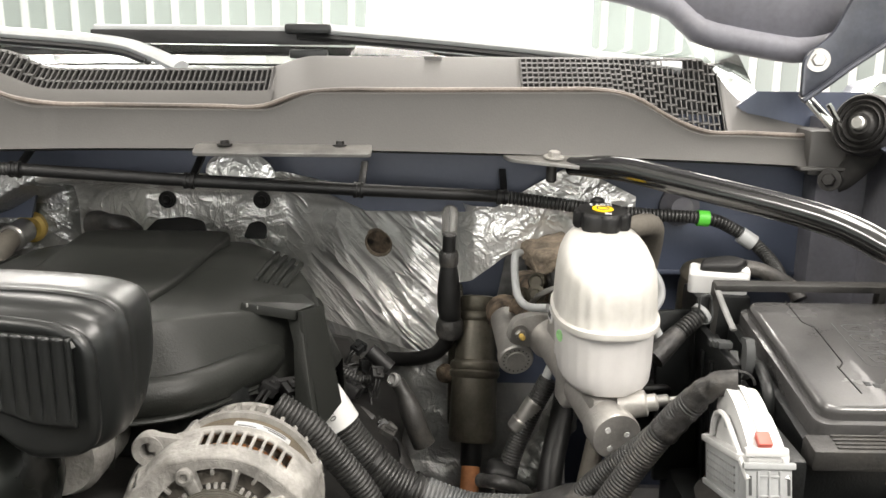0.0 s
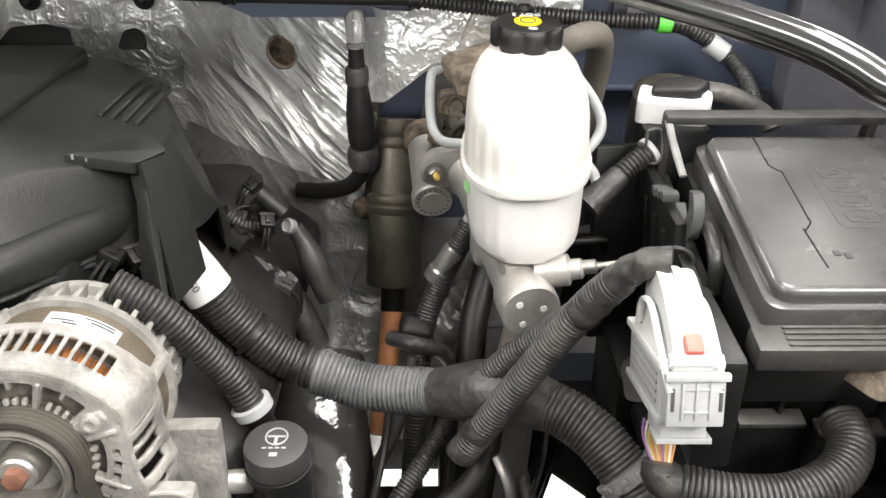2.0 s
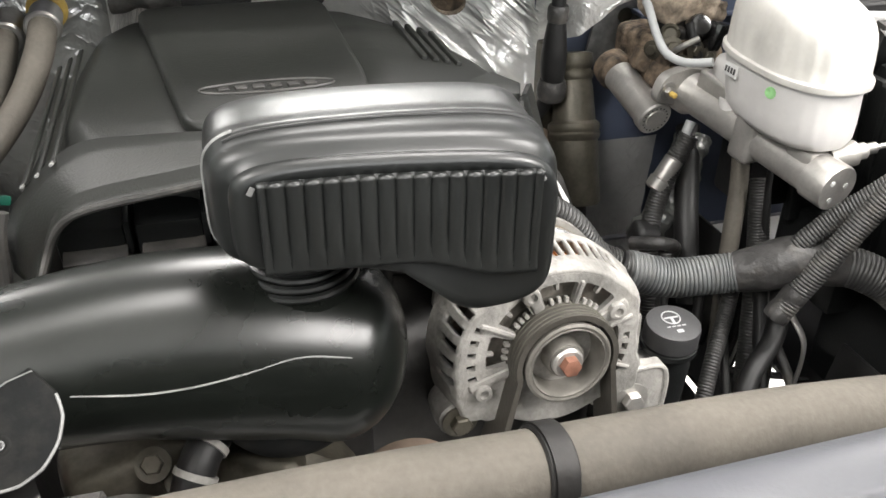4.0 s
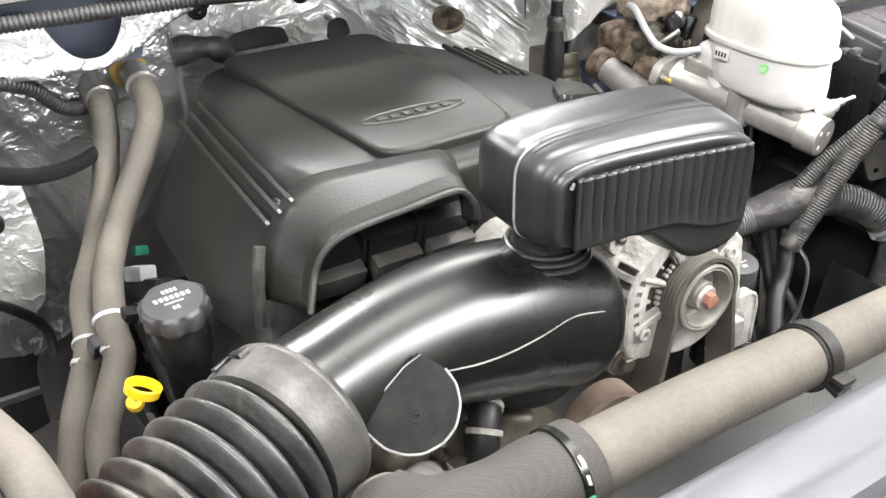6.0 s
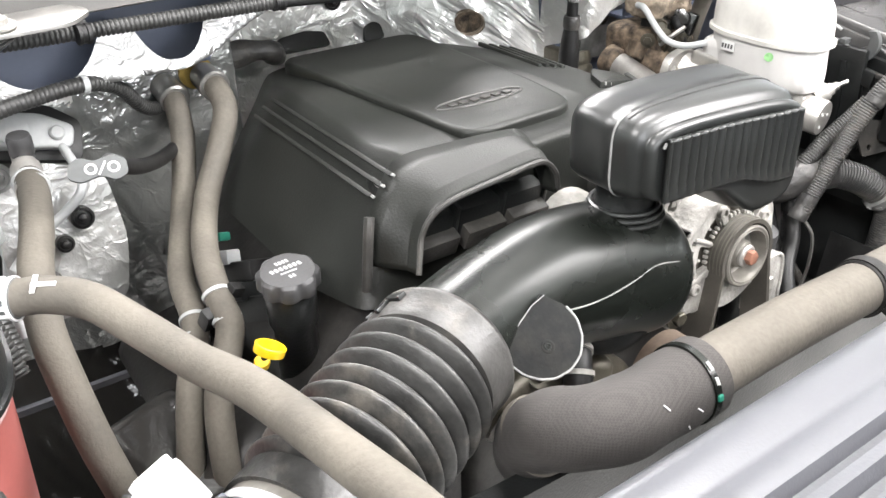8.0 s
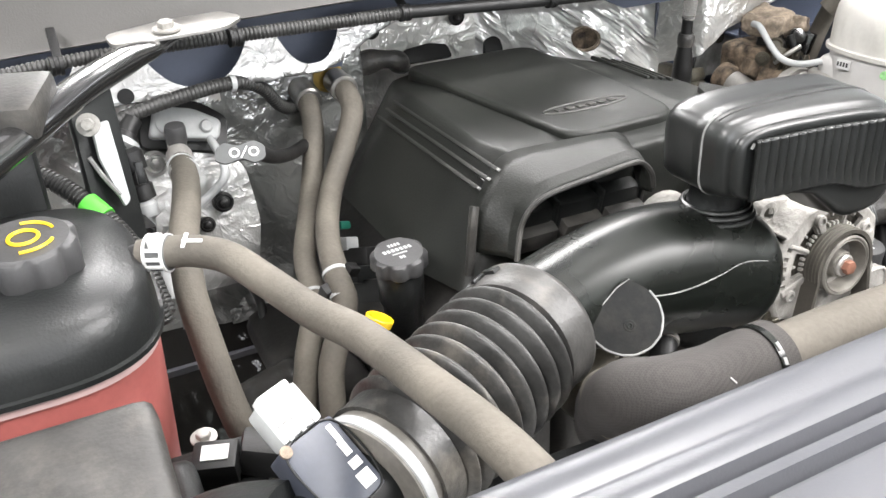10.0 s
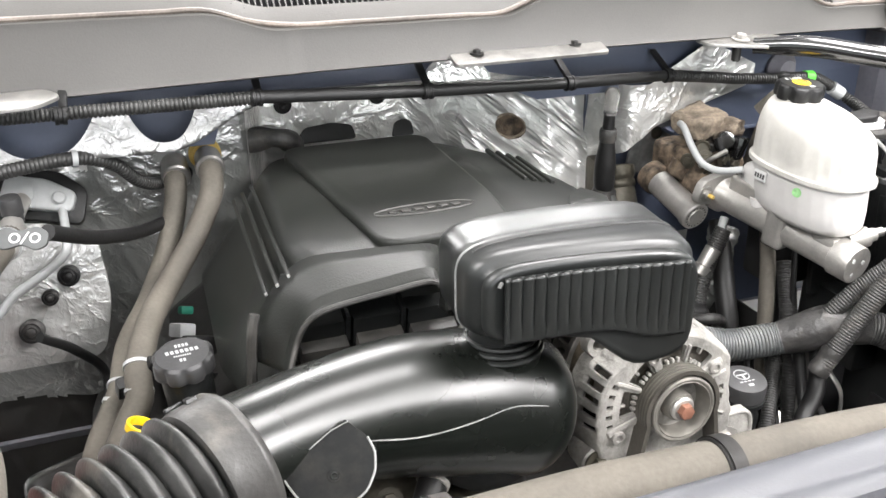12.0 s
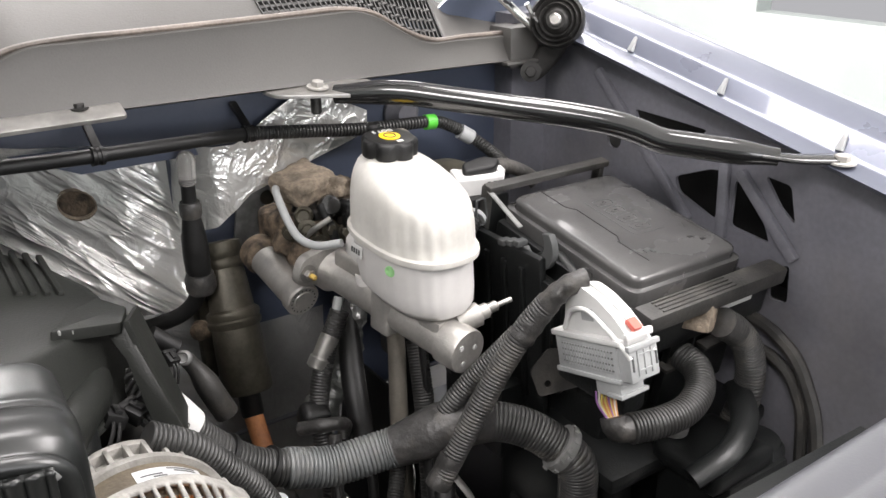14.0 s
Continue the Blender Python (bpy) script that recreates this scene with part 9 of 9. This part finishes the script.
side = thing("fender_harness", (-0.89, 0.87, 1.25), "black harness with a green tape band beside a bolted bracket", "wiring loom")
part("conduit", sweep([(-0.935, 0.94, 1.345), (-0.905, 0.915, 1.330), (-0.879, 0.886, 1.308), (-0.862, 0.86, 1.288), (-0.852, 0.83, 1.268), (-0.846, 0.80, 1.235)], 0.0085, 16, pitch=0.0042, ridge=0.0016), CONDUIT, side)
part("green_tape", sweep([(-0.8850, 0.894, 1.3140), (-0.8735, 0.878, 1.3025)], 0.0108, 16, 0.004), LIME, side, "bright green tape band")
part("conduit", sweep([(-0.925, 0.875, 1.315), (-0.897, 0.850, 1.307), (-0.863, 0.80, 1.292), (-0.850, 0.775, 1.24)], 0.0085, 14, pitch=0.0042, ridge=0.0016), CONDUIT, side)
part("bracket", rbox(0.05, 0.008, 0.15, 0.004, pose(-0.862, 0.915, 1.335, -12, 8, 35)), BLACK, side)
part("bracket_strip", prism(rounded([(-0.012, 0.036), (0.004, 0.040), (0.012, -0.034), (0.006, -0.040), (-0.010, 0.006)], 0.003, 3), 0.004, axes((-0.858, 0.905, 1.342), (0.35, -0.85, 0.25), (1, 0.4, -0.2)), 0.001), PALE, side, "bracket strip with worn pale paint")
part("bracket_edge", sweep([(-0.874, 0.905, 1.352), (-0.866, 0.898, 1.334), (-0.856, 0.892, 1.316)], 0.0022, 6, 0.006), MID_GREY, side)
hex_bolt("bolt", axes((-0.868, 0.897, 1.384), (-0.2, -0.9, 0.35)), 0.006, side, ALU)
part("upright", rbox(0.06, 0.05, 0.30, 0.01, pose(-0.945, 0.89, 1.27)), BLACK, side)
part("upright_cap", rbox(0.075, 0.07, 0.03, 0.008, pose(-0.93, 0.845, 1.425, 10, 0, -20)), DUSTY, side)
sp = part("switch", lathe([(0.007, 0), (0.012, 0.002), (0.012, 0.016), (0.0095, 0.018), (0.0095, 0.030), (0.013, 0.032), (0.013, 0.050), (0.008, 0.054)], axes((-0.832, 0.952, 1.282), (-0.1, 0.25, 1)), 14), RUBBER, side, "black pressure switch plug")
part("switch_latch", rbox(0.008, 0.006, 0.022, 0.0015, pose(-0.832, 0.940, 1.316, -12, 0, 0)), BLACK, sp)
part("switch_neck", lathe([(0.006, -0.014), (0.0105, -0.012), (0.0105, 0.0), (0.007, 0.004)], axes((-0.832, 0.951, 1.278), (-0.1, 0.25, 1)), 16), PALE, sp, "white switch neck")
part("switch_pipe", sweep([(-0.832, 0.948, 1.268), (-0.834, 0.938, 1.250), (-0.833, 0.925, 1.225), (-0.830, 0.91, 1.19)], 0.0062, 12), PALE, sp, "pale pipe below the switch")
part("bundle_end", lathe([(0.013, 0), (0.0155, 0.003), (0.0155, 0.010), (0.011, 0.012), (0.011, 0.030), (0.006, 0.032)], axes((-0.836, 1.052, 1.312), (0.45, 0.4, 0.5)), 20), RUBBER, side)
part("bundle_ring", lathe([(0.012, -0.003), (0.0162, -0.003), (0.0162, 0.003), (0.012, 0.003)], axes((-0.834, 1.050, 1.312), (0.45, 0.4, 0.5)), 20), PALE, side, "pale ring on the cable end")
for x, y, z, w, h in ((-0.856, 0.985, 1.325, 0.030, 0.026), (-0.848, 0.99, 1.300, 0.026, 0.020), (-0.865, 0.95, 1.285, 0.034, 0.030), (-0.850, 0.93, 1.255, 0.030, 0.036), (-0.868, 0.90, 1.245, 0.034, 0.040)):
    cn = part("connector", rbox(w, 0.030, h, 0.004, pose(x, y, z, 12, 8, 20)), RUBBER, side)
    for k in range(3):
        part("connector_rib", rbox(0.003, 0.004, h * 0.9, 0.001, pose(x, y, z, 12, 8, 20) @ pose((k - 1) * w * 0.3, -0.016, 0)), BLACK, cn)
part("tie", lathe([(0.009, -0.003), (0.0105, -0.003), (0.0105, 0.003), (0.009, 0.003)], axes((-0.853, 0.835, 1.272), (0.4, -0.8, -0.5)), 16), TAGGREY, side)

# ---- chassis below, on its wheels ----
chas = thing("chassis", (-0.32, 0.75, 0.0), "dark steel frame rails on two front tyres", "chassis")
for x in (-0.78, 0.14):
    part("frame_rail", rbox(0.09, 2.3, 0.16, 0.012, pose(x, 1.05, 0.56)), DARK_STEEL, chas)
part("cross_member", rbox(0.95, 0.12, 0.10, 0.012, pose(-0.32, 0.45, 0.53)), DARK_STEEL, chas)
part("cross_member", rbox(0.95, 0.12, 0.10, 0.012, pose(-0.32, 1.45, 0.53)), DARK_STEEL, chas)
for x in (-1.06, 0.42):
    ty = part("tyre", lathe([(0.23, -0.12), (0.36, -0.125), (0.395, -0.10), (0.40, 0.0), (0.395, 0.10), (0.36, 0.125), (0.23, 0.12)], axes((x, 0.78, 0.40), (1, 0, 0)), 48), RUBBER, chas)
    part("rim", lathe([(0.05, -0.06), (0.22, -0.10), (0.23, -0.11), (0.23, 0.11), (0.22, 0.10), (0.05, 0.06)], axes((x, 0.78, 0.40), (1, 0, 0)), 36), STEEL, ty)
part("axle_beam", rbox(1.4, 0.10, 0.09, 0.02, pose(-0.32, 0.78, 0.42)), DARK_STEEL, chas)
for x, y in ((-0.32, 1.47), (-0.9, 0.50), (0.25, 0.50), (0.40, 0.82), (-0.95, 0.70)):
    part("body_mount", rbox(0.10, 0.10, 0.40, 0.01, pose(x, y, 0.70)), DARK_STEEL, chas)
for x in (0.40, -0.95):
    part("outrigger", rbox(0.42, 0.08, 0.06, 0.01, pose((x + (0.14 if x > 0 else -0.78)) / 2, 0.76, 0.56)), DARK_STEEL, chas)
# black sheets added where the bright floor would show through dark gaps
liner = thing("floor_screen", (0.33, 0.85, 0.72), "black sheets added to hide the bright floor, with dark parts on them", "splash liner")
part("sheet", plate([(0.145, 0.53), (0.545, 0.53), (0.545, 1.15), (0.145, 1.15)], [[(0.195, 0.885), (0.262, 0.885), (0.262, 0.945), (0.226, 0.985), (0.205, 0.94)]], 0.006, pose(0, 0, 0.858)), RUBBER, liner)
part("sheet_strut", sweep([(0.185, 0.93, 0.872), (0.23, 0.905, 0.872), (0.28, 0.885, 0.872)], 0.006, 8, flat=0.6), RUBBER, liner)
for y, d in ((0.67, 0.24), (1.08, 0.18)):
    part("side_sheet", rbox(0.006, d, 0.16, 0.002, pose(0.205, y, 0.93, 0, 10, 0)), RUBBER, liner)
part("centre_sheet", rbox(0.38, 0.46, 0.006, 0.002, pose(-0.01, 0.79, 0.80)), RUBBER, liner)
part("horn", lathe([(0.015, -0.006), (0.016, 0), (0.0155, 0.006), (0.011, 0.010), (0.003, 0.010)], axes((0.377, 0.706, 1.078), UP), 24), MID_GREY, liner, "round grey metal cap")
part("horn_bracket", rbox(0.10, 0.09, 0.03, 0.012, pose(0.40, 0.67, 1.055), seg=3), BLACK, liner)
part("lower_arm", sweep([(0.33, 0.64, 1.07), (0.37, 0.63, 1.09), (0.42, 0.65, 1.10), (0.47, 0.70, 1.10)], 0.015, 12, flat=0.6), BLACK, liner)
part("lower_pod", lathe([(0.035, -0.12), (0.035, 0.0), (0.03, 0.008), (0.01, 0.01)], axes((0.455, 0.66, 1.05), UP), 24), BLACK, liner)
part("pod_leg", rbox(0.10, 0.10, 0.20, 0.01, pose(0.42, 0.67, 0.95)), BLACK, liner)
